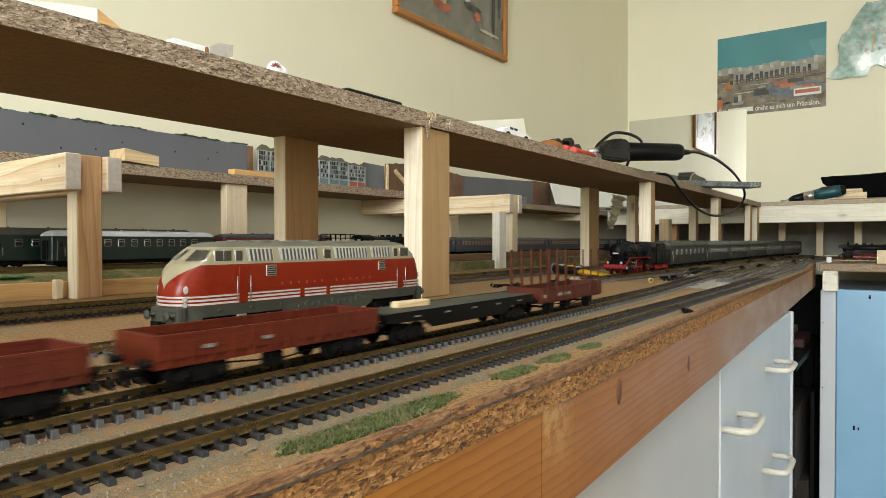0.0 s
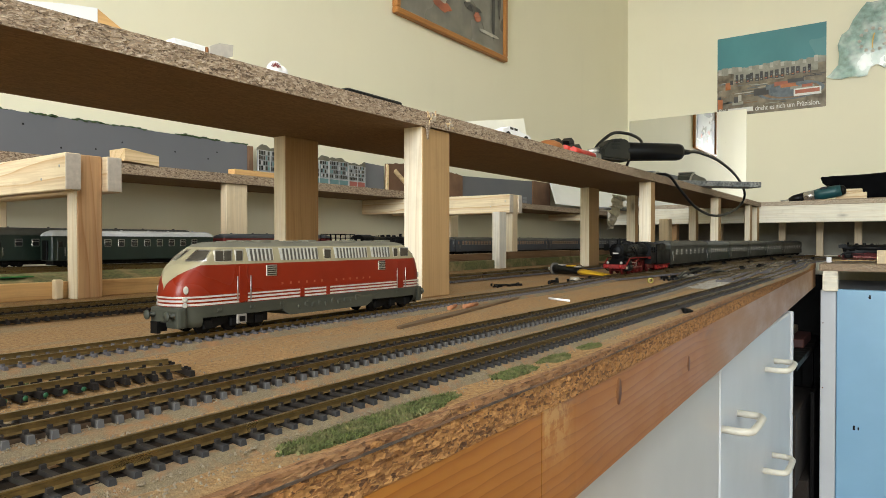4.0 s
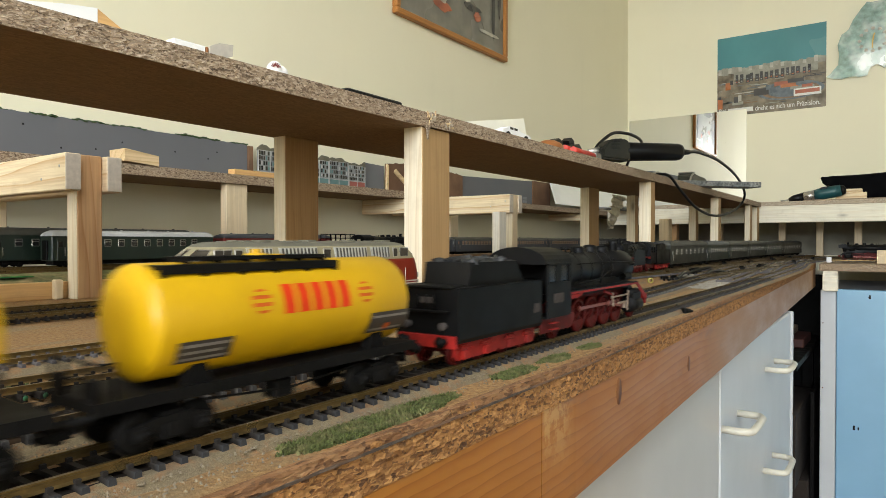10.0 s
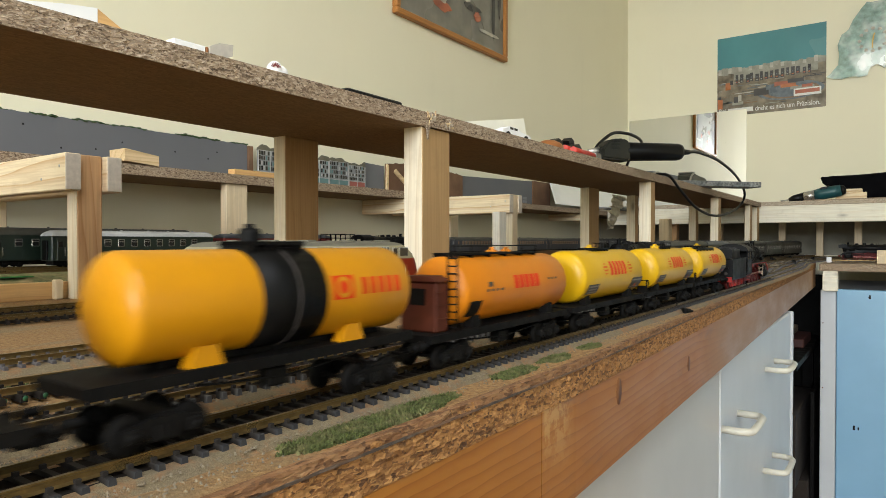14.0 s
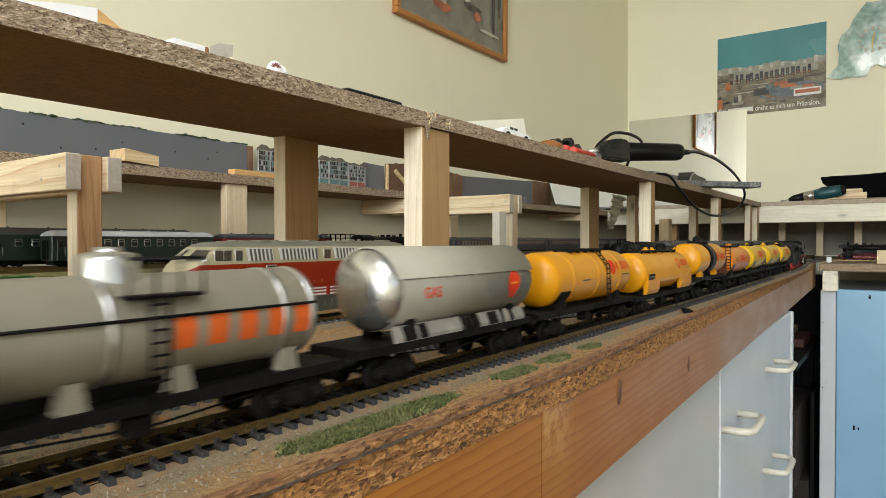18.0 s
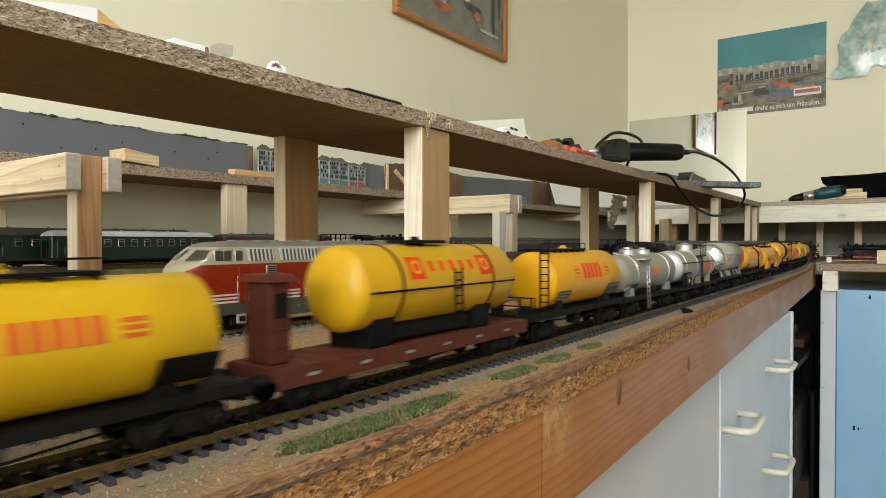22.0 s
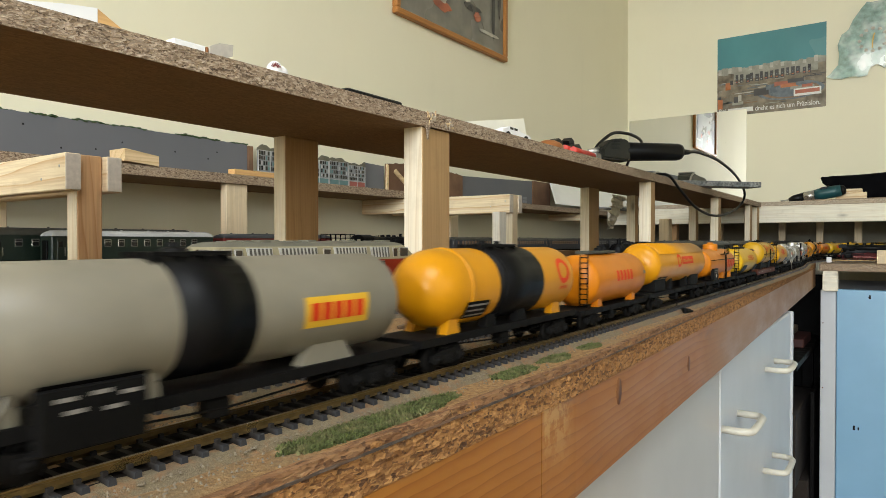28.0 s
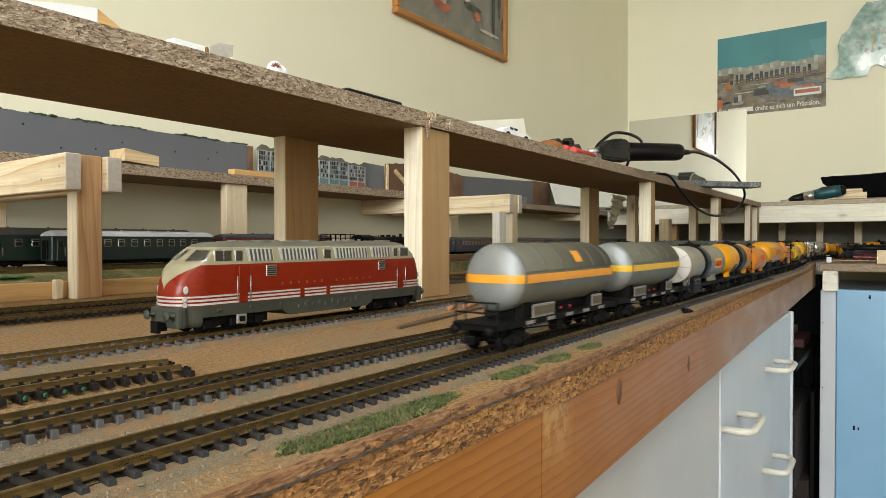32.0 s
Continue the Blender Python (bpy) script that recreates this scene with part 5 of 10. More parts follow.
# grey tank with two domes and a tall ladder
w, s0 = wagon("tank_wagon", "warm grey tank wagon with two silver domes and a tall ladder", -1.3395, -1.2125, 0, 0, 0.0145)
xr, xf, r, zc = -1.3315 - s0, -1.2235 - s0 + 0.003, 0.0138, 0.0305
tank(w, xr, xf, r, zc, M['grey_tank'], 0.0060, "", False, 2, M['silver'])
dome(w, xr + 0.033, 0.0060, 0.0058, zc + r - 0.0018, M['silver'])
dome(w, xr + 0.067, 0.0060, 0.0052, zc + r - 0.0018, M['silver'])
ladder(w, xr + 0.034, -0.0165, 0.0045, zc + 0.010, M['silver'], 0.0055, 'x', 0.0015, 10)
b = bmesh.new()
rbox(b, xr + 0.026, xr + 0.043, -0.0165, -0.006, zc + 0.0095, zc + 0.0105, 0.0003)
part("platform", b, M['silver'], w)
marks(w, r, zc, 'bar', xr + 0.052, xr + 0.066, M['orange_print'], -8, 14, 1, "emblem_plate")
sign_plate(w, xr + 0.010, xr + 0.022, r + 0.0008, zc, -62, -30, M['under'], M['grey_print'])
saddles(w, (xr + 0.012, xf - 0.010), r, zc, M['silver'], 0.0145, 0.005)
rb = bmesh.new()
box(rb, xr + 0.01, xf - 0.01, -0.0045, 0.0045, 0.0145, zc - r + 0.001)
part("cradle", rb, M['under'], w)

yellow_bogie_tank(-1.4530, -1.3605, -1.4765, -1.3445, "yellow bogie tank wagon with an end ladder and railed walkway", True)

# brown flat wagon carrying a yellow tank
w, s0 = wagon("flat_wagon", "brown planked flat wagon with brakeman's cabin carrying a yellow tank", -1.6430, -1.4830, 0, 0, 0.0142, None, M['freight_brown'], M['freight_brown'])
xr, xf, r, zc = -1.6035 - s0, -1.5035 - s0 + 0.002, 0.0160, 0.0366
tank(w, xr, xf, r, zc, M['straw'], 0.0060, "yellow tank with brown straps")
for x in (xr + 0.018, xr + 0.083):
    b = bmesh.new()
    lathe(b, [(x - 0.0006, r), (x - 0.0006, r + 0.0003), (x + 0.0006, r + 0.0003), (x + 0.0006, r)], 32, Matrix.Translation((0, 0, zc)))
    part("strap", b, M['under'], w)
b = bmesh.new()
pipe(b, [(xr - 0.004, -0.006, zc - 0.001), (xr, -r - 0.0003, zc - 0.001), (xf, -r - 0.0003, zc - 0.001), (xf + 0.003, -0.006, zc - 0.001)], 0.0004, 6)
part("grab_rail", b, M['under'], w)
for x in (xr + 0.0275, xr + 0.077):
    b = bmesh.new()
    wrap(b, x - 0.0048, x + 0.0048, 10, 44, r, zc)
    e = part("emblem_plate", b, M['red_print'], w)
    disc_mark(w, r, zc, x, 27, 0.0030, M['yellow'], True, lift=0.0003)
marks(w, r, zc, 'letters', xr + 0.036, xr + 0.072, M['red_print'], 20, 36, 5, "brand_mark", 0.4)
ladder(w, xr + 0.054, -r - 0.0008, 0.020, zc + 0.006, M['under'], 0.005, 'x', 0.0005, 7)
dome(w, xr + 0.045, 0.0042, 0.0030, zc + r - 0.001, M['black'])
b = bmesh.new()
rbox(b, xr + 0.033, xr + 0.060, -0.006, 0.006, zc + r + 0.0004, zc + r + 0.0018, 0.0004)
part("walkway", b, M['black'], w)
for x0, x1 in ((xr + 0.006, xr + 0.018), (xr + 0.074, xr + 0.088)):
    b = bmesh.new()
    prism(b, [(-0.0100, 0.0142), (0.0100, 0.0142), (0.0118, zc - 0.0095), (0.0105, zc - 0.0095), (0.006, zc - r + 0.0005), (-0.006, zc - r + 0.0005), (-0.0105, zc - 0.0095), (-0.0118, zc - 0.0095)], x0, x1, 'x')
    part("cradle", b, M['black'], w)
b = bmesh.new()
rbox(b, xr + 0.018, xr + 0.074, -0.0095, 0.0095, 0.0158, zc - r + 0.0022, 0.0012)
part("cradle", b, M['black'], w)
half = 0.0800
for k in range(17):
    x = -half + 0.0008 + k * 0.00936
    one("deck_plank", (x, x + 0.0086, -0.0130, 0.0130, 0.0142, 0.0148), M['freight_brown'], w, r=0.0002)
b = bmesh.new()
box(b, -half, half, -0.0134, -0.0128, 0.0085, 0.0146)
part("side_sill", b, M['freight_brown'], w, "brown sill with pale lettering")
for k in range(6):
    b = bmesh.new()
    x = -half + 0.012 + k * 0.025
    box(b, x, x + 0.005, -0.01365, -0.0133, 0.0112, 0.0122)
    part("writing", b, M['grey_print'], w)
b = bmesh.new()
rbox(b, -half + 0.003, -half + 0.0115, -0.0062, 0.0062, 0.0148, 0.0410, 0.0006)
prism(b, [(-0.0078, 0.0410), (0.0078, 0.0410), (0.005, 0.0435), (-0.005, 0.0435)], -half + 0.001, -half + 0.0135, 'x')
cab = part("brakeman_cabin", b, M['freight_brown'], w)
b = bmesh.new()
box(b, -half + 0.0045, -half + 0.0100, -0.0066, -0.0061, 0.0295, 0.0375)
part("cabin_window", b, M['black'], cab)
b = bmesh.new()
for z in (0.0200, 0.0255):
    box(b, -half + 0.0035, -half + 0.0110, -0.0066, -0.0061, z, z + 0.0006)
part("cabin_batten", b, M['freight_brown'], cab)

# long yellow tank
w, s0 = wagon("tank_wagon", "yellow tank wagon with orange emblem bars and an end ladder", -1.7830, -1.6520, 0, 0, 0.0135)
xr, xf, r, zc = -1.7630 - s0, -1.662 - s0 - 0.004, 0.0160, 0.0292
tank(w, xr, xf, r, zc, M['yellow'], 0.0045)
marks(w, r, zc, 'letters', xr + 0.046, xr + 0.068, M['orange_print'], 4, 28, 5, "brand_mark", 0.75)
for x in (xr + 0.040, xr + 0.074):
    for a in (6, 13, 20):
        b = bmesh.new()
        wrap(b, x - 0.0033, x + 0.0033, a, a + 4, r, zc, n=1)
        part("emblem_bar", b, M['orange_print'], w)
walkway(w, xr - 0.001, xr + 0.072, zc + r + 0.0004, M['black'], True, 0.0042, 7)
dome(w, xr + 0.040, 0.003, 0.0028, zc + r - 0.0004, M['yellow'])
dome(w, xr + 0.050, 0.003, 0.0028, zc + r - 0.0004, M['yellow'])
ladder(w, xr - 0.0052, -0.0100, 0.0135, zc + r, M['black'], 0.0050, 'y', 0.0, 10)
sign_plate(w, xr + 0.001, xr + 0.026, r + 0.0008, zc, -50, -14, M['black'])
sign_plate(w, xf - 0.017, xf + 0.001, r + 0.0008, zc, -46, -16, M['black'])
end_platform(w, -0.0655 + 0.001, 1, M['black'], 0.0135)
saddles(w, (xr + 0.012, xf - 0.012), r, zc, M['under'], 0.0135)

domed_tank(-1.9115, -1.8060, -1.9290, -1.7890, M['orange'], "orange domed tank wagon with a railed platform and red emblem bars", None, M['red_print'], M['orange'])

# long amber gas tank
w, s0 = wagon("gas_tank_wagon", "long amber gas tank wagon with a red panel", -2.1030, -1.9340, 0, 0, 0.0140)
xr, xf, r, zc = -2.088 - s0, -1.9495 - s0 - 0.002, 0.0166, 0.0352
tank(w, xr, xf, r, zc, M['amber'], 0.0080)
b = bmesh.new()
lathe(b, [(xr + 0.001, r), (xr + 0.001, r + 0.0005), (xf + 0.001, r + 0.0005), (xf + 0.001, r)], 24, Matrix.Translation((0, 0, zc)), 30, 150)
part("sun_roof", b, M['amber'], w)
marks(w, r, zc, 'bar', xr + 0.059, xr + 0.0945, M['red_print'], -2, 20, 1, "red_panel")
for k in range(8):
    b = bmesh.new()
    wrap(b, xr + 0.0622 + k * 0.0037, xr + 0.0622 + k * 0.0037 + 0.0022, 4, 13 if k in (0, 1, 4) else 10, r, zc, n=1, lift=0.0004)
    part("writing", b, M['amber'], w)
disc_mark(w, r, zc, xr + 0.0515, 9, 0.0056, M['red_print'], True)
sign_plate(w, xr + 0.002, xr + 0.012, r, zc, -62, -34, M['under'], M['grey_print'])
sign_plate(w, xr + 0.014, xr + 0.026, r, zc, -62, -34, M['under'], M['grey_print'])
saddles(w, (xr + 0.012, xr + 0.045, xf - 0.045, xf - 0.012), r, zc, M['under'], 0.0140)
rb = bmesh.new()
rbox(rb, xf - 0.034, xf - 0.006, -0.0120, 0.0120, 0.0140, zc - r + 0.0075, 0.0008)
rbox(rb, xr - 0.002, xr + 0.027, -0.0120, 0.0120, 0.0140, zc - r + 0.0065, 0.0008)
box(rb, xr + 0.02, xf - 0.03, -0.0035, 0.0035, 0.0140, zc - r + 0.001)
part("cradle", rb, M['under'], w)

# orange tank
w, s0 = wagon("tank_wagon", "orange tank wagon with red emblem bars and a brown roof walkway", -2.2330, -2.1120, 0, 0, 0.0125)
xr, xf, r, zc = -2.2157 - s0 + 0.004, -2.1255 - s0 + 0.000, 0.0162, 0.0292
tank(w, xr, xf, r, zc, M['orange'], 0.0075)
marks(w, r, zc, 'letters', xr + 0.030, xr + 0.062, M['red_print'], -4, 20, 5, "brand_mark", 0.6)
b = bmesh.new()
rbox(b, xr + 0.010, xr + 0.056, -0.0050, 0.0050, zc + r + 0.0002, zc + r + 0.0022, 0.0004)
part("walkway", b, M['deck_grey'], w)
dome(w, xr + 0.038, 0.0032, 0.0022, zc + r + 0.0020, M['black'])
dome(w, xr + 0.047, 0.0025, 0.0024, zc + r + 0.0020, M['black'])
marks(w, r, zc, 'bar', xf - 0.004, xf, M['grey_print'], 6, 14, 1, "data_panel")
ladder(w, xr - 0.0080, -0.0085, 0.0135, zc + r, M['black'], 0.0050, 'y', 0.001, 10)
saddles(w, (xr + 0.012, xf - 0.012), r, zc, M['orange'], 0.0125)

# amber tank with a wide black band
w, s0 = wagon("tank_wagon", "amber round-ended tank wagon with a wide black band", -2.3900, -2.2420, 0, 0, 0.0145)
xr, xf, r, zc = -2.3740 - s0 + 0.010, -2.2576 - s0 + 0.001, 0.0172, 0.0335
tank(w, xr, xf, r, zc, M['amber'], 0.0185)
b = bmesh.new()
lathe(b, [(xr + 0.029, r), (xr + 0.029, r + 0.0003), (xr + 0.073, r + 0.0003), (xr + 0.073, r)], 32, Matrix.Translation((0, 0, zc)))
part("black_band", b, M['black_matt'], w)
for x in (xr + 0.006, xr + 0.034):
    b = bmesh.new()
    lathe(b, [(x - 0.0010, r), (x - 0.0010, r + 0.0005), (x + 0.0010, r + 0.0005), (x + 0.0010, r)], 32, Matrix.Translation((0, 0, zc)))
    part("band", b, M['amber'] if x < xr + 0.02 else M['black'], w)
disc_mark(w, r, zc, xf - 0.010, 16, 0.0072, M['red_print'], True)
marks(w, r, zc, 'letters', xf - 0.014, xf - 0.005, M['red_print'], -18, -12, 4)
sign_plate(w, xr + 0.002, xr + 0.020, r + 0.0004, zc, -46, -18, M['black'], M['grey_print'])
dome(w, xr + 0.040, 0.0045, 0.0022, zc + r, M['black'])
dome(w, xr + 0.054, 0.0038, 0.0020, zc + r, M['black'])
walkway(w, xr + 0.028, xr + 0.062, zc + r + 0.0006, M['black'], False, 0.0060, 4)
saddles(w, (xr - 0.001, xf - 0.008), r, zc, M['amber'], 0.0145, 0.005)
saddles(w, (xr + 0.030, xr + 0.060), r, zc, M['under'], 0.0145, 0.005)

# grey tank with a black band and a yellow plate
w, s0 = wagon("tank_wagon", "grey tank wagon with black band, yellow plate and white end", -2.5600, -2.3960, 0, 0, 0.0140)
xr, xf, r, zc = -2.544 - s0, -2.4115 - s0 + 0.002, 0.0167, 0.0327
tank(w, xr, xf, r, zc, M['grey_tank'], 0.0050, "", True)
b = bmesh.new()
lathe(b, [(xr - 0.0052, 0), (xr - 0.0050, r * 0.24), (xr - 0.0008, r * 0.965)], 32, Matrix.Translation((-0.00015, 0, zc)), smooth=False)
endp = part("conical_end", b, M['white_print'], w, "white conical end with pressed seams")
b = bmesh.new()
for k in range(8):
    a = radians(45 * k + 10)
    pipe(b, [(xr - 0.0050, r * 0.26 * math.cos(a), zc + r * 0.26 * math.sin(a)), (xr - 0.0011, r * 0.93 * math.cos(a), zc + r * 0.93 * math.sin(a))], 0.00022, 4)
part("seam", b, M['grey_print'], endp)
b = bmesh.new()
lathe(b, [(xr + 0.048, r), (xr + 0.048, r + 0.0004), (xr + 0.072, r + 0.0004), (xr + 0.072, r)], 32, Matrix.Translation((0, 0, zc)))
part("black_band", b, M['black_matt'], w)
marks(w, r, zc, 'bar', xr + 0.090, xr + 0.119, M['yellow_band'], -21, 13, 1, "yellow_plate")
b = bmesh.new()
for k in range(5):
    wrap(b, xr + 0.0923 + k * 0.0050, xr + 0.0923 + k * 0.0050 + 0.0038, -13, 6, r, zc, n=2, lift=0.0004)
part("brand_mark", b, M['red_print'], w)
dome(w, xr + 0.056, 0.004, 0.0030, zc + r, M['black'])
walkway(w, xr + 0.045, xr + 0.070, zc + r + 0.0006, M['black'], False, 0.0062, 4)
sign_plate(w, xr + 0.014, xr + 0.040, r + 0.0008, zc, -64, -36, M['black'], M['grey_print'])
b = bmesh.new()
pipe(b, [(xr + 0.004, -0.0118, 0.0140), (xr + 0.004, -0.0118, 0.021), (xr + 0.009, -0.0118, 0.021), (xr + 0.006, -0.0118, 0.0140)], 0.0009, 6)
part("step_bracket", b, M['silver'], w)
saddles(w, (xr + 0.010, xr + 0.043), r, zc, M['grey_tank'], 0.0140, 0.0018)
one("equipment_box", (xr + 0.014, xr + 0.040, -0.0148, -0.0118, 0.0065, 0.0212), M['black'], w, r=0.0005)
for x, z in ((0.018, 0.018), (0.026, 0.0185), (0.033, 0.0175), (0.020, 0.015), (0.029, 0.0145)):
    b = bmesh.new()
    box(b, xr + x, xr + x + 0.0045, -0.01495, -0.0147, z, z + 0.0010)
    part("writing", b, M['grey_print'], w)
saddles(w, (xr + 0.105,), r, zc, M['grey_tank'], 0.0140, 0.0120)

# the last two: weathered grey gas tanks
def gas_tank(rear, front, fr, ff, label, band, knob):
    w, s0 = wagon("gas_tank_wagon", label, fr, ff, 0, 0, 0.0145)
    xr, xf, r, zc = rear - s0, front - s0 + 0.003, 0.0170, 0.0355
    tank(w, xr, xf, r, zc, M['gas_shell'], 0.0062, end_mat=M['dull_silver'])
    b = bmesh.new()
    lathe(b, [(xr + 0.001, r), (xr + 0.001, r + 0.0005), (xf + 0.001, r + 0.0005), (xf + 0.001, r)], 24, Matrix.Translation((0, 0, zc)), 11, 169)
    part("sun_roof", b, M['olive_grey'], w)
    b = bmesh.new()
    wrap(b, xr, xf + 0.001, -8, 6, r, zc, n=3, lift=0.0006)
    part("colour_band", b, band, w, "bright warning band")
    b = bmesh.new()
    z0, z1 = r * math.sin(radians(-8)), r * math.sin(radians(6))
    prev = None
    for i in range(33):
        f = -1 + 2 * i / 32
        cur = []
        for z in (z0, (z0 + z1) / 2, z1):
            y = f * math.sqrt(r * r - z * z) * 0.9995
            q = min(1.0, math.hypot(y, z) / r) ** (1 / 0.75)
            cur.append(b.verts.new((xr - 0.0006 - 0.0062 * math.sqrt(max(0.0, 1 - q * q)), y, zc + z)))
        if prev:
            for j in range(2):
                b.faces.new([prev[j], prev[j + 1], cur[j + 1], cur[j]]).smooth = True
        prev = cur
    part("colour_band", b, band, w)
    for i in range(5):
        x = xr + 0.022 + i * (xf - xr - 0.03) / 4
        b = bmesh.new()
        lathe(b, [(x - 0.0007, r + 0.0005), (x - 0.0007, r + 0.0008), (x + 0.0007, r + 0.0008), (x + 0.0007, r + 0.0005)], 20, Matrix.Translation((0, 0, zc)), 13, 167)
        part("roof_joint", b, M['olive_grey'], w)
    for x0, x1 in ((xr + 0.014, xr + 0.040), (xf - 0.022, xf - 0.006)):
        b = bmesh.new()
        rbox(b, x0, x1, -0.0134, -0.0128, 0.0145, 0.0215, 0.0003)
        p = part("data_panel", b, M['grey_print'], w, "framed grey data panel")
        b = bmesh.new()
        rbox(b, x0 + 0.0012, x1 - 0.0012, -0.0137, -0.0133, 0.0157, 0.0203, 0.0002)
        part("writing", b, M['bronze'], p)
    for x in (xr + 0.050, xr + 0.062):
        b = bmesh.new()
        lathe(b, [(0, 0.0009), (0.0008, 0.0008), (0.0008, 0)], 10, Matrix.Translation((x, -0.0120, 0.0170)) @ Matrix.Rotation(radians(-90), 4, 'Z'))
        part("valve", b, M['loco_red'], w)
    for k in range(5):
        b = bmesh.new()
        x = xr + 0.008 + k * 0.024
        box(b, x, x + 0.009, -0.01305, -0.0127, 0.0118, 0.0136)
        part("writing", b, M['grey_print'], w)
    if knob:
        b = bmesh.new()
        lathe(b, [(-0.0010, 0.0042), (-0.0042, 0.0042), (-0.0048, 0.0036), (-0.0048, 0)], 20, Matrix.Translation((xr - 0.0050, 0.001, zc + 0.0010)))
        part("end_cap", b, M['yellow_band'], w, "round yellow end cap")
    else:
        b = bmesh.new()
        wrap(b, xr + 0.060, xr + 0.070, 22, 46, r, zc, lift=0.0011)
        part("orange_plate", b, M['orange_band'], w)
        for z in (0.0195, 0.0245):
            b2 = bmesh.new()
            pipe(b2, [(-(ff - fr) / 2 + 0.001, -0.0118, z), (-(ff - fr) / 2 + 0.001, 0.0118, z)], 0.0005, 6)
            part("end_rail", b2, M['black'], w)
        b = bmesh.new()
        for y in (-0.0118, -0.006, 0.006, 0.0118):
            pipe(b, [(-(ff - fr) / 2 + 0.001, y, 0.008), (-(ff - fr) / 2 + 0.001, y, 0.0245)], 0.0005, 6)
        rbox(b, -(ff - fr) / 2 - 0.001, -(ff - fr) / 2 + 0.006, -0.0125, 0.0125, 0.0138, 0.0150, 0.0003)
        part("end_platform", b, M['black'], w)
    saddles(w, (xr + 0.012, xf - 0.012), r, zc, M['under'], 0.0145, 0.006)
    rb = bmesh.new()
    box(rb, xr + 0.006, xf - 0.006, -0.0065, 0.0065, 0.0145, zc - r + 0.002)
    part("cradle", rb, M['under'], w)


gas_tank(-2.7005, -2.5905, -2.7140, -2.5690, "weathered grey gas tank wagon with yellow band and yellow cap", M['yellow_band'], True)
gas_tank(-2.8560, -2.7450, -2.8760, -2.7230, "weathered grey gas tank wagon with an orange band", M['orange_band'], False)


# ---- steam locomotives ----
LINKS = []                # (part, crank centre, height, crank radius, rod length, place on the train, kind)
RODS = []                 # (rod, middle, crank radius, place on the train)


def spoked_wheels(name, r, gauge=0.0083):
    """Driving wheelset with spokes, crank bosses and counterweights."""
    b = bmesh.new()
    turn = Matrix.Rotation(radians(90), 4, 'Z')
    for s in (-1, 1):
        y = s * gauge
        lathe(b, [(y - 0.0011, r * 0.84), (y - 0.0011, r), (y + 0.0011, r), (y + 0.0011, r * 0.84), (y - 0.0011, r * 0.84)], 28, turn)
        lathe(b, [(y - 0.0010, 0), (y - 0.0010, r * 0.22), (y + 0.0012, r * 0.22), (y + 0.0012, 0)], 12, turn)
        for k in range(12):
            box(b, -0.00035, 0.00035, y - 0.0006, y + 0.0006, r * 0.18, r * 0.88, Matrix.Rotation(radians(30 * k), 4, 'Y'))
        box(b, -0.0012, 0.0012, y - 0.0009, y + 0.0012 * s + 0.0003 * s, 0, 0.0042, Matrix.Rotation(radians(90), 4, 'Y'))
        prism(b, [(-r * 0.55, -r * 0.86), (-r * 0.3, -r * 0.9), (-r * 0.3, r * 0.9), (-r * 0.55, r * 0.86), (-r * 0.86, r * 0.4), (-r * 0.86, -r * 0.4)][:6], y - 0.0007, y + 0.0007, 'y')
    lathe(b, [(-gauge, 0.0012), (gauge, 0.0012)], 8, turn)
    return mesh_of(name, b, M['wheel_red'])


DRIVER = spoked_wheels("driving_wheelset", 0.0092)
CARRIER = spoked_wheels("carrying_wheelset", 0.0062)


def rod(name, x0, x1, z0, z1, y, parent, mat, h=0.0013, thick=0.0007, ends=True):
    """Flat steel rod between two points with rounded heads."""
    b = bmesh.new()
    d = Vector((x1 - x0, 0, z1 - z0))
    m = Matrix.Translation((x0, y, z0)) @ Matrix.Rotation(-math.atan2(d.z, d.x), 4, 'Y')
    box(b, 0, d.length, -thick / 2, thick / 2, -h / 2, h / 2, m)
    if ends:
        for t in (0, d.length):
            lathe(b, [(-thick * 0.7, 0), (-thick * 0.7, h * 0.95), (thick * 0.7, h * 0.95), (thick * 0.7, 0)], 12, m @ Matrix.Translation((t, 0, 0)) @ Matrix.Rotation(radians(90), 4, 'Z'))
    return part(name, b, mat, parent)


M['gear_steel'] = paint("oily_valve_gear", (0.36, 0.29, 0.22), 0.4, 0.6, 0.25, 200, 0.04, (0.12, 0.05, 0.03), 0.5)


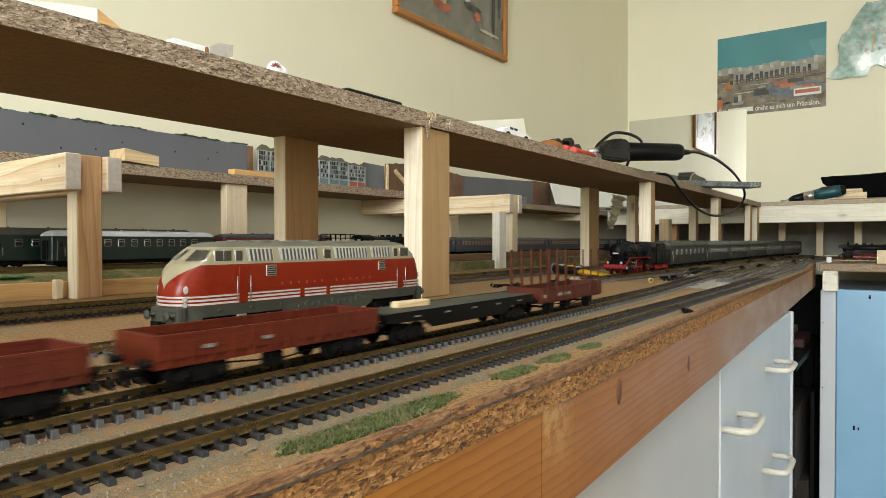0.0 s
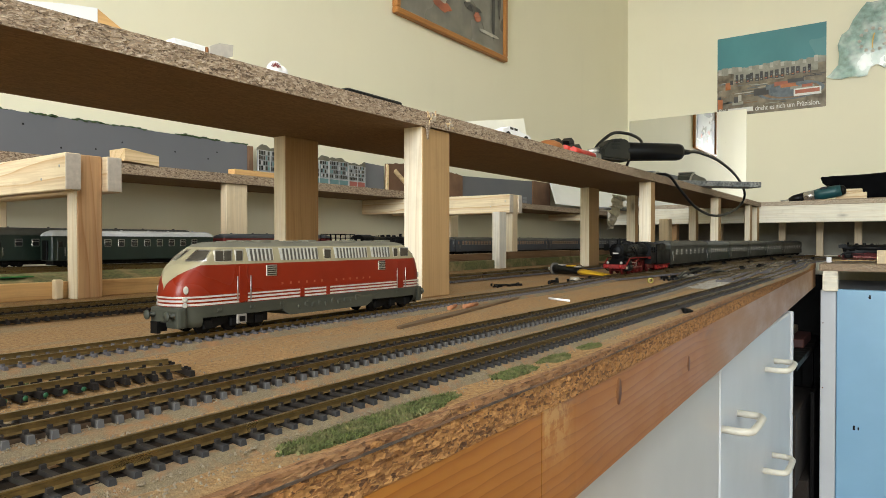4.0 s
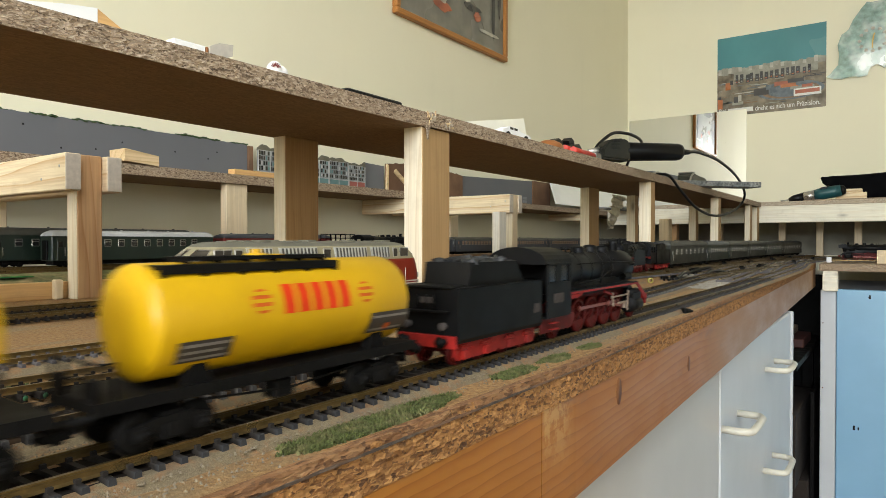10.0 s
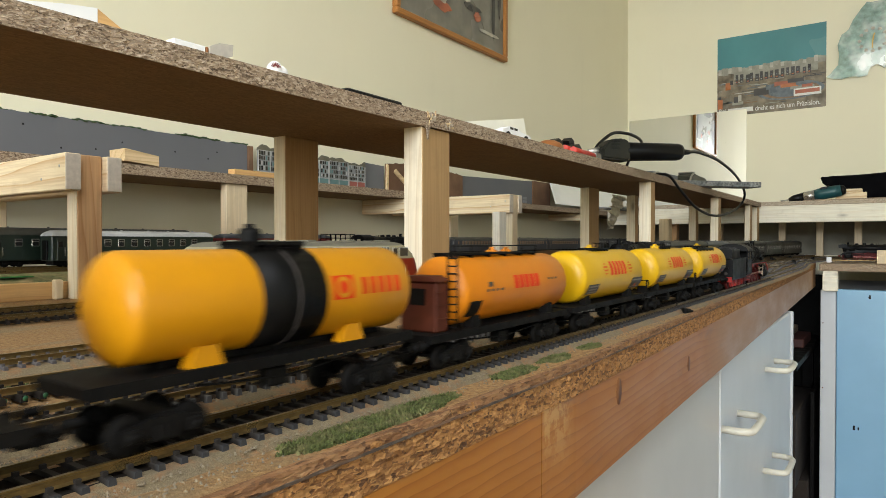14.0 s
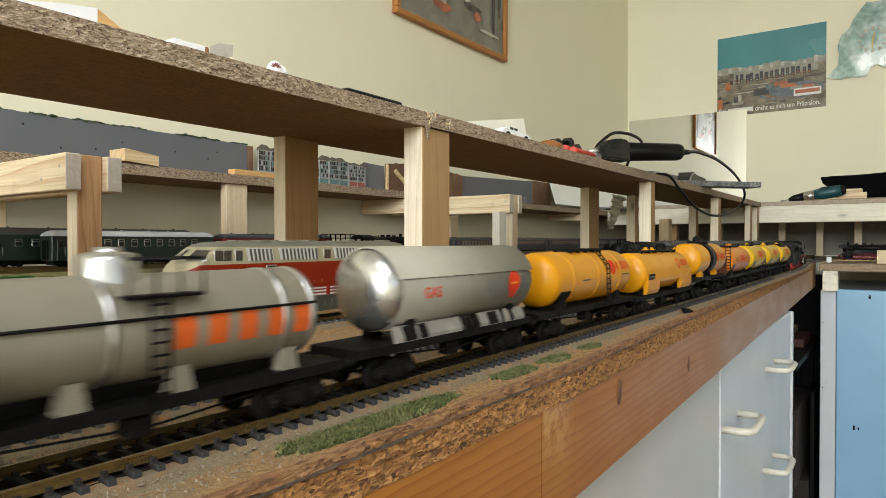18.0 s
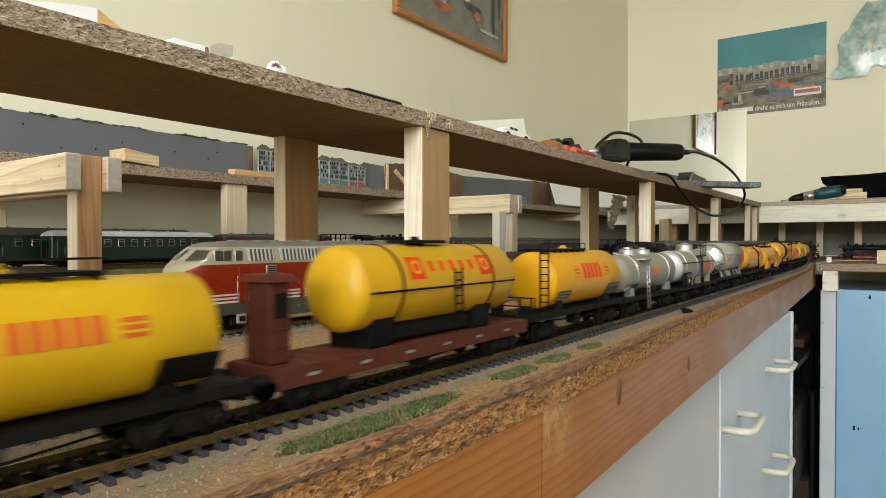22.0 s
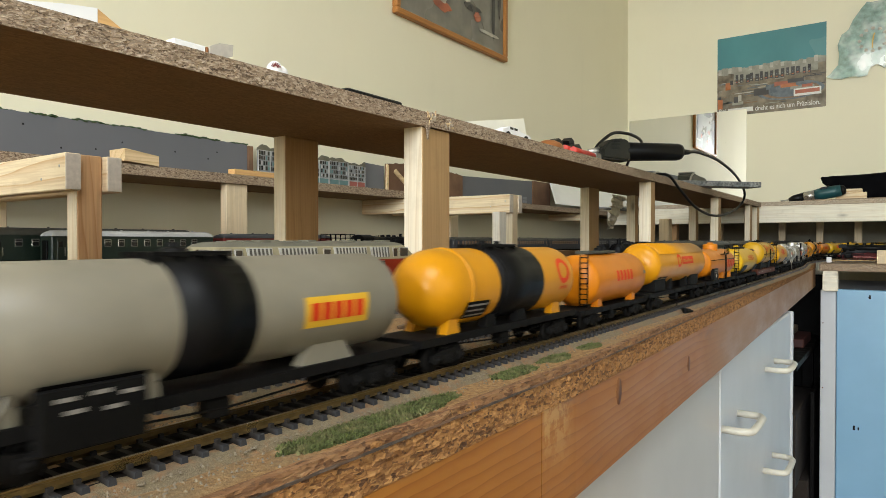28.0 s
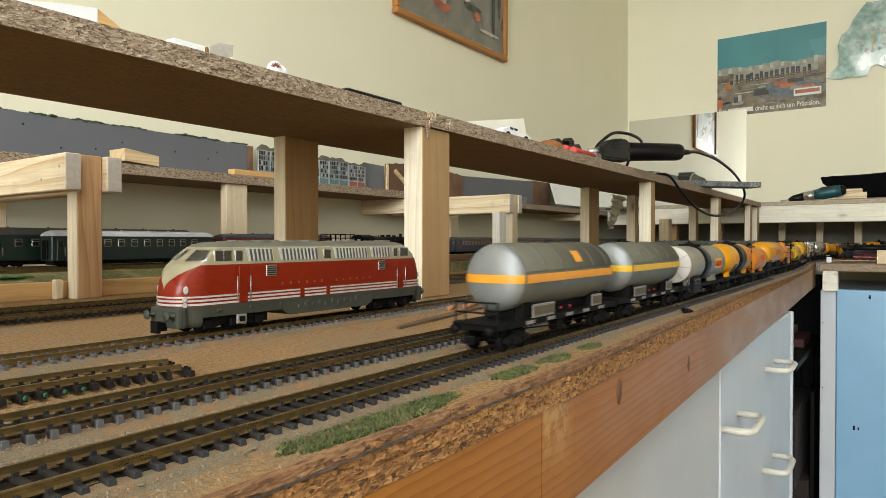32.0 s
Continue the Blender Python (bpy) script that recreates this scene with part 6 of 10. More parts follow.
def steam_loco(label, m=None, s0=None, group="", dark=False):
    th = thing("steam_locomotive", label, "steam locomotive", m, group)
    zb, r = 0.0338, 0.0104
    gear = M['black'] if dark else M['gear_steel']
    at = Matrix.Translation((0, 0, zb))
    b = bmesh.new()
    lathe(b, [(-0.050, 0.0118), (-0.030, 0.0118), (-0.028, r), (0.038, r * 0.97), (0.0382, r * 1.02), (0.066, r * 1.02), (0.0668, r * 0.97), (0.0668, 0)], 28, at)
    boiler = part("boiler", b, M['black_matt'], th)
    for x in (-0.020, -0.004, 0.012, 0.027):
        b = bmesh.new()
        lathe(b, [(x - 0.0005, r), (x - 0.0005, r + 0.00025), (x + 0.0005, r + 0.00025), (x + 0.0005, r)], 28, at)
        part("boiler_band", b, M['black_matt'], boiler)
    b = bmesh.new()
    lathe(b, [(0.0665, r * 0.84), (0.0676, r * 0.80), (0.0690, r * 0.45), (0.0694, 0)], 24, at)
    lathe(b, [(0.069, 0.0012), (0.0705, 0.0012), (0.0705, 0)], 8, at)
    fb = bmesh.new()
    box(fb, -0.047, 0.060, -0.0086, 0.0086, 0.0200, 0.0285)
    part("boiler_cradle", fb, M['black_matt'], th)
    door = part("smokebox_door", b, M['black_matt'], th)
    b = bmesh.new()
    box(b, 0.0692, 0.0697, -0.004, 0.004, zb - 0.0042, zb - 0.0022)
    part("number_plate", b, M['white_print'], door)
    up = Matrix.Rotation(radians(-90), 4, 'Y')
    for x, rr, h, nm in ((0.0555, 0.0027, 0.0062, "chimney"), (0.034, 0.0042, 0.0034, "feed_dome"), (0.016, 0.0046, 0.0042, "steam_dome"), (-0.002, 0.0042, 0.0034, "sand_dome")):
        b = bmesh.new()
        prof = [(-0.003, rr), (h * 0.7, rr), (h, rr * 1.15), (h, rr * 0.7), (h * 0.6, rr * 0.65)] if nm == "chimney" else [(-0.003, rr * 1.1), (h * 0.55, rr), (h * 0.9, rr * 0.75), (h, 0)]
        lathe(b, prof, 18, Matrix.Translation((x, 0, zb + r)) @ up)
        part(nm, b, M['black_matt'], boiler)
    b = bmesh.new()
    for x in (-0.018, -0.012):
        pipe(b, [(x, 0.003, zb + r - 0.0005), (x, 0.003, zb + r + 0.003)], 0.0006, 6)
        pipe(b, [(x, -0.003, zb + r - 0.0005), (x, -0.003, zb + r + 0.003)], 0.0006, 6)
    for s in (-1, 1):
        pipe(b, [(-0.028, s * (r + 0.0008), zb + 0.004), (0.030, s * (r + 0.0006), zb + 0.004), (0.064, s * (r + 0.0008), zb + 0.003)], 0.0003, 5)
        pipe(b, [(0.030, s * r * 0.9, zb + 0.006), (0.022, s * (r + 0.0004), zb - 0.001), (0.004, s * (r + 0.0006), zb - 0.006), (-0.028, s * (r + 0.001), zb - 0.007)], 0.0005, 5)
        pipe(b, [(0.016, s * r * 0.8, zb + 0.007), (0.010, s * (r + 0.0004), zb), (0.006, s * (r + 0.0006), zb - 0.008)], 0.0005, 5)
        lathe(b, [(-0.006, 0.0024), (0.006, 0.0024), (0.006, 0)], 10, Matrix.Translation((0.045, s * 0.0125, 0.0280)))
    part("boiler_piping", b, M['black'], boiler)
    # cab
    b = bmesh.new()
    for s in (-1, 1):
        y0, y1 = sorted((s * 0.0158, s * 0.0166))
        box(b, -0.0755, -0.048, y0, y1, 0.0130, 0.0300)
        box(b, -0.0755, -0.0735, y0, y1, 0.0300, 0.0395)
        box(b, -0.0655, -0.0600, y0, y1, 0.0300, 0.0395)
        box(b, -0.0500, -0.048, y0, y1, 0.0300, 0.0395)
        box(b, -0.0755, -0.048, y0, y1, 0.0385, 0.0410)
    box(b, -0.0490, -0.0480, -0.0158, 0.0158, 0.0130, 0.0410)
    box(b, -0.0755, -0.048, -0.0158, 0.0158, 0.0125, 0.0135)
    arc = [(0.0168 * math.cos(radians(a)), 0.0395 + 0.0080 * math.sin(radians(a))) for a in range(0, 181, 15)]
    prism(b, arc + [(-0.0158, 0.0390), (0.0158, 0.0390)], -0.0775, -0.047, 'x')
    cabp = part("cab", b, M['black_matt'], th)
    b = bmesh.new()
    box(b, -0.0685, -0.0575, -0.0169, -0.01665, 0.0200, 0.0245)
    part("number_plate", b, M['sleeper_grey'], cabp)
    b = bmesh.new()
    for x0 in (-0.0727, -0.0593):
        box(b, x0, x0 + 0.007, -0.0161, -0.0159, 0.0305, 0.0382)
    part("cab_window", b, M['pane'], cabp)
    # running board, frames, buffer beam
    b = bmesh.new()
    for s in (-1, 1):
        y0, y1 = sorted((s * 0.0095, s * 0.0164))
        yy = sorted((s * 0.0158, s * 0.0166))
        box(b, -0.048, 0.056, yy[0], yy[1], 0.0228, 0.0240)
        prism(b, [(0.056, 0.0243), (0.056, 0.0222), (0.0690, 0.0130), (0.0745, 0.0120), (0.0745, 0.0150), (0.0700, 0.0165)], yy[0], yy[1], 'y')
        prism(b, [(-0.048, 0.0225), (-0.048, 0.0205), (-0.040, 0.0205), (-0.032, 0.0225)], yy[0], yy[1], 'y')
    rb = bmesh.new()
    for s in (-1, 1):
        y0, y1 = sorted((s * 0.0095, s * 0.0167))
        box(rb, -0.048, 0.0565, y0, y1, 0.0240, 0.0245)
    part("foot_plate", rb, M['black_matt'], th)
    part("running_board", b, M['black_matt' if dark else 'loco_red'], th, "red-edged running board")
    b = bmesh.new()
    for s in (-1, 1):
        y0, y1 = sorted((s * 0.0052, s * 0.0062))
        prism(b, [(-0.074, 0.0065), (-0.050, 0.0060), (-0.030, 0.0085), (0.045, 0.0085), (0.066, 0.0080), (0.072, 0.0140), (0.056, 0.0215), (-0.048, 0.0215), (-0.074, 0.0125)], y0, y1, 'y')
        y0, y1 = sorted((s * 0.0130, s * 0.0150))
        prism(b, [(-0.076, 0.0050), (-0.040, 0.0050), (-0.036, 0.0085), (-0.036, 0.0125), (-0.076, 0.0125)], s * 0.0120, s * 0.0130, 'y')
    for x in (-0.0322, -0.012, 0.0072, 0.0267):
        box(b, x - 0.0016, x + 0.0016, -0.0090, 0.0090, 0.006, 0.0115)
    part("main_frame", b, M['wheel_red'], th)
    b = bmesh.new()
    rbox(b, 0.0738, 0.0756, -0.0160, 0.0160, 0.0088, 0.0148, 0.0004)
    beam = part("buffer_beam", b, M['loco_red'], th)
    for y in (-0.0098, 0.0098):
        b = bmesh.new()
        lathe(b, [(0, 0.0014), (0.0022, 0.0014), (0.0022, 0.0009), (0.0036, 0.0009), (0.0036, 0.0026), (0.0043, 0.0023), (0.0045, 0)], 12)
        part("buffer", b, M['loco_red'], beam, at=pose(0.0756, y, 0.0115))
        b = bmesh.new()
        lathe(b, [(-0.002, 0.0016), (0.0008, 0.0019), (0.0010, 0.0015), (0.0006, 0)], 14, Matrix.Translation((0.0745, y, 0.0172)))
        part("headlamp", b, M['lamp_lens'], beam)
    b = bmesh.new()
    prism(b, [(0.058, 0.0150), (0.0740, 0.0148), (0.0740, 0.0156), (0.060, 0.0245)], -0.0090, 0.0090, 'y')
    part("front_platform", b, M['black_matt'], th)
    # cylinders and valve gear
    for s in (-1, 1):
        b = bmesh.new()
        lathe(b, [(0.0460, 0), (0.0460, 0.0050), (0.0630, 0.0050), (0.0634, 0.0040), (0.0640, 0)], 20, Matrix.Translation((0, s * 0.0132, 0.0098)))
        lathe(b, [(0.0465, 0), (0.0465, 0.0032), (0.0625, 0.0032), (0.0650, 0.0022), (0.0650, 0)], 16, Matrix.Translation((0, s * 0.0132, 0.0168)))
        box(b, 0.0475, 0.0620, s * 0.0132 - 0.0035, s * 0.0132 + 0.0035, 0.0100, 0.0170)
        cyl = part("cylinder", b, M['black_matt'], th)
        b = bmesh.new()
        lathe(b, [(0.0641, 0), (0.0641, 0.0030), (0.0655, 0.0026), (0.0657, 0)], 16, Matrix.Translation((0, s * 0.0132, 0.0098)))
        part("cylinder_cover", b, gear, cyl)
    xs = (-0.0220, -0.0025, 0.0170, 0.0365)
    for x in xs:
        w = new("driving_wheelset", DRIVER)
        w.parent = th
        w.matrix_basis = pose(x, 0, 0.0092)
        WHEELS.append((w, 0.0092, s0, 1, (x, 0.0092)))
    for x in (-0.054, 0.0640):
        w = new("carrying_wheelset", CARRIER)
        w.parent = th
        w.matrix_basis = pose(x, 0, 0.0062)
        WHEELS.append((w, 0.0062, None if s0 is None else s0 + x, 1, (x, 0.0062)))
    for s in (-1, 1):
        cr = rod("coupling_rod", xs[0] , xs[3], 0, 0, s * 0.0106, th, M['red_steel'], 0.0016)
        RODS.append((cr, 0.0092, 0.0038, s0))
        cr.matrix_basis = pose(0.0038, 0, 0.0092)
        mr = rod("main_rod", 0.0, 0.0235, 0, 0, s * 0.0120, th, M['red_steel'], 0.0017)
        mr.matrix_basis = pose(xs[2] + 0.0038, 0, 0.0092)
        LINKS.append((mr, xs[2], 0.0092, 0.0038, 0.0235, s0, 'rod'))
        pr = rod("piston_rod", 0.0, 0.0060, 0.0098, 0.0098, s * 0.0132, th, gear, 0.0010, 0.0010, False)
        pr.matrix_basis = pose(xs[2] + 0.0038 + 0.0235, 0, 0)
        LINKS.append((pr, xs[2], 0.0092, 0.0038, 0.0235, s0, 'slide'))
        rod("slide_bar", 0.0300, 0.0470, 0.0122, 0.0122, s * 0.0134, th, gear, 0.0012, 0.0014, False)
        ch = rod("crosshead", -0.0018, 0.0018, 0.0104, 0.0104, s * 0.0136, th, gear, 0.0040, 0.0014, False)
        ch.matrix_basis = pose(xs[2] + 0.0038 + 0.0235, 0, 0)
        LINKS.append((ch, xs[2], 0.0092, 0.0038, 0.0235, s0, 'slide'))
        rod("radius_rod", 0.0180, 0.0470, 0.0165, 0.0168, s * 0.0136, th, gear, 0.0010)
        rod("eccentric_rod", 0.0195, 0.0180, 0.0120, 0.0185, s * 0.0140, th, gear, 0.0012)
        rod("combination_lever", 0.0430, 0.0445, 0.0075, 0.0185, s * 0.0144, th, gear, 0.0011)
        rod("lifting_link", 0.0190, 0.0060, 0.0180, 0.0210, s * 0.0138, th, M['loco_red'], 0.0012)
        b = bmesh.new()
        prism(b, [(0.057, 0.0345), (0.0785, 0.0345), (0.0785, 0.0440), (0.061, 0.0450), (0.057, 0.0425)], s * 0.0138, s * 0.0143, 'y')
        for x in (0.059, 0.066):
            pipe(b, [(x, s * 0.0095, 0.0345), (x, s * 0.0139, 0.0355)], 0.0004, 5)
        part("smoke_deflector", b, M['black_matt'], th)
        b = bmesh.new()
        for z in (0.0065, 0.0095):
            box(b, -0.0685, -0.0615, s * 0.0150 - 0.0012, s * 0.0150 + 0.0012, z, z + 0.0005)
        part("cab_step", b, M['loco_red'], th)
    return th


def tender(label, m=None, s0=None, group=""):
    th = thing("tender", label, "locomotive tender", m, group)
    h = 0.0385
    b = bmesh.new()
    prism(b, [(-0.0160, 0.0108), (0.0160, 0.0108), (0.0166, 0.0125), (0.0166, 0.0340), (-0.0166, 0.0340), (-0.0166, 0.0125)], -h, h, 'x')
    body = part("body", b, M['black_matt'], th)
    b = bmesh.new()
    for s in (-1, 1):
        pipe(b, [(-h, s * 0.0166, 0.0342), (h, s * 0.0166, 0.0342)], 0.0004, 5)
    part("rim", b, M['black'], body)
    b = bmesh.new()
    prism(b, [(-h + 0.014, 0.0340), (-h + 0.0165, 0.0445), (h - 0.020, 0.0445), (h - 0.012, 0.0340)], -0.0125, 0.0125, 'y')
    part("coal_bunker", b, M['black_matt'], th)
    b = bmesh.new()
    rnd = random.Random(4)
    for i in range(140):
        x, y = rnd.uniform(-h + 0.019, h - 0.022), rnd.uniform(-0.0105, 0.0105)
        q = rnd.uniform(0.0008, 0.0017)
        z = 0.0438 + 0.0012 * (1 - (y / 0.0115) ** 2) * (1 - ((x - 0.002) / 0.04) ** 2)
        box(b, -q, q, -q, q, -q, q, Matrix.Translation((x, y, z)) @ Euler((rnd.uniform(0, 3), rnd.uniform(0, 3), rnd.uniform(0, 3))).to_matrix().to_4x4())
    cl = part("coal", b, M['coal'], th)
    cl["kind"] = "stuff"
    b = bmesh.new()
    rbox(b, -h - 0.001, -h + 0.010, -0.0140, 0.0140, 0.0336, 0.0350, 0.0004)
    rbox(b, -h - 0.0025, -h + 0.001, -0.0120, 0.0120, 0.0235, 0.0245, 0.0003)
    for y in (-0.004, 0.004, 0):
        pipe(b, [(-h - 0.0005, y, 0.025), (-h - 0.0005, y, 0.031)], 0.0004, 5)
    part("rear_steps", b, M['black'], th)
    for y in (-0.0095, 0.0095):
        b = bmesh.new()
        lathe(b, [(0, 0.0014), (-0.0022, 0.0018), (-0.0024, 0.0013), (-0.0020, 0)], 12, Matrix.Translation((-h, y, 0.0180)))
        part("rear_lamp", b, M['sleeper_grey'], th)
    b = bmesh.new()
    box(b, -h - 0.0003, -h, -0.003, 0.003, 0.0275, 0.0300)
    part("number_plate", b, M['sleeper_grey'], th)
    b = bmesh.new()
    box(b, h - 0.0085, h - 0.0025, -0.0169, -0.0166, 0.0180, 0.0225)
    part("data_panel", b, M['sleeper_grey'], th)
    b = bmesh.new()
    for s in (-1, 1):
        prism(b, [(-h + 0.002, 0.0050), (-h + 0.004, 0.0030), (-0.002, 0.0030), (0, 0.0045), (0.002, 0.0030), (h - 0.004, 0.0030), (h - 0.002, 0.0050), (h - 0.002, 0.0105), (-h + 0.002, 0.0105)], s * 0.0118, s * 0.0132, 'y')
        for x in (-0.029, -0.011, 0.011, 0.029):
            rbox(b, x - 0.0024, x + 0.0024, s * 0.0136 - 0.0010, s * 0.0136 + 0.0010, 0.0030, 0.0072, 0.0005)
            for k in range(3):
                box(b, x - 0.0055 + k * 0.0008, x + 0.0055 - k * 0.0008, s * 0.0134 - 0.0008, s * 0.0134 + 0.0008, 0.0074 + k * 0.0007, 0.0080 + k * 0.0007)
    rbox(b, -h - 0.0005, -h + 0.001, -0.0155, 0.0155, 0.0085, 0.0140, 0.0003)
    box(b, -h, h, -0.0090, 0.0090, 0.0085, 0.0108)
    part("tender_frame", b, M['loco_red'], th)
    for x in (-0.029, -0.011, 0.011, 0.029):
        w = new("carrying_wheelset", CARRIER)
        w.parent = th
        w.matrix_basis = pose(x, 0, 0.0062)
        WHEELS.append((w, 0.0062, None if s0 is None else s0 + x, 1, (x, 0.0062)))
    for y in (-0.0098, 0.0098):
        b = bmesh.new()
        lathe(b, [(0, 0.0014), (-0.0022, 0.0014), (-0.0022, 0.0009), (-0.0036, 0.0009), (-0.0036, 0.0026), (-0.0045, 0)], 12)
        part("buffer", b, M['under'], th, at=pose(-h - 0.0005, y, 0.0115))
    return th


M['pane'] = paint("dim_window_pane", (0.022, 0.022, 0.022), 0.12, 0, 0.2, 90, 0.0)
M['lamp_lens'] = paint("lamp_lens", (0.40, 0.385, 0.335), 0.2, 0.3, 0.1, 90, 0.0)
M['red_steel'] = paint("oily_red_rod", (0.30, 0.10, 0.08), 0.35, 0.5, 0.3, 250, 0.04)
M['coal'] = paint("coal", (0.012, 0.012, 0.012), 0.5, 0, 0.4, 400, 0.2)

LOCO = steam_loco("black steam locomotive with red wheels and frames", None, 0.2500)
LOCO.scale = (1.07, 1.07, 1.07)
MOVERS.append((LOCO, 0.2500, 0.030))
TENDER = tender("black four-axle tender with red frames", None, 0.1265)
MOVERS.append((TENDER, 0.1265, 0.020))

# the parked passenger train and the locomotive on the far table
steam_loco("parked black steam locomotive heading the green passenger train", pose(1.093, 0.3770, RT, 0, 0, 181.5) @ Matrix.Diagonal((1.12, 1.12, 1.12, 1)))
tender("black tender of the parked passenger engine", pose(1.231, 0.3805, RT, 0, 0, 180) @ Matrix.Diagonal((1.1, 1.1, 1.1, 1)))
steam_loco("black steam locomotive with red wheels parked on the far table", pose(2.19, 0.068, RT, 0, 0, 93), dark=True)


# ---- freight train ----
def freight_base(name, label, x0, x1, ztop, mat):
    """x0 and x1: ends at the start of the clip."""
    c, half = (x0 + x1) / 2, (x1 - x0) / 2
    w = thing(name, label, "railway wagon", group="freight wagons")
    underframe(w, half, -half, ztop, mat or M['under'], mat or M['under'], 0.0132)
    buffers(w, half, -half)
    FREIGHT.append((w, c))
    return w, half, c


def low_sided(x0, x1, label):
    w, h, c = freight_base("open_wagon", label, x0, x1, 0.0125, M['freight_red'])
    bogie(w, h - 0.019, 0.0, None, 0.0080, -1)
    bogie(w, -h + 0.019, 0.0, None, 0.0080, -1)
    for s in (-1, 1):
        b = bmesh.new()
        y0, y1 = sorted((s * 0.0140, s * 0.0132))
        box(b, -h, h, y0, y1, 0.0125, 0.0212)
        box(b, -h, h, y0 - 0.0003, y1 + 0.0003, 0.0203, 0.0213)
        for k in range(13):
            x = -h + 0.004 + k * (2 * h - 0.008) / 12
            box(b, x - 0.0006, x + 0.0006, y0 - 0.0005, y1 + 0.0005, 0.0100, 0.0209)
        for z in (0.0152, 0.0180):
            box(b, -h, h, y0 - 0.00015, y1 + 0.00015, z, z + 0.0003)
        sd = part("side_board", b, M['freight_red'], w)
        if s < 0:
            for xx in (-h + 0.018, -h + 0.045):
                b = bmesh.new()
                box(b, xx, xx + 0.0042, y0 - 0.0008, y0, 0.0150, 0.0163)
                part("writing", b, M['grey_print'], sd)
    for x in (-h, h - 0.0008):
        b = bmesh.new()
        box(b, x, x + 0.0008, -0.0132, 0.0132, 0.0125, 0.0212)
        box(b, x - 0.0004, x + 0.0012, -0.0132, 0.0132, 0.0203, 0.0213)
        part("end_board", b, M['freight_red'], w)
    b = bmesh.new()
    box(b, -h + 0.001, h - 0.001, -0.0130, 0.0130, 0.0125, 0.0132)
    part("floor_boards", b, M['freight_brown'], w)
    return w


low_sided(0.1256, 0.2405, "red-brown low-sided open wagon with small pale lettering")
low_sided(-0.0120, 0.1030, "red-brown low-sided open wagon")

w, h, c = freight_base("flat_wagon", "black depressed-side flat wagon with a grey-green deck", 0.2480, 0.4040, 0.0168, None)
bogie(w, h - 0.022, 0.0, None, 0.0088, -1)
bogie(w, -h + 0.022, 0.0, None, 0.0088, -1)
b = bmesh.new()
box(b, -h + 0.001, h - 0.001, -0.0128, 0.0128, 0.0168, 0.0174)
part("deck", b, M['deck_grey'], w, "grey-green deck")
b = bmesh.new()
for s in (-1, 1):
    prism(b, [(-h, 0.0174), (-h, 0.0125), (-h + 0.030, 0.0118), (-0.040, 0.0075), (0.040, 0.0075), (h - 0.030, 0.0118), (h, 0.0125), (h, 0.0174)], s * 0.0130, s * 0.0138, 'y')
part("side_girder", b, M['black'], w)
for k in range(5):
    b = bmesh.new()
    x = -h + 0.022 + k * 0.028
    box(b, x, x + 0.005, -0.01395, -0.0136, 0.0140, 0.0149)
    part("writing", b, M['grey_print'], w)
b = bmesh.new()
rbox(b, -0.013, 0.013, -0.0030, 0.0030, 0, 0.0036, 0.0004)
plank = solid("wood_strip", b, M['pine_x'], "short pale wooden strip lying on the flat wagon", "wood strip")
FREIGHT_LOAD = (plank, c - h + 0.038)

w, h, c = freight_base("stake_wagon", "brown stake wagon with tall side stakes", 0.4170, 0.5290, 0.0122, M['freight_brown'])
bogie_x = h - 0.020
for x in (-bogie_x, bogie_x):
    for s in (1, -1):
        b = bmesh.new()
        prism(b, [(-0.005, 0.0105), (-0.003, 0.0040), (0.003, 0.0040), (0.005, 0.0105)], s * 0.0110, s * 0.0122, 'y')
        ax = part("axle_guard", b, M['under'], w, at=pose(x, 0, 0))
    ws = new("wheelset", WHEEL_DARK)
    ws.parent = ax
    ws.matrix_basis = pose(0, 0, 0.0053)
    WHEELS.append((ws, 0.0053, 0.0, -1, (0, 0.0053)))
for s in (-1, 1):
    b = bmesh.new()
    y0, y1 = sorted((s * 0.0142, s * 0.0134))
    box(b, -h, h, y0, y1, 0.0100, 0.0200)
    box(b, -h, h, y0 - 0.0002, y1 + 0.0002, 0.0190, 0.0202)
    sd = part("side_board", b, M['freight_brown'], w)
    if s < 0:
        for xx, ww in ((-h + 0.026, 0.007), (-h + 0.038, 0.010), (-h + 0.003, 0.003)):
            b = bmesh.new()
            box(b, xx, xx + ww, y0 - 0.0004, y0, 0.0135, 0.0155)
            part("writing", b, M['grey_print'], sd)
    for k in range(7):
        x = -h + 0.008 + k * (2 * h - 0.016) / 6
        b = bmesh.new()
        prism(b, [(x - 0.0011, 0.0105), (x + 0.0011, 0.0105), (x + 0.0008, 0.0475), (x - 0.0008, 0.0475)], y0 - 0.0005 if s < 0 else y1, y0 if s < 0 else y1 + 0.0005 + 0.0008, 'y')
        part("stake", b, M['freight_brown'], w)
for x in (-h, h - 0.0008):
    b = bmesh.new()
    box(b, x, x + 0.0008, -0.0134, 0.0134, 0.0122, 0.0205)
    part("end_board", b, M['freight_brown'], w)
for k in range(14):
    x = -h + 0.001 + k * (2 * h - 0.002) / 14
    one("floor_plank", (x, x + (2 * h - 0.002) / 14 - 0.0004, -0.0132, 0.0132, 0.0122, 0.0130), M['freight_brown'], w, r=0.0002)


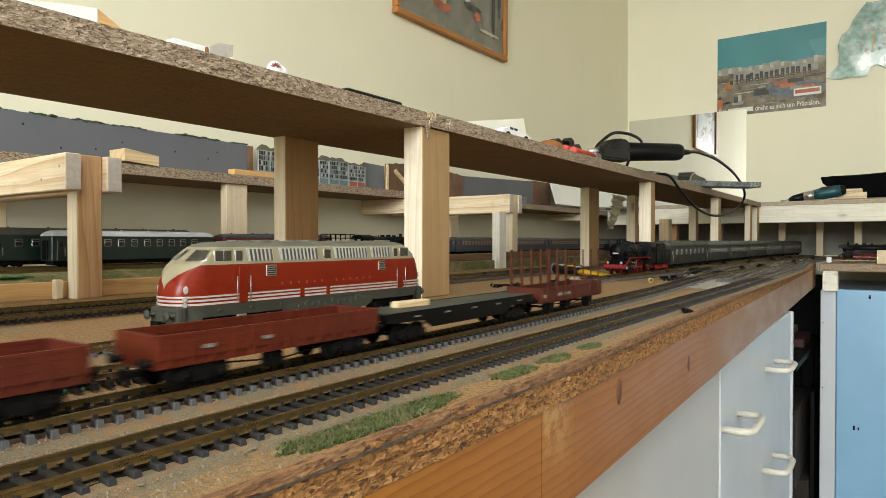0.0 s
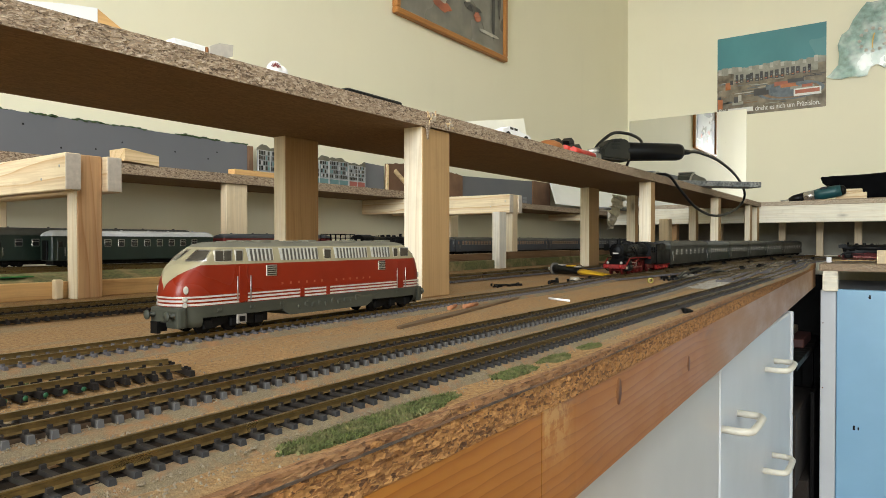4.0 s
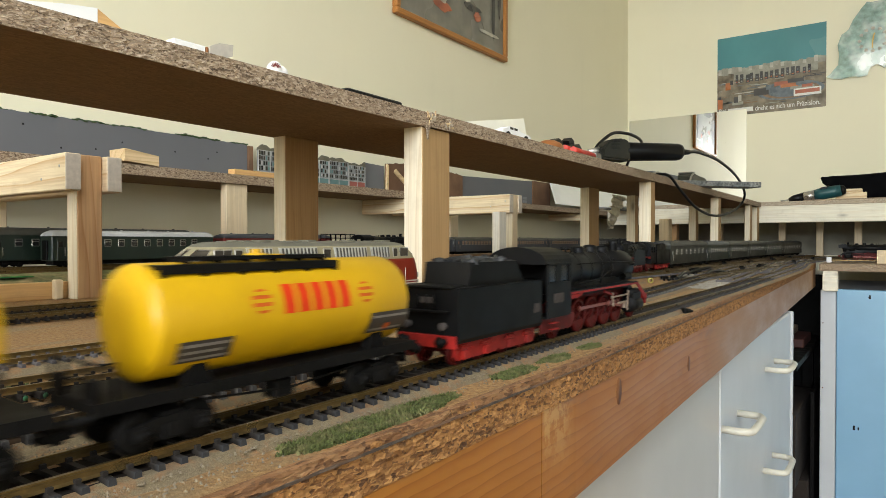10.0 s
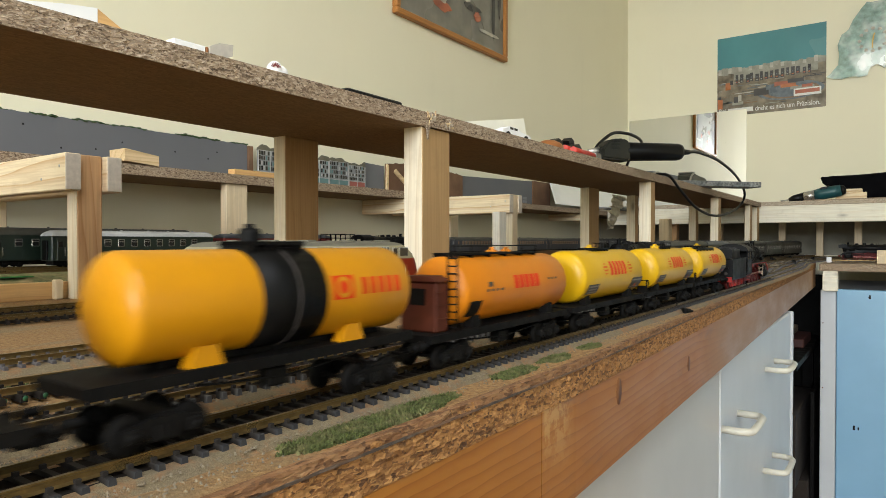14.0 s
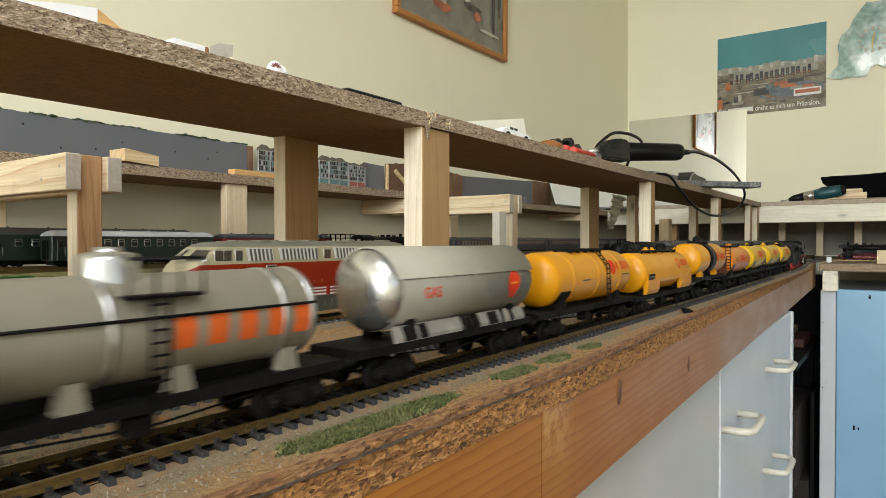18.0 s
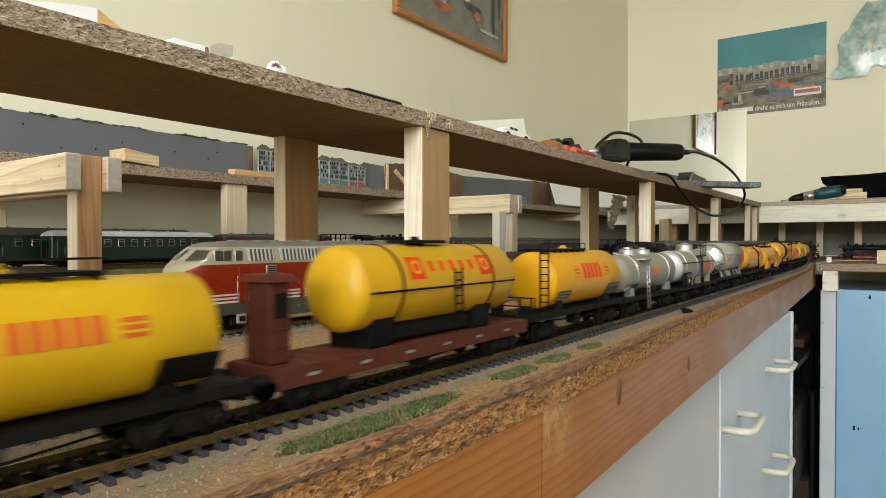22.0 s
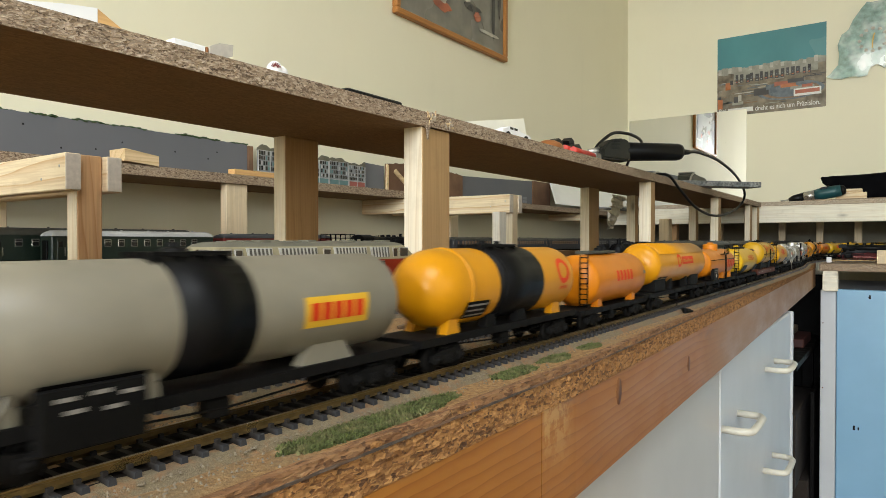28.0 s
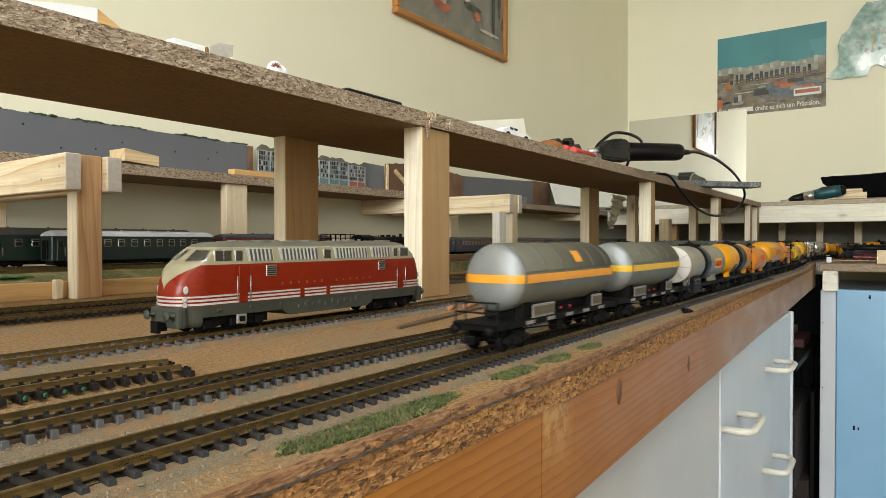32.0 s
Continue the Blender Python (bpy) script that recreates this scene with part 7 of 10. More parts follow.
# ---- diesel locomotive on the siding ----
M['diesel_red'] = paint("red_diesel_paint", (0.195, 0.0165, 0.0045), 0.30, 0, 0.10, 60, 0.02, (0.165, 0.012, 0.005), 0.3, spec=0.22)
M['cream'] = paint("cream_diesel_paint", (0.30, 0.262, 0.160), 0.36, 0, 0.08, 60, 0.02, (0.26, 0.225, 0.14), 0.35, spec=0.3)
M['brown_plate'] = paint("dull_brass", (0.30, 0.075, 0.030), 0.4, 0.2, 0.1, 90, 0.0)
M['skirt_grey'] = paint("grey_skirt_paint", (0.050, 0.052, 0.038), 0.5, 0, 0.14, 90, 0.05, (0.05, 0.048, 0.036), 0.35, spec=0.3)
M['roof_grey'] = paint("grey_roof_paint", (0.16, 0.15, 0.11), 0.6, 0, 0.15, 90, 0.05, spec=0.3)
M['glass_dark'] = paint("smoked_cab_glass", (0.06, 0.052, 0.04), 0.08, 0, 0.2, 60, 0.0, spec=0.4)
LV = [(0.0070, 0.1130, 0.0150), (0.0100, 0.1150, 0.0160), (0.0168, 0.1168, 0.0167), (0.0225, 0.1172, 0.0169), (0.0300, 0.1160, 0.0169), (0.0360, 0.1135, 0.0169), (0.0402, 0.1100, 0.0168),
      (0.0450, 0.1030, 0.0164), (0.0490, 0.0975, 0.0158), (0.0505, 0.0955, 0.0150), (0.0520, 0.0935, 0.0130), (0.0532, 0.0900, 0.0085), (0.0537, 0.0860, 0.0)]


def level(z):
    for a, b in zip(LV, LV[1:]):
        if a[0] <= z <= b[0]:
            f = (z - a[0]) / (b[0] - a[0])
            return a[1] + (b[1] - a[1]) * f, a[2] + (b[2] - a[2]) * f
    return LV[-1][1:]


def hull(z, ang, end, out=0.0):
    """Point on the nose: ang -90 (camera side) to 90, end -1 or 1."""
    hl, w = level(z)
    hl -= 0.0044
    d = max(0.006, hl - 0.0935)
    ca, sa = math.cos(radians(ang)), math.sin(radians(ang))
    return Vector((0.009 + end * ((hl - d) + (d + out) * abs(ca) ** 0.85), (w + out) * (abs(sa) ** 0.8) * (1 if sa > 0 else -1), z))


def hull_band(bm, zs, out=0.0, cap=False):
    rings = []
    for z in zs:
        ring = [bm.verts.new(hull(z, a, 1, out)) for a in range(-90, 91, 10)] + [bm.verts.new(hull(z, a, -1, out)) for a in range(90, -91, -10)]
        rings.append(ring)
    for a, b in zip(rings, rings[1:]):
        for i in range(len(a)):
            j = (i + 1) % len(a)
            f = bm.faces.new([a[i], a[j], b[j], b[i]])
            f.smooth = True
    if cap:
        bm.faces.new(rings[-1])


V3 = thing("diesel_locomotive", "red and cream diesel locomotive with grey skirt parked on a siding", "diesel locomotive", pose(0.3135, 0.342, RT))
b = bmesh.new()
hull_band(b, [0.0100, 0.0130, 0.0168])
part("skirt", b, M['skirt_grey'], V3, "dull grey skirt with small hatches")
b = bmesh.new()
hull_band(b, [0.0168, 0.0200, 0.0225, 0.0260, 0.0300, 0.0335, 0.0360, 0.0385, 0.0402])
body = part("body", b, M['diesel_red'], V3, "glossy red body")
b = bmesh.new()
hull_band(b, [0.0402, 0.0425, 0.0450, 0.0470, 0.0490, 0.0505])
upper = part("upper_body", b, M['cream'], V3, "cream window band")
b = bmesh.new()
hull_band(b, [0.0505, 0.0520, 0.0532, 0.0536], 0.0, True)
roof = part("roof", b, M['roof_grey'], V3)
b = bmesh.new()
for k in range(12):
    x = -0.066 + k * 0.0135
    rbox(b, x, x + 0.0085, -0.0050, 0.0050, 0.0530, 0.0540 + 0.0004 * (k % 3), 0.0004)
for k in range(4):
    lathe(b, [(0.0, 0.0035), (0.0012, 0.0032), (0.0014, 0)], 14, Matrix.Translation((-0.055 + k * 0.034, 0.003, 0.0534)) @ Matrix.Rotation(radians(-90), 4, 'Y'))
part("roof_hatch", b, M['roof_grey'], roof)
for z0, z1 in ((0.0172, 0.0184), (0.0194, 0.0206), (0.0216, 0.0226)):
    b = bmesh.new()
    hull_band(b, [z0, z1], 0.00012)
    part("stripe", b, M['white_print'], body)
for end in (-1, 1):
    # cream chevron on the nose
    b = bmesh.new()
    prev = None
    for i in range(9):
        z = 0.0260 + (0.0403 - 0.0260) * i / 8
        wdt = 66 * (i / 8) ** 2.1
        cur = [b.verts.new(hull(z, a * wdt / 6, end, 0.00022)) for a in range(-6, 7)]
        if prev:
            for p in range(12):
                f = b.faces.new([prev[p], prev[p + 1], cur[p + 1], cur[p]])
                f.smooth = True
        prev = cur
    bmesh.ops.remove_doubles(b, verts=b.verts[:], dist=1e-6)
    part("chevron", b, M['cream'], body)
    for a0, a1 in ((-52, -6), (6, 52)):
        for o, mt, nm, g in ((0.00018, M['steel'], "window_frame", 0.0), (0.00032, M['glass_dark'], "windscreen", 1.0)):
            b = bmesh.new()
            prev = None
            for i in range(7):
                z = 0.0424 + g * 0.0006 + (0.0490 - 0.0424 - g * 0.0012) * i / 6
                k_ = (0.0490 - z) / 0.0066
                lo_, hi_ = sorted((math.copysign(6 + 5 * k_, a0), math.copysign(54 + 24 * k_, a0)))
                cur = [b.verts.new(hull(z, lo_ + g * 2.2 + (hi_ - lo_ - g * 4.4) * p / 8, end, o)) for p in range(9)]
                if prev:
                    for p in range(8):
                        f = b.faces.new([prev[p], prev[p + 1], cur[p + 1], cur[p]])
                        f.smooth = True
                prev = cur
            part(nm, b, mt, upper)
    for a in (-47, 47):
        p = hull(0.0262, a, end, 0.0)
        ob = bmesh.new()
        lathe(ob, [(0, 0.0019), (0.0008, 0.0019), (0.0009, 0.0015), (0.0006, 0)], 14, Matrix.Diagonal((1, 0.75, 1.25, 1)))
        part("marker_lamp", ob, M['lamp_lens'], body, at=Matrix.Translation(p) @ Matrix.Rotation(math.atan2(p.y * 2.2, end * 0.02), 4, 'Z'))
        p = hull(0.0195, a * 0.98, end, 0.0)
        for dz in (0.0016, -0.0018):
            ob = bmesh.new()
            lathe(ob, [(0, 0.0015), (0.0009, 0.0015), (0.0010, 0.0010), (0.0006, 0)], 14)
            part("headlamp", ob, M['lamp_lens'], body, at=Matrix.Translation(p + Vector((0, 0, dz))) @ Matrix.Rotation(math.atan2(p.y * 2.2, end * 0.02), 4, 'Z'))
    b = bmesh.new()
    rbox(b, 0.009 + end * 0.1095 - 0.003, 0.009 + end * 0.1095 + 0.003, -0.0140, 0.0140, 0.0045, 0.0165, 0.0018, 2)
    bb = part("buffer_beam", b, M['skirt_grey'], V3)
    b = bmesh.new()
    rings = [[b.verts.new(hull(max(z, 0.0100), a, end, o) + Vector((0, 0, min(0.0, z - 0.0100)))) for a in range(-78, 79, 12)] for z, o in ((0.0102, 0.0002), (0.0080, 0.0), (0.0058, -0.0010), (0.0044, -0.0028))]
    for p_, q_ in zip(rings, rings[1:]):
        for k_ in range(len(p_) - 1):
            b.faces.new([p_[k_], p_[k_ + 1], q_[k_ + 1], q_[k_]]).smooth = True
    part("apron", b, M['skirt_grey'], V3, "rounded grey apron under the nose")
    for y in (-0.0098, 0.0098):
        b = bmesh.new()
        lathe(b, [(-0.002, 0.0016), (0.0022, 0.0016), (0.0022, 0.0010), (0.0046, 0.0010), (0.0046, 0.0029), (0.0054, 0.0026), (0.0056, 0)], 14)
        part("buffer", b, M['skirt_grey'], bb, at=pose(0.009 + end * 0.1120, y, 0.0120, 0, 0, 0 if end > 0 else 180))
    b = bmesh.new()
    box(b, 0, 0.006, -0.0024, 0.0024, -0.003, 0.0016)
    box(b, 0.0045, 0.0065, -0.0034, 0.0034, -0.0040, 0.0028)
    part("coupling", b, M['under'], V3, at=pose(0.009 + end * 0.1120, 0, 0.0062, 0, 0, 0 if end > 0 else 180))
YS = -0.0169


def side_panel(name, x0, x1, z0, z1, mat, parent, out=0.0003, r=0.0004, y=YS):
    b = bmesh.new()
    rbox(b, x0, x1, y - out, y + 0.0015, z0, z1, r)
    return part(name, b, mat, parent)


YU = -0.01655
M['pale_louvre'] = paint("pale_louvre_paint", (0.46, 0.45, 0.40), 0.4, 0, 0.1, 200, 0.02)
for x0, x1 in ((-0.0822, -0.0690), (-0.0678, -0.0612), (0.0800, 0.0866), (0.0884, 0.1000)):
    side_panel("window_frame", x0, x1, 0.0414, 0.0490, M['steel'], upper, 0.0001, 0.0006, YU)
    side_panel("cab_window", x0 + 0.0008, x1 - 0.0008, 0.0421, 0.0484, M['glass_dark'], upper, 0.0003, 0.0004, YU)
side_panel("window_frame", -0.0758, -0.0752, 0.0428, 0.0487, M['steel'], upper, 0.0004, 0.0002, YU)
side_panel("window_frame", 0.0052, 0.0132, 0.0414, 0.0490, M['steel'], upper, 0.0001, 0.0006, YU)
side_panel("side_window", 0.0060, 0.0124, 0.0421, 0.0484, M['glass_dark'], upper, 0.0003, 0.0004, YU)
M['grille_grey'] = paint("grey_grille_mesh", (0.085, 0.08, 0.07), 0.6, 0, 0.2, 200, 0.05)
for x0, x1 in ((-0.0577, -0.0379), (-0.0324, 0.0008), (0.0168, 0.0509), (0.0553, 0.0770)):
    lean_ = -0.0014
    b = bmesh.new()
    prism(b, [(x0, 0.0414), (x1, 0.0414), (x1 + lean_, 0.0497), (x0 + lean_, 0.0497)], YU - 0.0001, YU + 0.0010, 'y')
    g = part("grille_frame", b, M['pale_louvre'], upper)
    b = bmesh.new()
    prism(b, [(x0 + 0.0006, 0.0419), (x1 - 0.0006, 0.0419), (x1 - 0.0006 + lean_, 0.0492), (x0 + 0.0006 + lean_, 0.0492)], YU - 0.0002, YU + 0.0010, 'y')
    part("grille_back", b, M['grille_grey'], g)
    n = max(5, round((x1 - x0) / 0.0034))
    wv = (x1 - x0 - 0.0012) / n
    for k in range(n):
        xa = x0 + 0.0006 + wv * k
        b = bmesh.new()
        prism(b, [(xa, 0.0419), (xa + wv * 0.36, 0.0419), (xa + wv * 0.36 + lean_, 0.0492), (xa + lean_, 0.0492)], YU - 0.0006, YU - 0.0001, 'y')
        part("louvre", b, M['pale_louvre'], g)
    for j in range(5):
        z = 0.0427 + j * 0.0013
        f = (z - 0.0419) / 0.0073 * lean_
        b = bmesh.new()
        box(b, x0 + 0.0007 + f, x1 - 0.0007 + f, YU - 0.0004, YU - 0.0001, z, z + 0.00045)
        part("mesh_bar", b, M['roof_grey'], g)
for x0, x1 in ((-0.0447, -0.0356), (0.0620, 0.0709)):
    fr = side_panel("vent_frame", x0, x1, 0.0318, 0.0392, M['steel'], body, 0.0004, 0.0006)
    b = bmesh.new()
    for j in range(5):
        z = 0.0326 + j * 0.0013
        box(b, x0 + 0.0010, x1 - 0.0010, YS - 0.0008, YS - 0.0003, z, z + 0.0008)
    part("louvre", b, M['glass_dark'], fr)
for x0, x1 in ((-0.0664, -0.0568), (0.0842, 0.0947)):
    side_panel("cab_door", x0 + 0.0014, x1 - 0.0014, 0.0170, 0.0392, M['diesel_red'], body, 0.00022, 0.0005)
    for x in (x0, x1):
        b = bmesh.new()
        pipe(b, [(x, YS - 0.0008, 0.0180), (x, YS - 0.0008, 0.0330)], 0.00035, 5)
        part("grab_rail", b, M['steel'], body)
for x0, x1 in ((-0.0163, -0.0125), (0.0076, 0.0112)):
    side_panel("step_recess", x0, x1, 0.0170, 0.0228, M['diesel_red'], body, 0.0005, 0.0003)
b = bmesh.new()
for k in range(13):
    if k != 6:
        x = -0.0321 + k * 0.0070
        box(b, x, x + 0.0013, YS - 0.0003, YS, 0.0262, 0.0277)
part("brand_mark", b, M['brown_plate'], body, "row of small brass characters")
b = bmesh.new()
prism(b, [(-0.030, 0.0168), (-0.030, 0.0090), (-0.024, 0.0060), (0.050, 0.0060), (0.056, 0.0090), (0.056, 0.0168)], -0.0164, 0.0164, 'y')
tk = part("fuel_tank", b, M['skirt_grey'], V3)
for k in range(10):
    x = -0.018 + k * 0.0062
    b = bmesh.new()
    rbox(b, x, x + 0.0022, -0.0169, -0.0160, 0.0095 + 0.0012 * (k % 2), 0.0122 + 0.0012 * (k % 2), 0.0003)
    part("hatch", b, M['skirt_grey'], tk)
for k in range(8):
    x = -0.080 + k * 0.0235
    side_panel("hatch", x, x + 0.0034, 0.0128, 0.0150, M['skirt_grey'], V3, 0.0002, 0.0003, -0.0165)
stp = side_panel("step", -0.0655, -0.0585, 0.0042, 0.0100, M['grey_print'], V3, 0.0002, 0.0004, -0.0160)
side_panel("step_opening", -0.0644, -0.0596, 0.0052, 0.0088, M['under'], stp, 0.0004, 0.0004, -0.0160)
for x in (-0.066, 0.083):
    b = bmesh.new()
    for s in (-1, 1):
        prism(b, [(-0.026, 0.0040), (-0.026, 0.0092), (0.026, 0.0092), (0.026, 0.0040), (0.014, 0.0030), (0.004, 0.0055), (-0.004, 0.0055), (-0.014, 0.0030)], s * 0.0110, s * 0.0125, 'y')
        for a in (-0.0185, 0, 0.0185):
            rbox(b, a - 0.0030, a + 0.0030, s * 0.0130 - 0.0014, s * 0.0130 + 0.0014, 0.0030, 0.0085, 0.0006)
    bg = part("bogie", b, M['under'], V3, at=pose(x, 0, 0))
    for a in (-0.0185, 0, 0.0185):
        ws = new("wheelset", WHEEL_DARK)
        ws.parent = bg
        ws.matrix_basis = pose(a, 0, 0.0053)


# ---- coaches ----
M['coach_green'] = paint("dark_green_coach_paint", (0.012, 0.024, 0.018), 0.35, 0, 0.15, 60, 0.02)
M['coach_olive'] = paint("olive_coach_paint", (0.015, 0.017, 0.012), 0.4, 0, 0.15, 60, 0.03)
M['coach_roof'] = paint("silver_coach_roof", (0.60, 0.61, 0.62), 0.38, 0.2, 0.1, 60, 0.02)
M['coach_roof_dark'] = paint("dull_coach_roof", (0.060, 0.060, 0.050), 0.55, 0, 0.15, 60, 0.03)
M['coach_blue'] = paint("blue_grey_coach_paint", (0.055, 0.062, 0.075), 0.4, 0, 0.15, 60, 0.02)
M['rail_red'] = paint("railcar_red", (0.16, 0.02, 0.015), 0.35, 0, 0.15, 60, 0.02)
M['pane_light'] = paint("pale_coach_window", (0.30, 0.30, 0.29), 0.2, 0, 0.3, 40, 0.0)
M['pane_warm'] = paint("curtained_coach_window", (0.34, 0.20, 0.12), 0.3, 0, 0.4, 30, 0.0)


def coach(label, m, length, mat, roof_mat, pane, n, h0=0.0385, h1=0.0455, wide=0.0165, rounded=0.006, group="coaches", rise=1.0):
    th = thing("coach", label, "railway coach", m, group)
    hl = length / 2
    b = bmesh.new()
    rbox(b, -hl, hl, -wide, wide, 0.0085, h0, 0.0012)
    body = part("body", b, mat, th)
    b = bmesh.new()
    k = 9
    rings = []
    stations = [(-hl, 0.35), (-hl + rounded * 0.3, 0.72), (-hl + rounded, 0.97), (-hl + rounded * 2, 1), (hl - rounded * 2, 1), (hl - rounded, 0.97), (hl - rounded * 0.3, 0.72), (hl, 0.35)]
    for x, f in stations:
        rings.append([b.verts.new((x, (wide + 0.0004) * math.cos(math.pi * i / k), h0 - 0.0004 + (h1 - h0) * f * math.sin(math.pi * i / k) ** 0.7)) for i in range(k + 1)])
    for a, c in zip(rings, rings[1:]):
        for i in range(k):
            f = b.faces.new([a[i], a[i + 1], c[i + 1], c[i]])
            f.smooth = True
    b.faces.new(rings[0])
    b.faces.new(rings[-1][::-1])
    rf = part("roof", b, roof_mat, th)
    for i in range(6):
        b = bmesh.new()
        x = -hl + 0.03 + i * (2 * hl - 0.06) / 5
        lathe(b, [(-0.001, 0.0018), (0.0010, 0.0018), (0.0014, 0.0010), (0.0014, 0)], 8, Matrix.Translation((x, 0.004 * (-1) ** i, h1 - 0.0006)) @ Matrix.Rotation(radians(-90), 4, 'Y'))
        part("roof_vent", b, roof_mat, rf)
    wn_ = bmesh.new()
    rbox(wn_, -0.0050, 0.0050, -0.0002, 0.0006, -0.0010, 0.0096, 0.0005)
    wm = mesh_of("window", wn_, M['steel'])
    pn = bmesh.new()
    rbox(pn, -0.0042, 0.0042, -0.0005, 0.0002, -0.0002, 0.0088, 0.0004)
    pm = mesh_of("pane", pn, pane)
    gb_ = bmesh.new()
    box(gb_, -0.0042, 0.0042, -0.0008, -0.0004, 0.0055, 0.0061)
    gm = mesh_of("glazing_bar", gb_, M['steel'])
    pitch = (length - 0.05) / n
    for i in range(n):
        x = -hl + 0.025 + pitch * (i + 0.5)
        o = new("window", wm)
        o.parent = th
        o.matrix_basis = Matrix.Translation((x, -wide, 0.0265 * rise)) @ Matrix.Diagonal((min(1, pitch / 0.0115), 1, 1, 1))
        q = new("pane", pm)
        q.parent = o
        q = new("glazing_bar", gm)
        q.parent = o
    for x in (-hl + 0.011, hl - 0.011):
        b = bmesh.new()
        rbox(b, x - 0.0042, x + 0.0042, -wide - 0.0004, -wide + 0.001, 0.0100, 0.0365, 0.0005)
        d = part("door", b, mat, th)
        b = bmesh.new()
        rbox(b, x - 0.0028, x + 0.0028, -wide - 0.0007, -wide, 0.0270, 0.0345, 0.0004)
        part("door_window", b, pane, d)
        b = bmesh.new()
        pipe(b, [(x + 0.0052, -wide - 0.0008, 0.0150), (x + 0.0052, -wide - 0.0008, 0.0270)], 0.0004, 5)
        part("grab_rail", b, M['steel'], d)
    for x in (-hl - 0.0022, hl - 0.0002):
        b = bmesh.new()
        rbox(b, x, x + 0.0024, -0.0065, 0.0065, 0.0100, 0.0360, 0.0007)
        part("gangway", b, M['black'], th)
    one("underframe", (-hl + 0.004, hl - 0.004, -0.0105, 0.0105, 0.0030, 0.0088), M['under'], th)
    for i in range(5):
        x = -hl + 0.05 + i * (2 * hl - 0.10) / 5
        one("underfloor_box", (x, x + 0.018, -0.0120, 0.0120, 0.0045, 0.0090), M['under'], th)
    for x in (-hl + 0.030, hl - 0.030):
        bogie(th, x, None)
    return th


ZB = DK + 0.0065
coach("dark green express coach with a silver roof", pose(0.523, 0.925, ZB), 0.245, M['coach_green'], M['coach_roof'], M['pane'], 10, 0.0420, 0.0500, rise=1.06)
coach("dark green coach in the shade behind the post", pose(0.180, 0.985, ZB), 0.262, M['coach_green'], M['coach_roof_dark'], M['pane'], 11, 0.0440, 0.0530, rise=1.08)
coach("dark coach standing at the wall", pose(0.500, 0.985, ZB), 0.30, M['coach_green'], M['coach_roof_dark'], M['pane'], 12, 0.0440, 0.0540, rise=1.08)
coach("grey and red railcar standing in the storage yard", pose(0.790, 0.925, ZB), 0.250, M['rail_red'], M['coach_blue'], M['pane_light'], 11, 0.0405, 0.0480, 0.0165, 0.012)
coach("grey-roofed railcar standing in the storage yard", pose(1.225, 0.925, ZB), 0.24, M['coach_blue'], M['coach_blue'], M['pane_light'], 11, 0.0380, 0.0440, 0.0165, 0.012)
for i, x in enumerate((1.475, 1.735, 1.995, 2.255, 2.515)):
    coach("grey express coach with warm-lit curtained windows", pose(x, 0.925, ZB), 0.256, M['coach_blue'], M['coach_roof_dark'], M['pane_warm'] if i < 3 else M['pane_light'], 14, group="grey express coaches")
for i, (x, y, a, ln) in enumerate(((1.430, 0.381, 0, 0.292), (1.697, 0.381, 0, 0.232), (1.944, 0.381, 0, 0.252), (2.205, 0.378, -1, 0.262), (2.473, 0.369, -3, 0.262), (2.735, 0.346, -7, 0.255))):
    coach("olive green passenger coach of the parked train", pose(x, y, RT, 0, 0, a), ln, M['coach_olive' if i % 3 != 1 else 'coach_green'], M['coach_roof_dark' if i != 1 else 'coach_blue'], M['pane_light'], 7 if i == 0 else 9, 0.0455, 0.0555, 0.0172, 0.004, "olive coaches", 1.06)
# electric rail vehicle with a roof frame and a dark steam engine standing under the shelf
wt = thing("overhead_wagon", "black maintenance wagon with an open roof cage", "railway wagon", pose(0.880, 0.860, ZB))
one("body", (-0.045, 0.045, -0.0150, 0.0150, 0.009, 0.0360), M['black'], wt, r=0.001)
b = bmesh.new()
for x in (-0.032, -0.019, -0.006, 0.007, 0.020, 0.032):
    for y in (-0.012, 0.012):
        pipe(b, [(x, y, 0.035), (x, y, 0.0475)], 0.0009, 5)
for y in (-0.012, 0.012):
    for z in (0.0405, 0.0475):
        pipe(b, [(-0.032, y, z), (0.032, y, z)], 0.0008, 5)
part("roof_cage", b, M['black'], wt)
bogie(wt, -0.030, None)
bogie(wt, 0.030, None)
steam_loco("black steam locomotive standing in the storage yard", pose(1.010, 0.860, ZB))
tender("black tender standing in the storage yard", pose(1.136, 0.860, ZB))


# ---- cupboards under the tables ----
M['white_lacquer'] = paint("white_cupboard_lacquer", (0.56, 0.58, 0.60), 0.4, 0, 0.05, 12, 0.02, (0.50, 0.50, 0.49), 0.3)
M['white_warm'] = paint("warm_white_lacquer", (0.50, 0.48, 0.445), 0.4, 0, 0.05, 12, 0.02, (0.50, 0.48, 0.44), 0.3)
M['cream_plastic'] = paint("yellowed_plastic", (0.62, 0.59, 0.49), 0.4, 0, 0.1, 60, 0.02)
M['blue_door'] = paint("light_blue_door_foil", (0.235, 0.43, 0.60), 0.38, 0, 0.05, 9, 0.02, (0.19, 0.37, 0.53), 0.45)
M['rust'] = paint("rusty_specks", (0.16, 0.07, 0.03), 0.7, 0, 0.3, 90, 0.05)


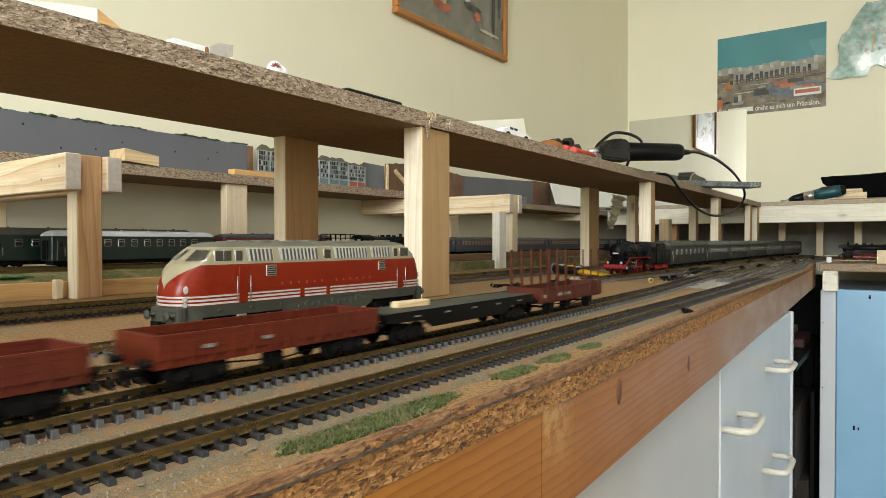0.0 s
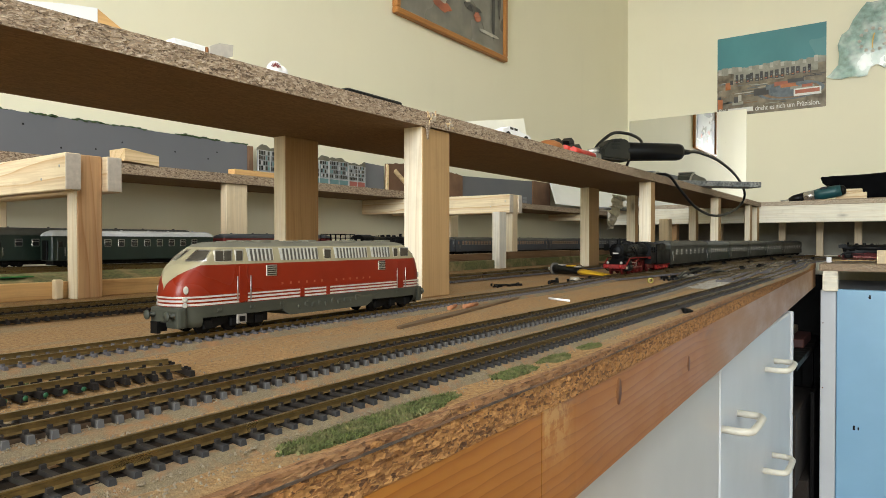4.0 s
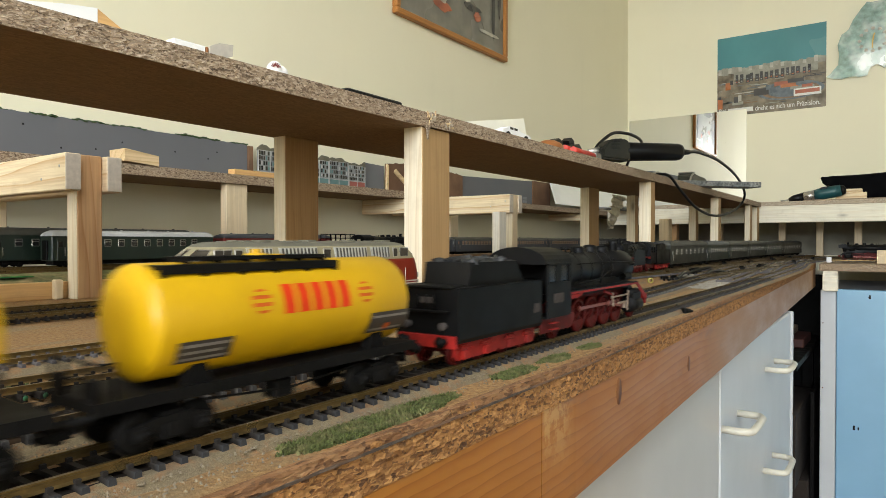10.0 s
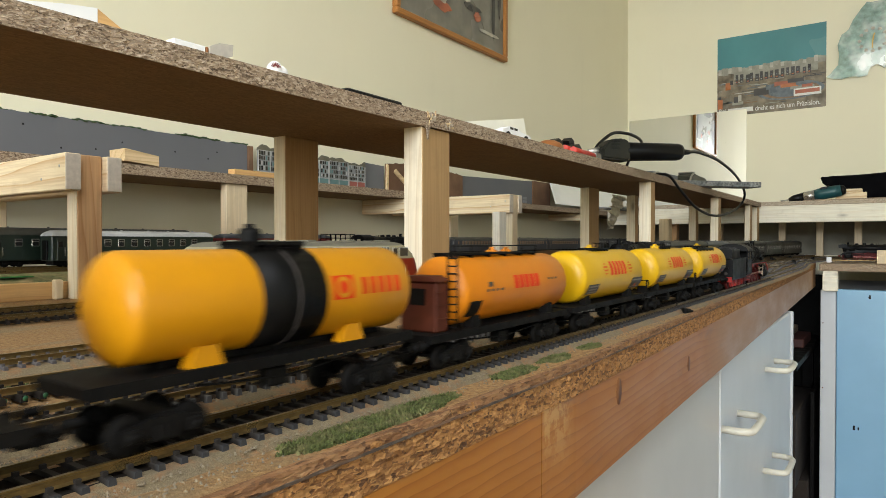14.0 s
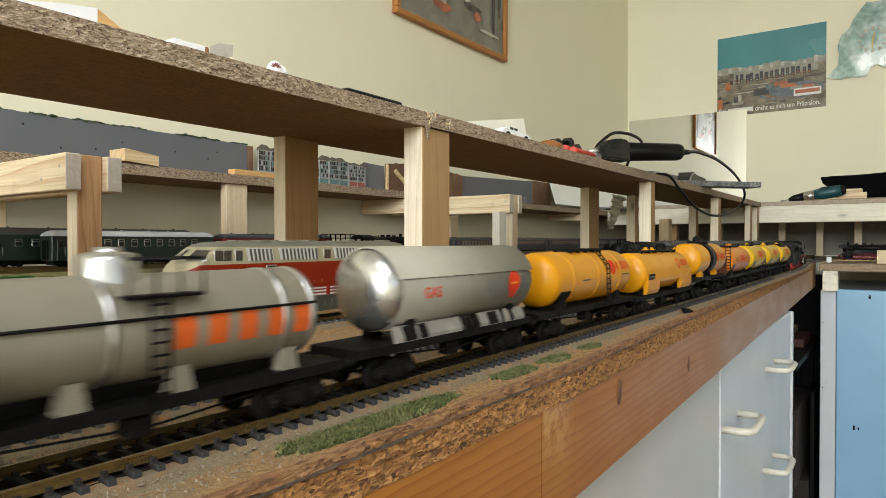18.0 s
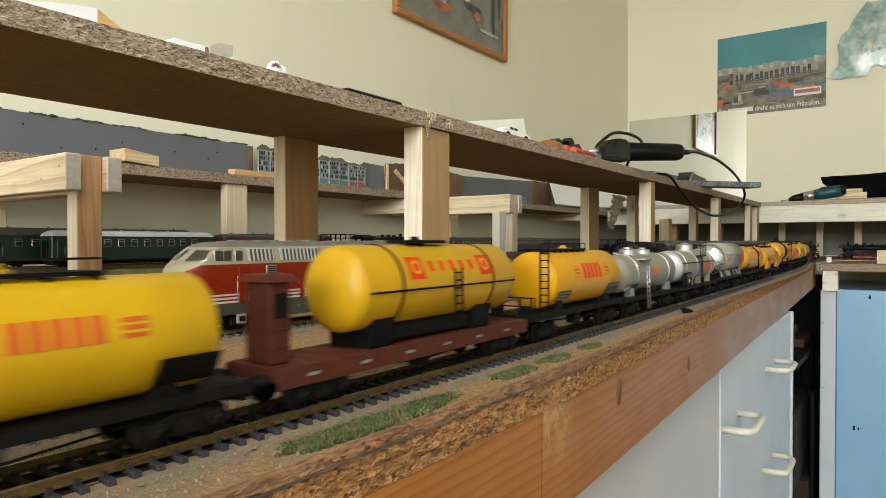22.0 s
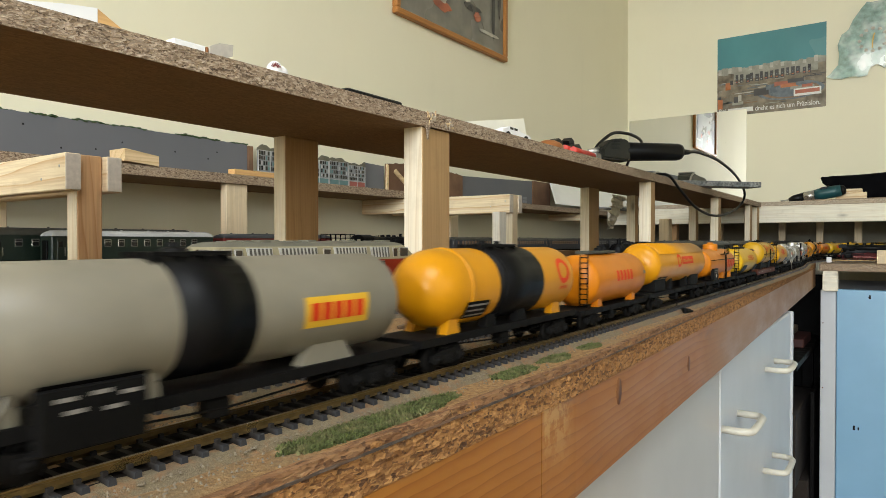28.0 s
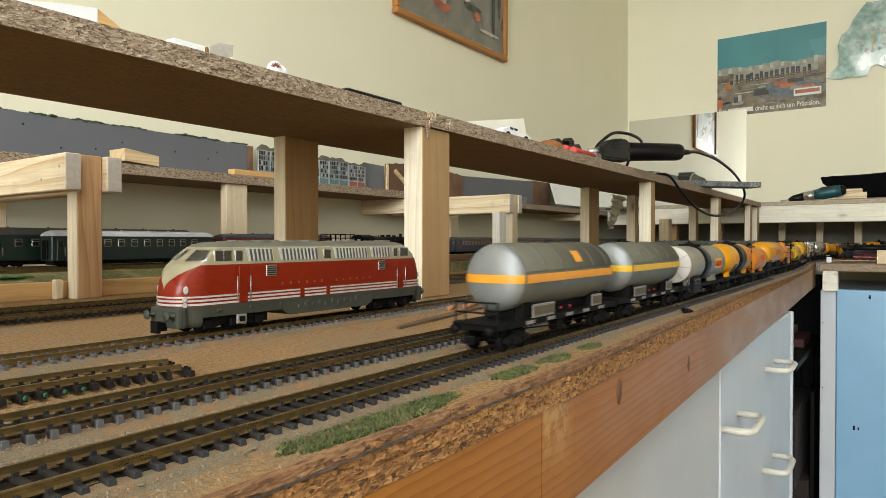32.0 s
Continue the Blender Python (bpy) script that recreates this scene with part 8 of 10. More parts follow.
def cupboard(x0, x1, ztop, label, handles, mat='white_lacquer'):
    c = thing("cupboard", label, "cupboard", group="cupboards under the table")
    one("body", (x0 + 0.001, x1 - 0.001, 0.185, 0.62, 0.06, ztop), M['white_lacquer'], c, r=0.002)
    one("plinth", (x0 + 0.01, x1 - 0.01, 0.20, 0.60, 0.0, 0.06), M['under'], c, r=0.002)
    d = one("door", (x0 + 0.001, x1 - 0.001, 0.165, 0.1848, 0.075, ztop - 0.001), M[mat], c, r=0.0025)
    for hx, hz in handles:
        b = bmesh.new()
        pipe(b, [(hx, 0.166, hz), (hx, 0.146, hz), (hx + 0.003, 0.138, hz), (hx + 0.010, 0.1345, hz), (hx + 0.040, 0.1335, hz), (hx + 0.074, 0.1345, hz), (hx + 0.082, 0.138, hz), (hx + 0.085, 0.146, hz), (hx + 0.085, 0.166, hz)], 0.0044, 10)
        part("handle", b, M['cream_plastic'], d, "yellowed plastic bow handle")
    return c


cupboard(-0.10, 0.774, 0.866, "plain white lacquered cupboard under the table", [], 'white_warm')
uc = cupboard(0.777, 1.350, 0.880, "white cupboard with three yellowed bow handles", [(0.787, 0.796), (1.074, 0.8180), (1.060, 0.6700)])
one("edge_strip", (1.352, 1.366, 0.162, 0.62, 0.06, 0.880), M['white_lacquer'], uc, "bright white edge strip", r=0.002)
b = bmesh.new()
for z, q in ((0.785, 0.0022), (0.690, 0.0016), (0.826, 0.0012)):
    lathe(b, [(0, q), (-0.0006, q * 0.8), (-0.0006, 0)], 8, Matrix.Translation((1.359, 0.1622, z)) @ Matrix.Rotation(radians(90), 4, 'Z'))
part("screw_hole", b, M['rust'], uc)
cupboard(-1.0, -0.103, 0.866, "plain white cupboard under the table", [])
cupboard(-1.9, -1.003, 0.866, "plain white cupboard under the table", [])
setting("apron_strip", (-1.9, 0.776, 0.168, 0.180, 0.8675, 0.8830), M['cream_plastic'], "cream strip between plank and cupboard", "trim", 0.001)
for x in (-3.2, -4.2, 1.9):
    for y in (0.25, 1.0):
        post(x, x + 0.06, y, y + 0.06, 0.0, TOP - 0.0145, 'pine_z', "wooden leg under the railway table")

bc = thing("blue_cupboard", "white cupboard with a light blue door under the far table", "cupboard")
one("body", (2.040, 2.60, -0.95, 0.1745, 0.05, 0.878), M['white_lacquer'], bc, r=0.002)
one("side_stile", (2.020, 2.0396, 0.1395, 0.1760, 0.05, 0.8785), M['white_lacquer'], bc, r=0.0015)
bd = one("door", (2.016, 2.0392, -0.46, 0.1385, 0.06, 0.8825), M['blue_door'], bc, "light blue door", r=0.002)
one("door", (2.016, 2.0392, -0.94, -0.463, 0.06, 0.8825), M['blue_door'], bc, r=0.002)
one("plinth", (2.05, 2.58, -0.93, 0.15, 0.0, 0.05), M['under'], bc, r=0.002)
b = bmesh.new()
for y, z, q in ((0.062, 0.870, 0.010), (0.066, 0.866, 0.004), (0.095, 0.525, 0.012), (0.086, 0.522, 0.008)):
    box(b, 2.0154, 2.0162, y, y + q * 0.4, z - q, z)
part("scuff", b, M['under'], bd)
b = bmesh.new()
for z in (0.79, 0.615):
    lathe(b, [(0, 0.0018), (-0.0008, 0.0014), (-0.0008, 0)], 8, Matrix.Translation((2.0200, 0.170, z)))
part("hinge_hole", b, M['rust'], bc)
for y in (-1.3, -1.85):
    post(2.02, 2.08, y, y + 0.06, 0.0, TOP - 0.019, 'pine_z', "wooden leg under the far table")

# boxes stored in the gap below the tables, their colours darkened by its shade
M['card'] = paint("shade_dark_cardboard", (0.022, 0.014, 0.009), 0.8, 0, 0.15, 30, 0.05)
M['red_box'] = paint("shade_dark_red_box", (0.05, 0.010, 0.007), 0.6, 0, 0.15, 30, 0.03)
sh_ = thing("low_rack", "dark low rack under the table", "rack")
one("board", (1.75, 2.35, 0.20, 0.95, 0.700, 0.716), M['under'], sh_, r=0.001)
# back and side boards added only to blacken the gap
one("shade_board", (2.352, 2.364, 0.20, 0.95, 0.0, 0.905), M['under'], sh_, r=0.001)
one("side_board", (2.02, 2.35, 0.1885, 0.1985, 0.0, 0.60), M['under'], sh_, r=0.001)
for x in (1.77, 2.31):
    for y in (0.22, 0.91):
        one("leg", (x, x + 0.03, y, y + 0.03, 0.0, 0.700), M['under'], sh_, r=0.001)
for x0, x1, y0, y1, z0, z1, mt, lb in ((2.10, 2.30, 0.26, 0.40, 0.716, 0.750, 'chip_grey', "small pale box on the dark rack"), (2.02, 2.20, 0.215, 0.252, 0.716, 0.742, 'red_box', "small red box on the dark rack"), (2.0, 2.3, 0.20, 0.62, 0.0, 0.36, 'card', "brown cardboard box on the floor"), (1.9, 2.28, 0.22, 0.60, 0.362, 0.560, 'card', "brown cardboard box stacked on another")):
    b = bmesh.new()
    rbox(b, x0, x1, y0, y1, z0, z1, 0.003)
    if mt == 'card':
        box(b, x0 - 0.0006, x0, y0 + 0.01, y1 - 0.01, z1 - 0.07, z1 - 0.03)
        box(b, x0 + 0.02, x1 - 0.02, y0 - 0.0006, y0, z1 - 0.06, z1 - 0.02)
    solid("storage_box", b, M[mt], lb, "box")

# unseen dark block added so that the gap reads black
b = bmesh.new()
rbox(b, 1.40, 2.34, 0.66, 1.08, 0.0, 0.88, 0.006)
solid("shade_block", b, M['card'], "dark block added to blacken the space under the table", "crate")

# ---- trestles carrying the shelf beams ----
def trestle(x, w, y0, y1, z0, z1, t, post_y, label):
    th = thing("trestle", label, "trestle")
    b = bmesh.new()
    rbox(b, x, x + w, post_y, post_y + 0.021, TOP, z1 + 0.0005, 0.0012)
    part("post", b, M['pine_red'] if x < 1 else M['pine_z'], th, "reddish pine upright" if x < 1 else "")
    # paler sheet on the upright, its lit side put into the colour
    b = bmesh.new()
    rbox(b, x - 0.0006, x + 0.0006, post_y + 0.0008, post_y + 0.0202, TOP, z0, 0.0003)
    part("sapwood_face", b, M['lit_pine'], th, "pale side, window light put into its colour")
    for xa in (x - t, x + w):
        b = bmesh.new()
        rbox(b, xa + 0.0003, xa + t - 0.0003, y0, y1, z0, z1, 0.0012)
        bmr = part("crossbeam", b, M['pine_y'], th, "pale pine crossbeam with grey sawn end")
        b = bmesh.new()
        rbox(b, xa + 0.0008, xa + t - 0.0008, y0 - 0.0006, y0 + 0.001, z0 + 0.0008, z1 - 0.0008, 0.0004)
        part("end_grain", b, M['end_grain'], bmr)
        for k in range(2):
            b = bmesh.new()
            lathe(b, [(0, 0.0016), (-0.0004, 0.0014), (-0.0004, 0)], 10, Matrix.Translation((xa + 0.0003, y0 + 0.012 + 0.04 * k, (z0 + z1) / 2 + 0.006 - 0.012 * k)))
            part("screw", b, M['steel'], bmr)
    return th


M['end_grain'] = paint("grey_end_grain", (0.60, 0.53, 0.44), 0.8, 0, 0.15, 200, 0.2)
trestle(0.3335, 0.0262, 0.690, 1.10, 1.0625, 1.1005, 0.0165, 0.700, "pine trestle with a reddish post and two crossbeams")
trestle(1.345, 0.025, 0.745, 1.10, 1.0765, 1.1200, 0.018, 0.747, "pine trestle with two crossbeams")
trestle(-0.60, 0.0262, 0.690, 1.10, 1.0625, 1.1005, 0.0165, 0.700, "pine trestle with two crossbeams")
post(1.241, 1.271, 0.722, 0.741, TOP, 1.0755, 'white_post', "pale pine post before the raised track bed")
post(0.3174, 0.3258, 0.713, 0.7215, TOP, TOP + 0.0205, 'pine_z', "short offcut of pale wood by the post")
for x0, x1, y0 in ((0.727, 0.773, 0.985), (0.365, 0.378, 0.985), (1.435, 1.471, 0.985), (-0.4, -0.36, 0.985), (-1.6, -1.56, 0.985)):
    post(x0, x1, y0, y0 + 0.018, DK, SH - 0.017, 'pine_z', "pine post under the wall shelf")
for x, z0, z1 in ((1.232, 1.078, 1.1135), (2.30, 1.088, 1.1135)):
    b = bmesh.new()
    rbox(b, x, x + 0.020, 0.975, 1.12, z0, z1, 0.0012)
    solid("shelf_bearer", b, M['pine_y'], "short pine bearer under the wall shelf", "bearer")
for y in (0.385, 0.255, 0.13, 0.62, 0.80):
    post(2.88, 2.905, y - 0.012, y + 0.012, TOP, SH + 0.0035, 'pine_z', "pine post under the far shelf")
post(2.228, 2.268, 0.640, 0.672, TOP, 1.086, 'pine_z', "short pine post behind the parked train")
post(2.62, 2.65, 0.72, 0.745, TOP, 1.09, 'pine_red', "reddish post behind the parked train")

# ---- backdrop boards and cut-out houses on the wall shelf ----
M['back_grey'] = paint("grey_blue_backdrop", (0.155, 0.160, 0.172), 0.75, 0, 0.08, 7, 0.04, (0.11, 0.115, 0.13), 0.35)
M['moss'] = paint("moss_flock", (0.05, 0.085, 0.03), 0.95, 0, 0.5, 220, 0.5, (0.03, 0.04, 0.02), 0.5)
M['brown_board'] = paint("torn_brown_board", (0.22, 0.12, 0.065), 0.8, 0, 0.3, 25, 0.1, (0.10, 0.05, 0.03), 0.6)
M['house_wall'] = paint("printed_plaster", (0.27, 0.285, 0.29), 0.7, 0, 0.12, 60, 0.05)
M['house_teal'] = paint("printed_teal_shopfront", (0.13, 0.24, 0.24), 0.6, 0, 0.15, 60, 0.03)
M['house_red'] = paint("printed_red_shopfront", (0.36, 0.10, 0.075), 0.6, 0, 0.15, 60, 0.03)
ZS = SH - 0.0005


def ragged_board(name, x0, x1, z1a, z1b, mat, label, y=1.100, rough=0.0012, seed=1, t=0.005):
    b = bmesh.new()
    n = max(4, int((x1 - x0) / 0.008))
    tops = [(x0 + (x1 - x0) * i / n, z1a + (z1b - z1a) * i / n + rough * (noise.noise(Vector((i * 0.9, seed, 0))) + 0.7 * noise.noise(Vector((i * 0.23, seed, 3))))) for i in range(n + 1)]
    prism(b, [(x0, ZS)] + tops + [(x1, ZS)], y, y + t, 'y')
    return solid(name, b, mat, label, "backdrop board"), tops


bd_, tops = ragged_board("backdrop_board", -0.9, 0.862, 1.2085, 1.2085, M['back_grey'], "grey-blue painted backdrop board with a ragged top", rough=0.0022, seed=2)
b = bmesh.new()
for i in range(len(tops) - 1):
    if noise.noise(Vector((i * 0.13, 5, 1))) > -0.12:
        x, z = tops[i]
        for k in range(3):
            q = random.uniform(0.0012, 0.0030)
            box(b, -q * 1.6, q * 1.6, -q, q, -q * 0.5, q * 0.5, Matrix.Translation((x + random.uniform(0, 0.008), 1.1025 + random.uniform(-0.002, 0.002), z + 0.0004)) @ Euler((0, random.uniform(-0.3, 0.3), random.uniform(0, 3))).to_matrix().to_4x4())
ms = part("moss_flock", b, M['moss'], bd_)
ms["kind"] = "stuff"
b = bmesh.new()
for x, z in ((0.445, 1.19), (0.60, 1.181), (0.70, 1.176), (0.77, 1.17), (0.555, 1.164), (0.50, 1.16), (0.79, 1.185)):
    lathe(b, [(0, 0.0015), (-0.0006, 0.0011), (-0.0006, 0)], 7, Matrix.Translation((x, 1.0998, z)) @ Matrix.Rotation(radians(90), 4, 'Z'))
part("hole_mark", b, M['under'], bd_)
b = bmesh.new()
rbox(b, 0.8625, 0.873, 1.094, 1.1045, ZS, 1.206, 0.0005)
solid("wood_strip", b, M['brown_board'], "brown strip at the end of the backdrop board", "wood strip")
b = bmesh.new()
rbox(b, 0.745, 0.868, 0.986, 1.005, ZS, ZS + 0.011, 0.0008)
solid("wood_block", b, M['riser'], "orange wooden offcut on the wall shelf", "wood block")
b = bmesh.new()
prism(b, [(0.536, 1.1345), (0.592, 1.1305), (0.592, 1.1465), (0.536, 1.1536)], 0.9788 - 0.004, 1.02, 'y')
solid("wood_block", b, M['pine_x'], "pale sawn wedge of wood on the wall shelf", "wood block")


M['house_trim'] = paint("pale_house_trim", (0.48, 0.48, 0.47), 0.7, 0, 0.2, 60, 0.03)


def cutout_house(x0, x1, z1, front, seed, lean=0.0):
    rnd = random.Random(seed)
    th = thing("cutout_house", "flat printed half-timbered house front leaning on the wall shelf", "model house", group="cut-out houses")
    y = 1.085
    zr, zs = z1 - 0.010, ZS + 0.026
    one("facade", (x0, x1, y, y + 0.003, ZS, zr), M['house_wall'], th, r=0.0003)
    one("shopfront", (x0 + 0.0005, x1 - 0.0005, y - 0.0008, y, ZS, zs - 0.002), front, th, r=0.0002)
    b = bmesh.new()
    pts = [(x0 - 0.001, zr - 0.001)] + [(x0 + (x1 - x0) * i / 6, z1 + rnd.uniform(-0.007, 0.004)) for i in range(7)] + [(x1 + 0.001, zr - 0.001)]
    prism(b, pts, y - 0.001, y + 0.004, 'y')
    part("roof", b, M['roof_grey'], th)
    b = bmesh.new()
    for i in range(3):
        x = x0 + (x1 - x0 - 0.0012) * i / 2
        box(b, x, x + 0.0012, y - 0.0016, y, ZS, zr)
    for z in (zs - 0.002, zr - 0.0008):
        box(b, x0, x1, y - 0.0016, y, z, z + 0.0012)
    part("timber", b, M['house_trim'], th)
    for r_ in range(4):
        for i in range(10):
            z = zs + 0.0015 + r_ * (zr - zs) / 4
            x = x0 + 0.0020 + (x1 - x0 - 0.0035) * i / 10
            if rnd.random() < 0.08:
                continue
            one("house_window", (x, x + rnd.uniform(0.0030, 0.0044), y - 0.0012, y - 0.0002, z + rnd.uniform(0, 0.0008), z + (zr - zs) / 4 - rnd.uniform(0.0016, 0.0030)), M[rnd.choice(('pane', 'pane', 'glass_dark', 'glass_dark', 'house_teal', 'house_trim'))], th, r=0.0002)


cutout_house(0.878, 0.940, 1.209, M['house_teal'], 1)
cutout_house(1.020, 1.080, 1.205, M['house_teal'], 2)
cutout_house(1.082, 1.145, 1.207, M['house_teal'], 3)
cutout_house(1.147, 1.205, 1.203, M['house_red'], 4)
ragged_board("backdrop_board", 1.212, 1.285, 1.206, 1.204, M['back_grey'], "grey-blue piece of backdrop board", 1.092, 0.001, 4)
ragged_board("board_offcut", 1.287, 1.372, 1.210, 1.219, M['brown_board'], "torn brown board with pale broken edges", 1.085, 0.003, 5)
b = bmesh.new()
prism(b, [(1.284, ZS), (1.290, ZS), (1.292, 1.205), (1.286, 1.209)], 1.080, 1.086, 'y')
prism(b, [(1.315, 1.19), (1.321, 1.198), (1.372, 1.165), (1.366, 1.157)], 1.079, 1.0845, 'y')
solid("pale_splinter", b, M['pine_x'], "pale wood splinters leaning on the torn board", "wood splinter")
ragged_board("board_offcut", 1.560, 1.642, 1.214, 1.208, M['brown_board'], "torn brown board beside the backdrop", 1.084, 0.002, 6)
gb, _ = ragged_board("backdrop_board", 1.646, 2.105, 1.208, 1.226, M['back_grey'], "grey-blue backdrop board with a drawn window row", 1.090, 0.0008, 7)
b = bmesh.new()
for k in range(4):
    for j in range(2):
        box(b, 1.935 + k * 0.034, 1.935 + k * 0.034 + 0.026, 1.0892, 1.0899, 1.146 + j * 0.012, 1.155 + j * 0.012)
part("drawn_window", b, M['house_wall'], gb)
ragged_board("board_offcut", 2.110, 2.250, 1.228, 1.229, M['brown_board'], "plain brown board beside the backdrop", 1.088, 0.0008, 8)
b = bmesh.new()
for v in prism(b, [(2.115, 1.142), (2.285, 1.262), (3.19, 1.262), (3.19, 1.142)], 1.112, 1.116, 'y'):
    v.co.y -= (1.262 - v.co.z) * 0.95
solid("leaning_board", b, M['white_board'], "plain white board leaning on the wall", "board")
b = bmesh.new()
rbox(b, 2.30, 2.62, 0.83, 0.93, SH - 0.0004, SH + 0.006, 0.001)
solid("thin_board", b, M['house_wall'], "thin grey board lying on the wall shelf", "board")
M['tape'] = paint("crumpled_masking_tape", (0.86, 0.82, 0.70), 0.7, 0, 0.2, 120, 0.3)
b = bmesh.new()
prev = None
for i in range(18):
    f = i / 17
    x, z = 1.672 - 0.070 * f + 0.004 * math.sin(i * 1.9), 1.1305 - 0.088 * f
    half = 0.054 - 0.034 * f
    cur = [b.verts.new((x - half, 0.606 + 0.004 * math.sin(i * 2.3), z + 0.003 * math.sin(i))), b.verts.new((x, 0.603 + 0.004 * math.sin(i * 1.3 + 1), z)), b.verts.new((x + half, 0.608 + 0.004 * math.sin(i * 1.7 + 2), z - 0.003 * math.sin(i * 1.4)))]
    if prev:
        for k in range(2):
            b.faces.new([prev[k], prev[k + 1], cur[k + 1], cur[k]])
    prev = cur
bmesh.ops.solidify(b, geom=b.faces[:], thickness=0.0012)
solid("tape_strip", b, M['tape'], "crumpled strip of masking tape hanging from the shelf", "tape")

# ---- pictures on the walls ----
M['frame_wood'] = wood("orange_frame_wood", (0.50, 0.22, 0.06), (0.38, 0.15, 0.04), 0, 2.0, 0.4, False)
pic = thing("wall_picture", "harbour print in an orange wooden frame hanging on the wall", "picture")
px0, px1, pz0, pz1 = 1.352, 1.950, 1.622, 2.06
for x0, x1, z0, z1 in ((px0, px1, pz0, pz0 + 0.017), (px0, px1, pz1 - 0.017, pz1), (px0, px0 + 0.017, pz0 + 0.0172, pz1 - 0.0172), (px1 - 0.017, px1, pz0 + 0.0172, pz1 - 0.0172)):
    one("frame_bar", (x0, x1, 1.102, 1.120, z0, z1), M['frame_wood'], pic, r=0.002)
M['print_grey'] = paint("grey_print_ground", (0.20, 0.19, 0.16), 0.25, 0, 0.35, 14, 0.0, (0.30, 0.29, 0.26), 0.5)
one("print", (px0 + 0.0175, px1 - 0.0175, 1.111, 1.118, pz0 + 0.0175, pz1 - 0.0175), M['print_grey'], pic, r=0.0005)
rnd = random.Random(9)
M['print_dark'] = paint("dark_print_tone", (0.05, 0.048, 0.045), 0.3, 0, 0.3, 30, 0.0)
M['print_red'] = paint("red_print_tone", (0.42, 0.12, 0.06), 0.3, 0, 0.3, 30, 0.0)
M['print_pale'] = paint("pale_print_tone", (0.52, 0.50, 0.44), 0.3, 0, 0.3, 30, 0.0)


def blot(parent, cx, cz, w, h, mat, y=1.1108, seed=0, n=14):
    b = bmesh.new()
    r2 = random.Random(seed)
    pts = []
    for i in range(n):
        a = 2 * math.pi * i / n
        k = 1 + r2.uniform(-0.18, 0.18)
        pts.append((cx + w / 2 * k * math.cos(a), cz + h / 2 * k * math.sin(a)))
    prism(b, pts, y - 0.0004, y, 'y')
    part("print_shape", b, mat, parent)


blot(pic, 1.42, 1.79, 0.13, 0.20, M['print_dark'], 1.1108, 1)
for k, (cx, cz, w_, h_, mt) in enumerate(((1.575, 1.705, 0.085, 0.030, 'print_red'), (1.575, 1.728, 0.045, 0.030, 'print_pale'), (1.555, 1.775, 0.07, 0.030, 'print_red'), (1.735, 1.745, 0.10, 0.024, 'print_dark'), (1.765, 1.725, 0.040, 0.030, 'print_red'), (1.70, 1.765, 0.05, 0.020, 'print_pale'), (1.865, 1.79, 0.020, 0.20, 'print_dark'), (1.905, 1.84, 0.016, 0.16, 'print_dark'), (1.84, 1.69, 0.14, 0.012, 'print_pale'), (1.62, 1.90, 0.25, 0.06, 'print_dark'))):
    blot(pic, cx, cz, w_, h_, M[mt], 1.1103 - 0.0002 * k, 20 + k)

XP = X1 - 0.001
post_ = thing("railway_poster", "poster of a model turntable yard under a teal sky", "poster")
M['poster_sky'] = paint("teal_poster_sky", (0.075, 0.27, 0.30), 0.18, 0, 0.15, 6, 0.0, (0.16, 0.36, 0.38), 0.6)
M['poster_ground'] = paint("brown_poster_ground", (0.26, 0.22, 0.16), 0.2, 0, 0.55, 26, 0.0, (0.10, 0.09, 0.075), 0.6)
M['poster_haze'] = paint("hazy_poster_tone", (0.36, 0.36, 0.30), 0.2, 0, 0.3, 30, 0.0)
PY0, PY1, PZ0, PZ1 = 0.2635, 0.6985, 1.5835, 1.9420


def flat(parent, name, ya, yb, za, zb, mat, k, label=""):
    """Thin print layer on the far wall; ya and yb count from the poster's near edge rightwards."""
    b = bmesh.new()
    box(b, XP - 0.0018 - 0.0003 * k, XP - 0.0003 * k, PY1 - yb, PY1 - ya, za, zb)
    return part(name, b, mat, parent, label)


W_ = PY1 - PY0
flat(post_, "sky_print", 0, W_, PZ0 + 0.62 * 0.34, PZ1, M['poster_sky'], 0)
flat(post_, "ground_print", 0, W_, PZ0, PZ0 + 0.62 * 0.34 - 0.0002, M['poster_ground'], 0)
M['poster_white'] = paint("white_poster_ink", (0.78, 0.77, 0.72), 0.25, 0, 0.08, 60, 0.0)
M['poster_brown'] = paint("warm_poster_ink", (0.24, 0.15, 0.085), 0.25, 0, 0.3, 60, 0.0)
M['poster_blue'] = paint("grey_blue_poster_ink", (0.14, 0.17, 0.19), 0.25, 0, 0.3, 60, 0.0)
M['poster_orange'] = paint("orange_poster_ink", (0.50, 0.16, 0.05), 0.25, 0, 0.2, 60, 0.0)
# hazy roofs of the engine shed under the sky
for k in range(30):
    ya = 0.004 + k * 0.0143
    flat(post_, "roof_print", ya, ya + 0.0140, PZ0 + 0.190 + rnd.uniform(-0.004, 0.004), PZ0 + 0.213 + 0.004 * math.sin(k * 0.5) + rnd.uniform(0, 0.007), M['poster_haze' if k % 3 else 'print_pale'], 1)
flat(post_, "shed_print", 0.070, W_ - 0.030, PZ0 + 0.160, PZ0 + 0.196, M['poster_haze'], 2)
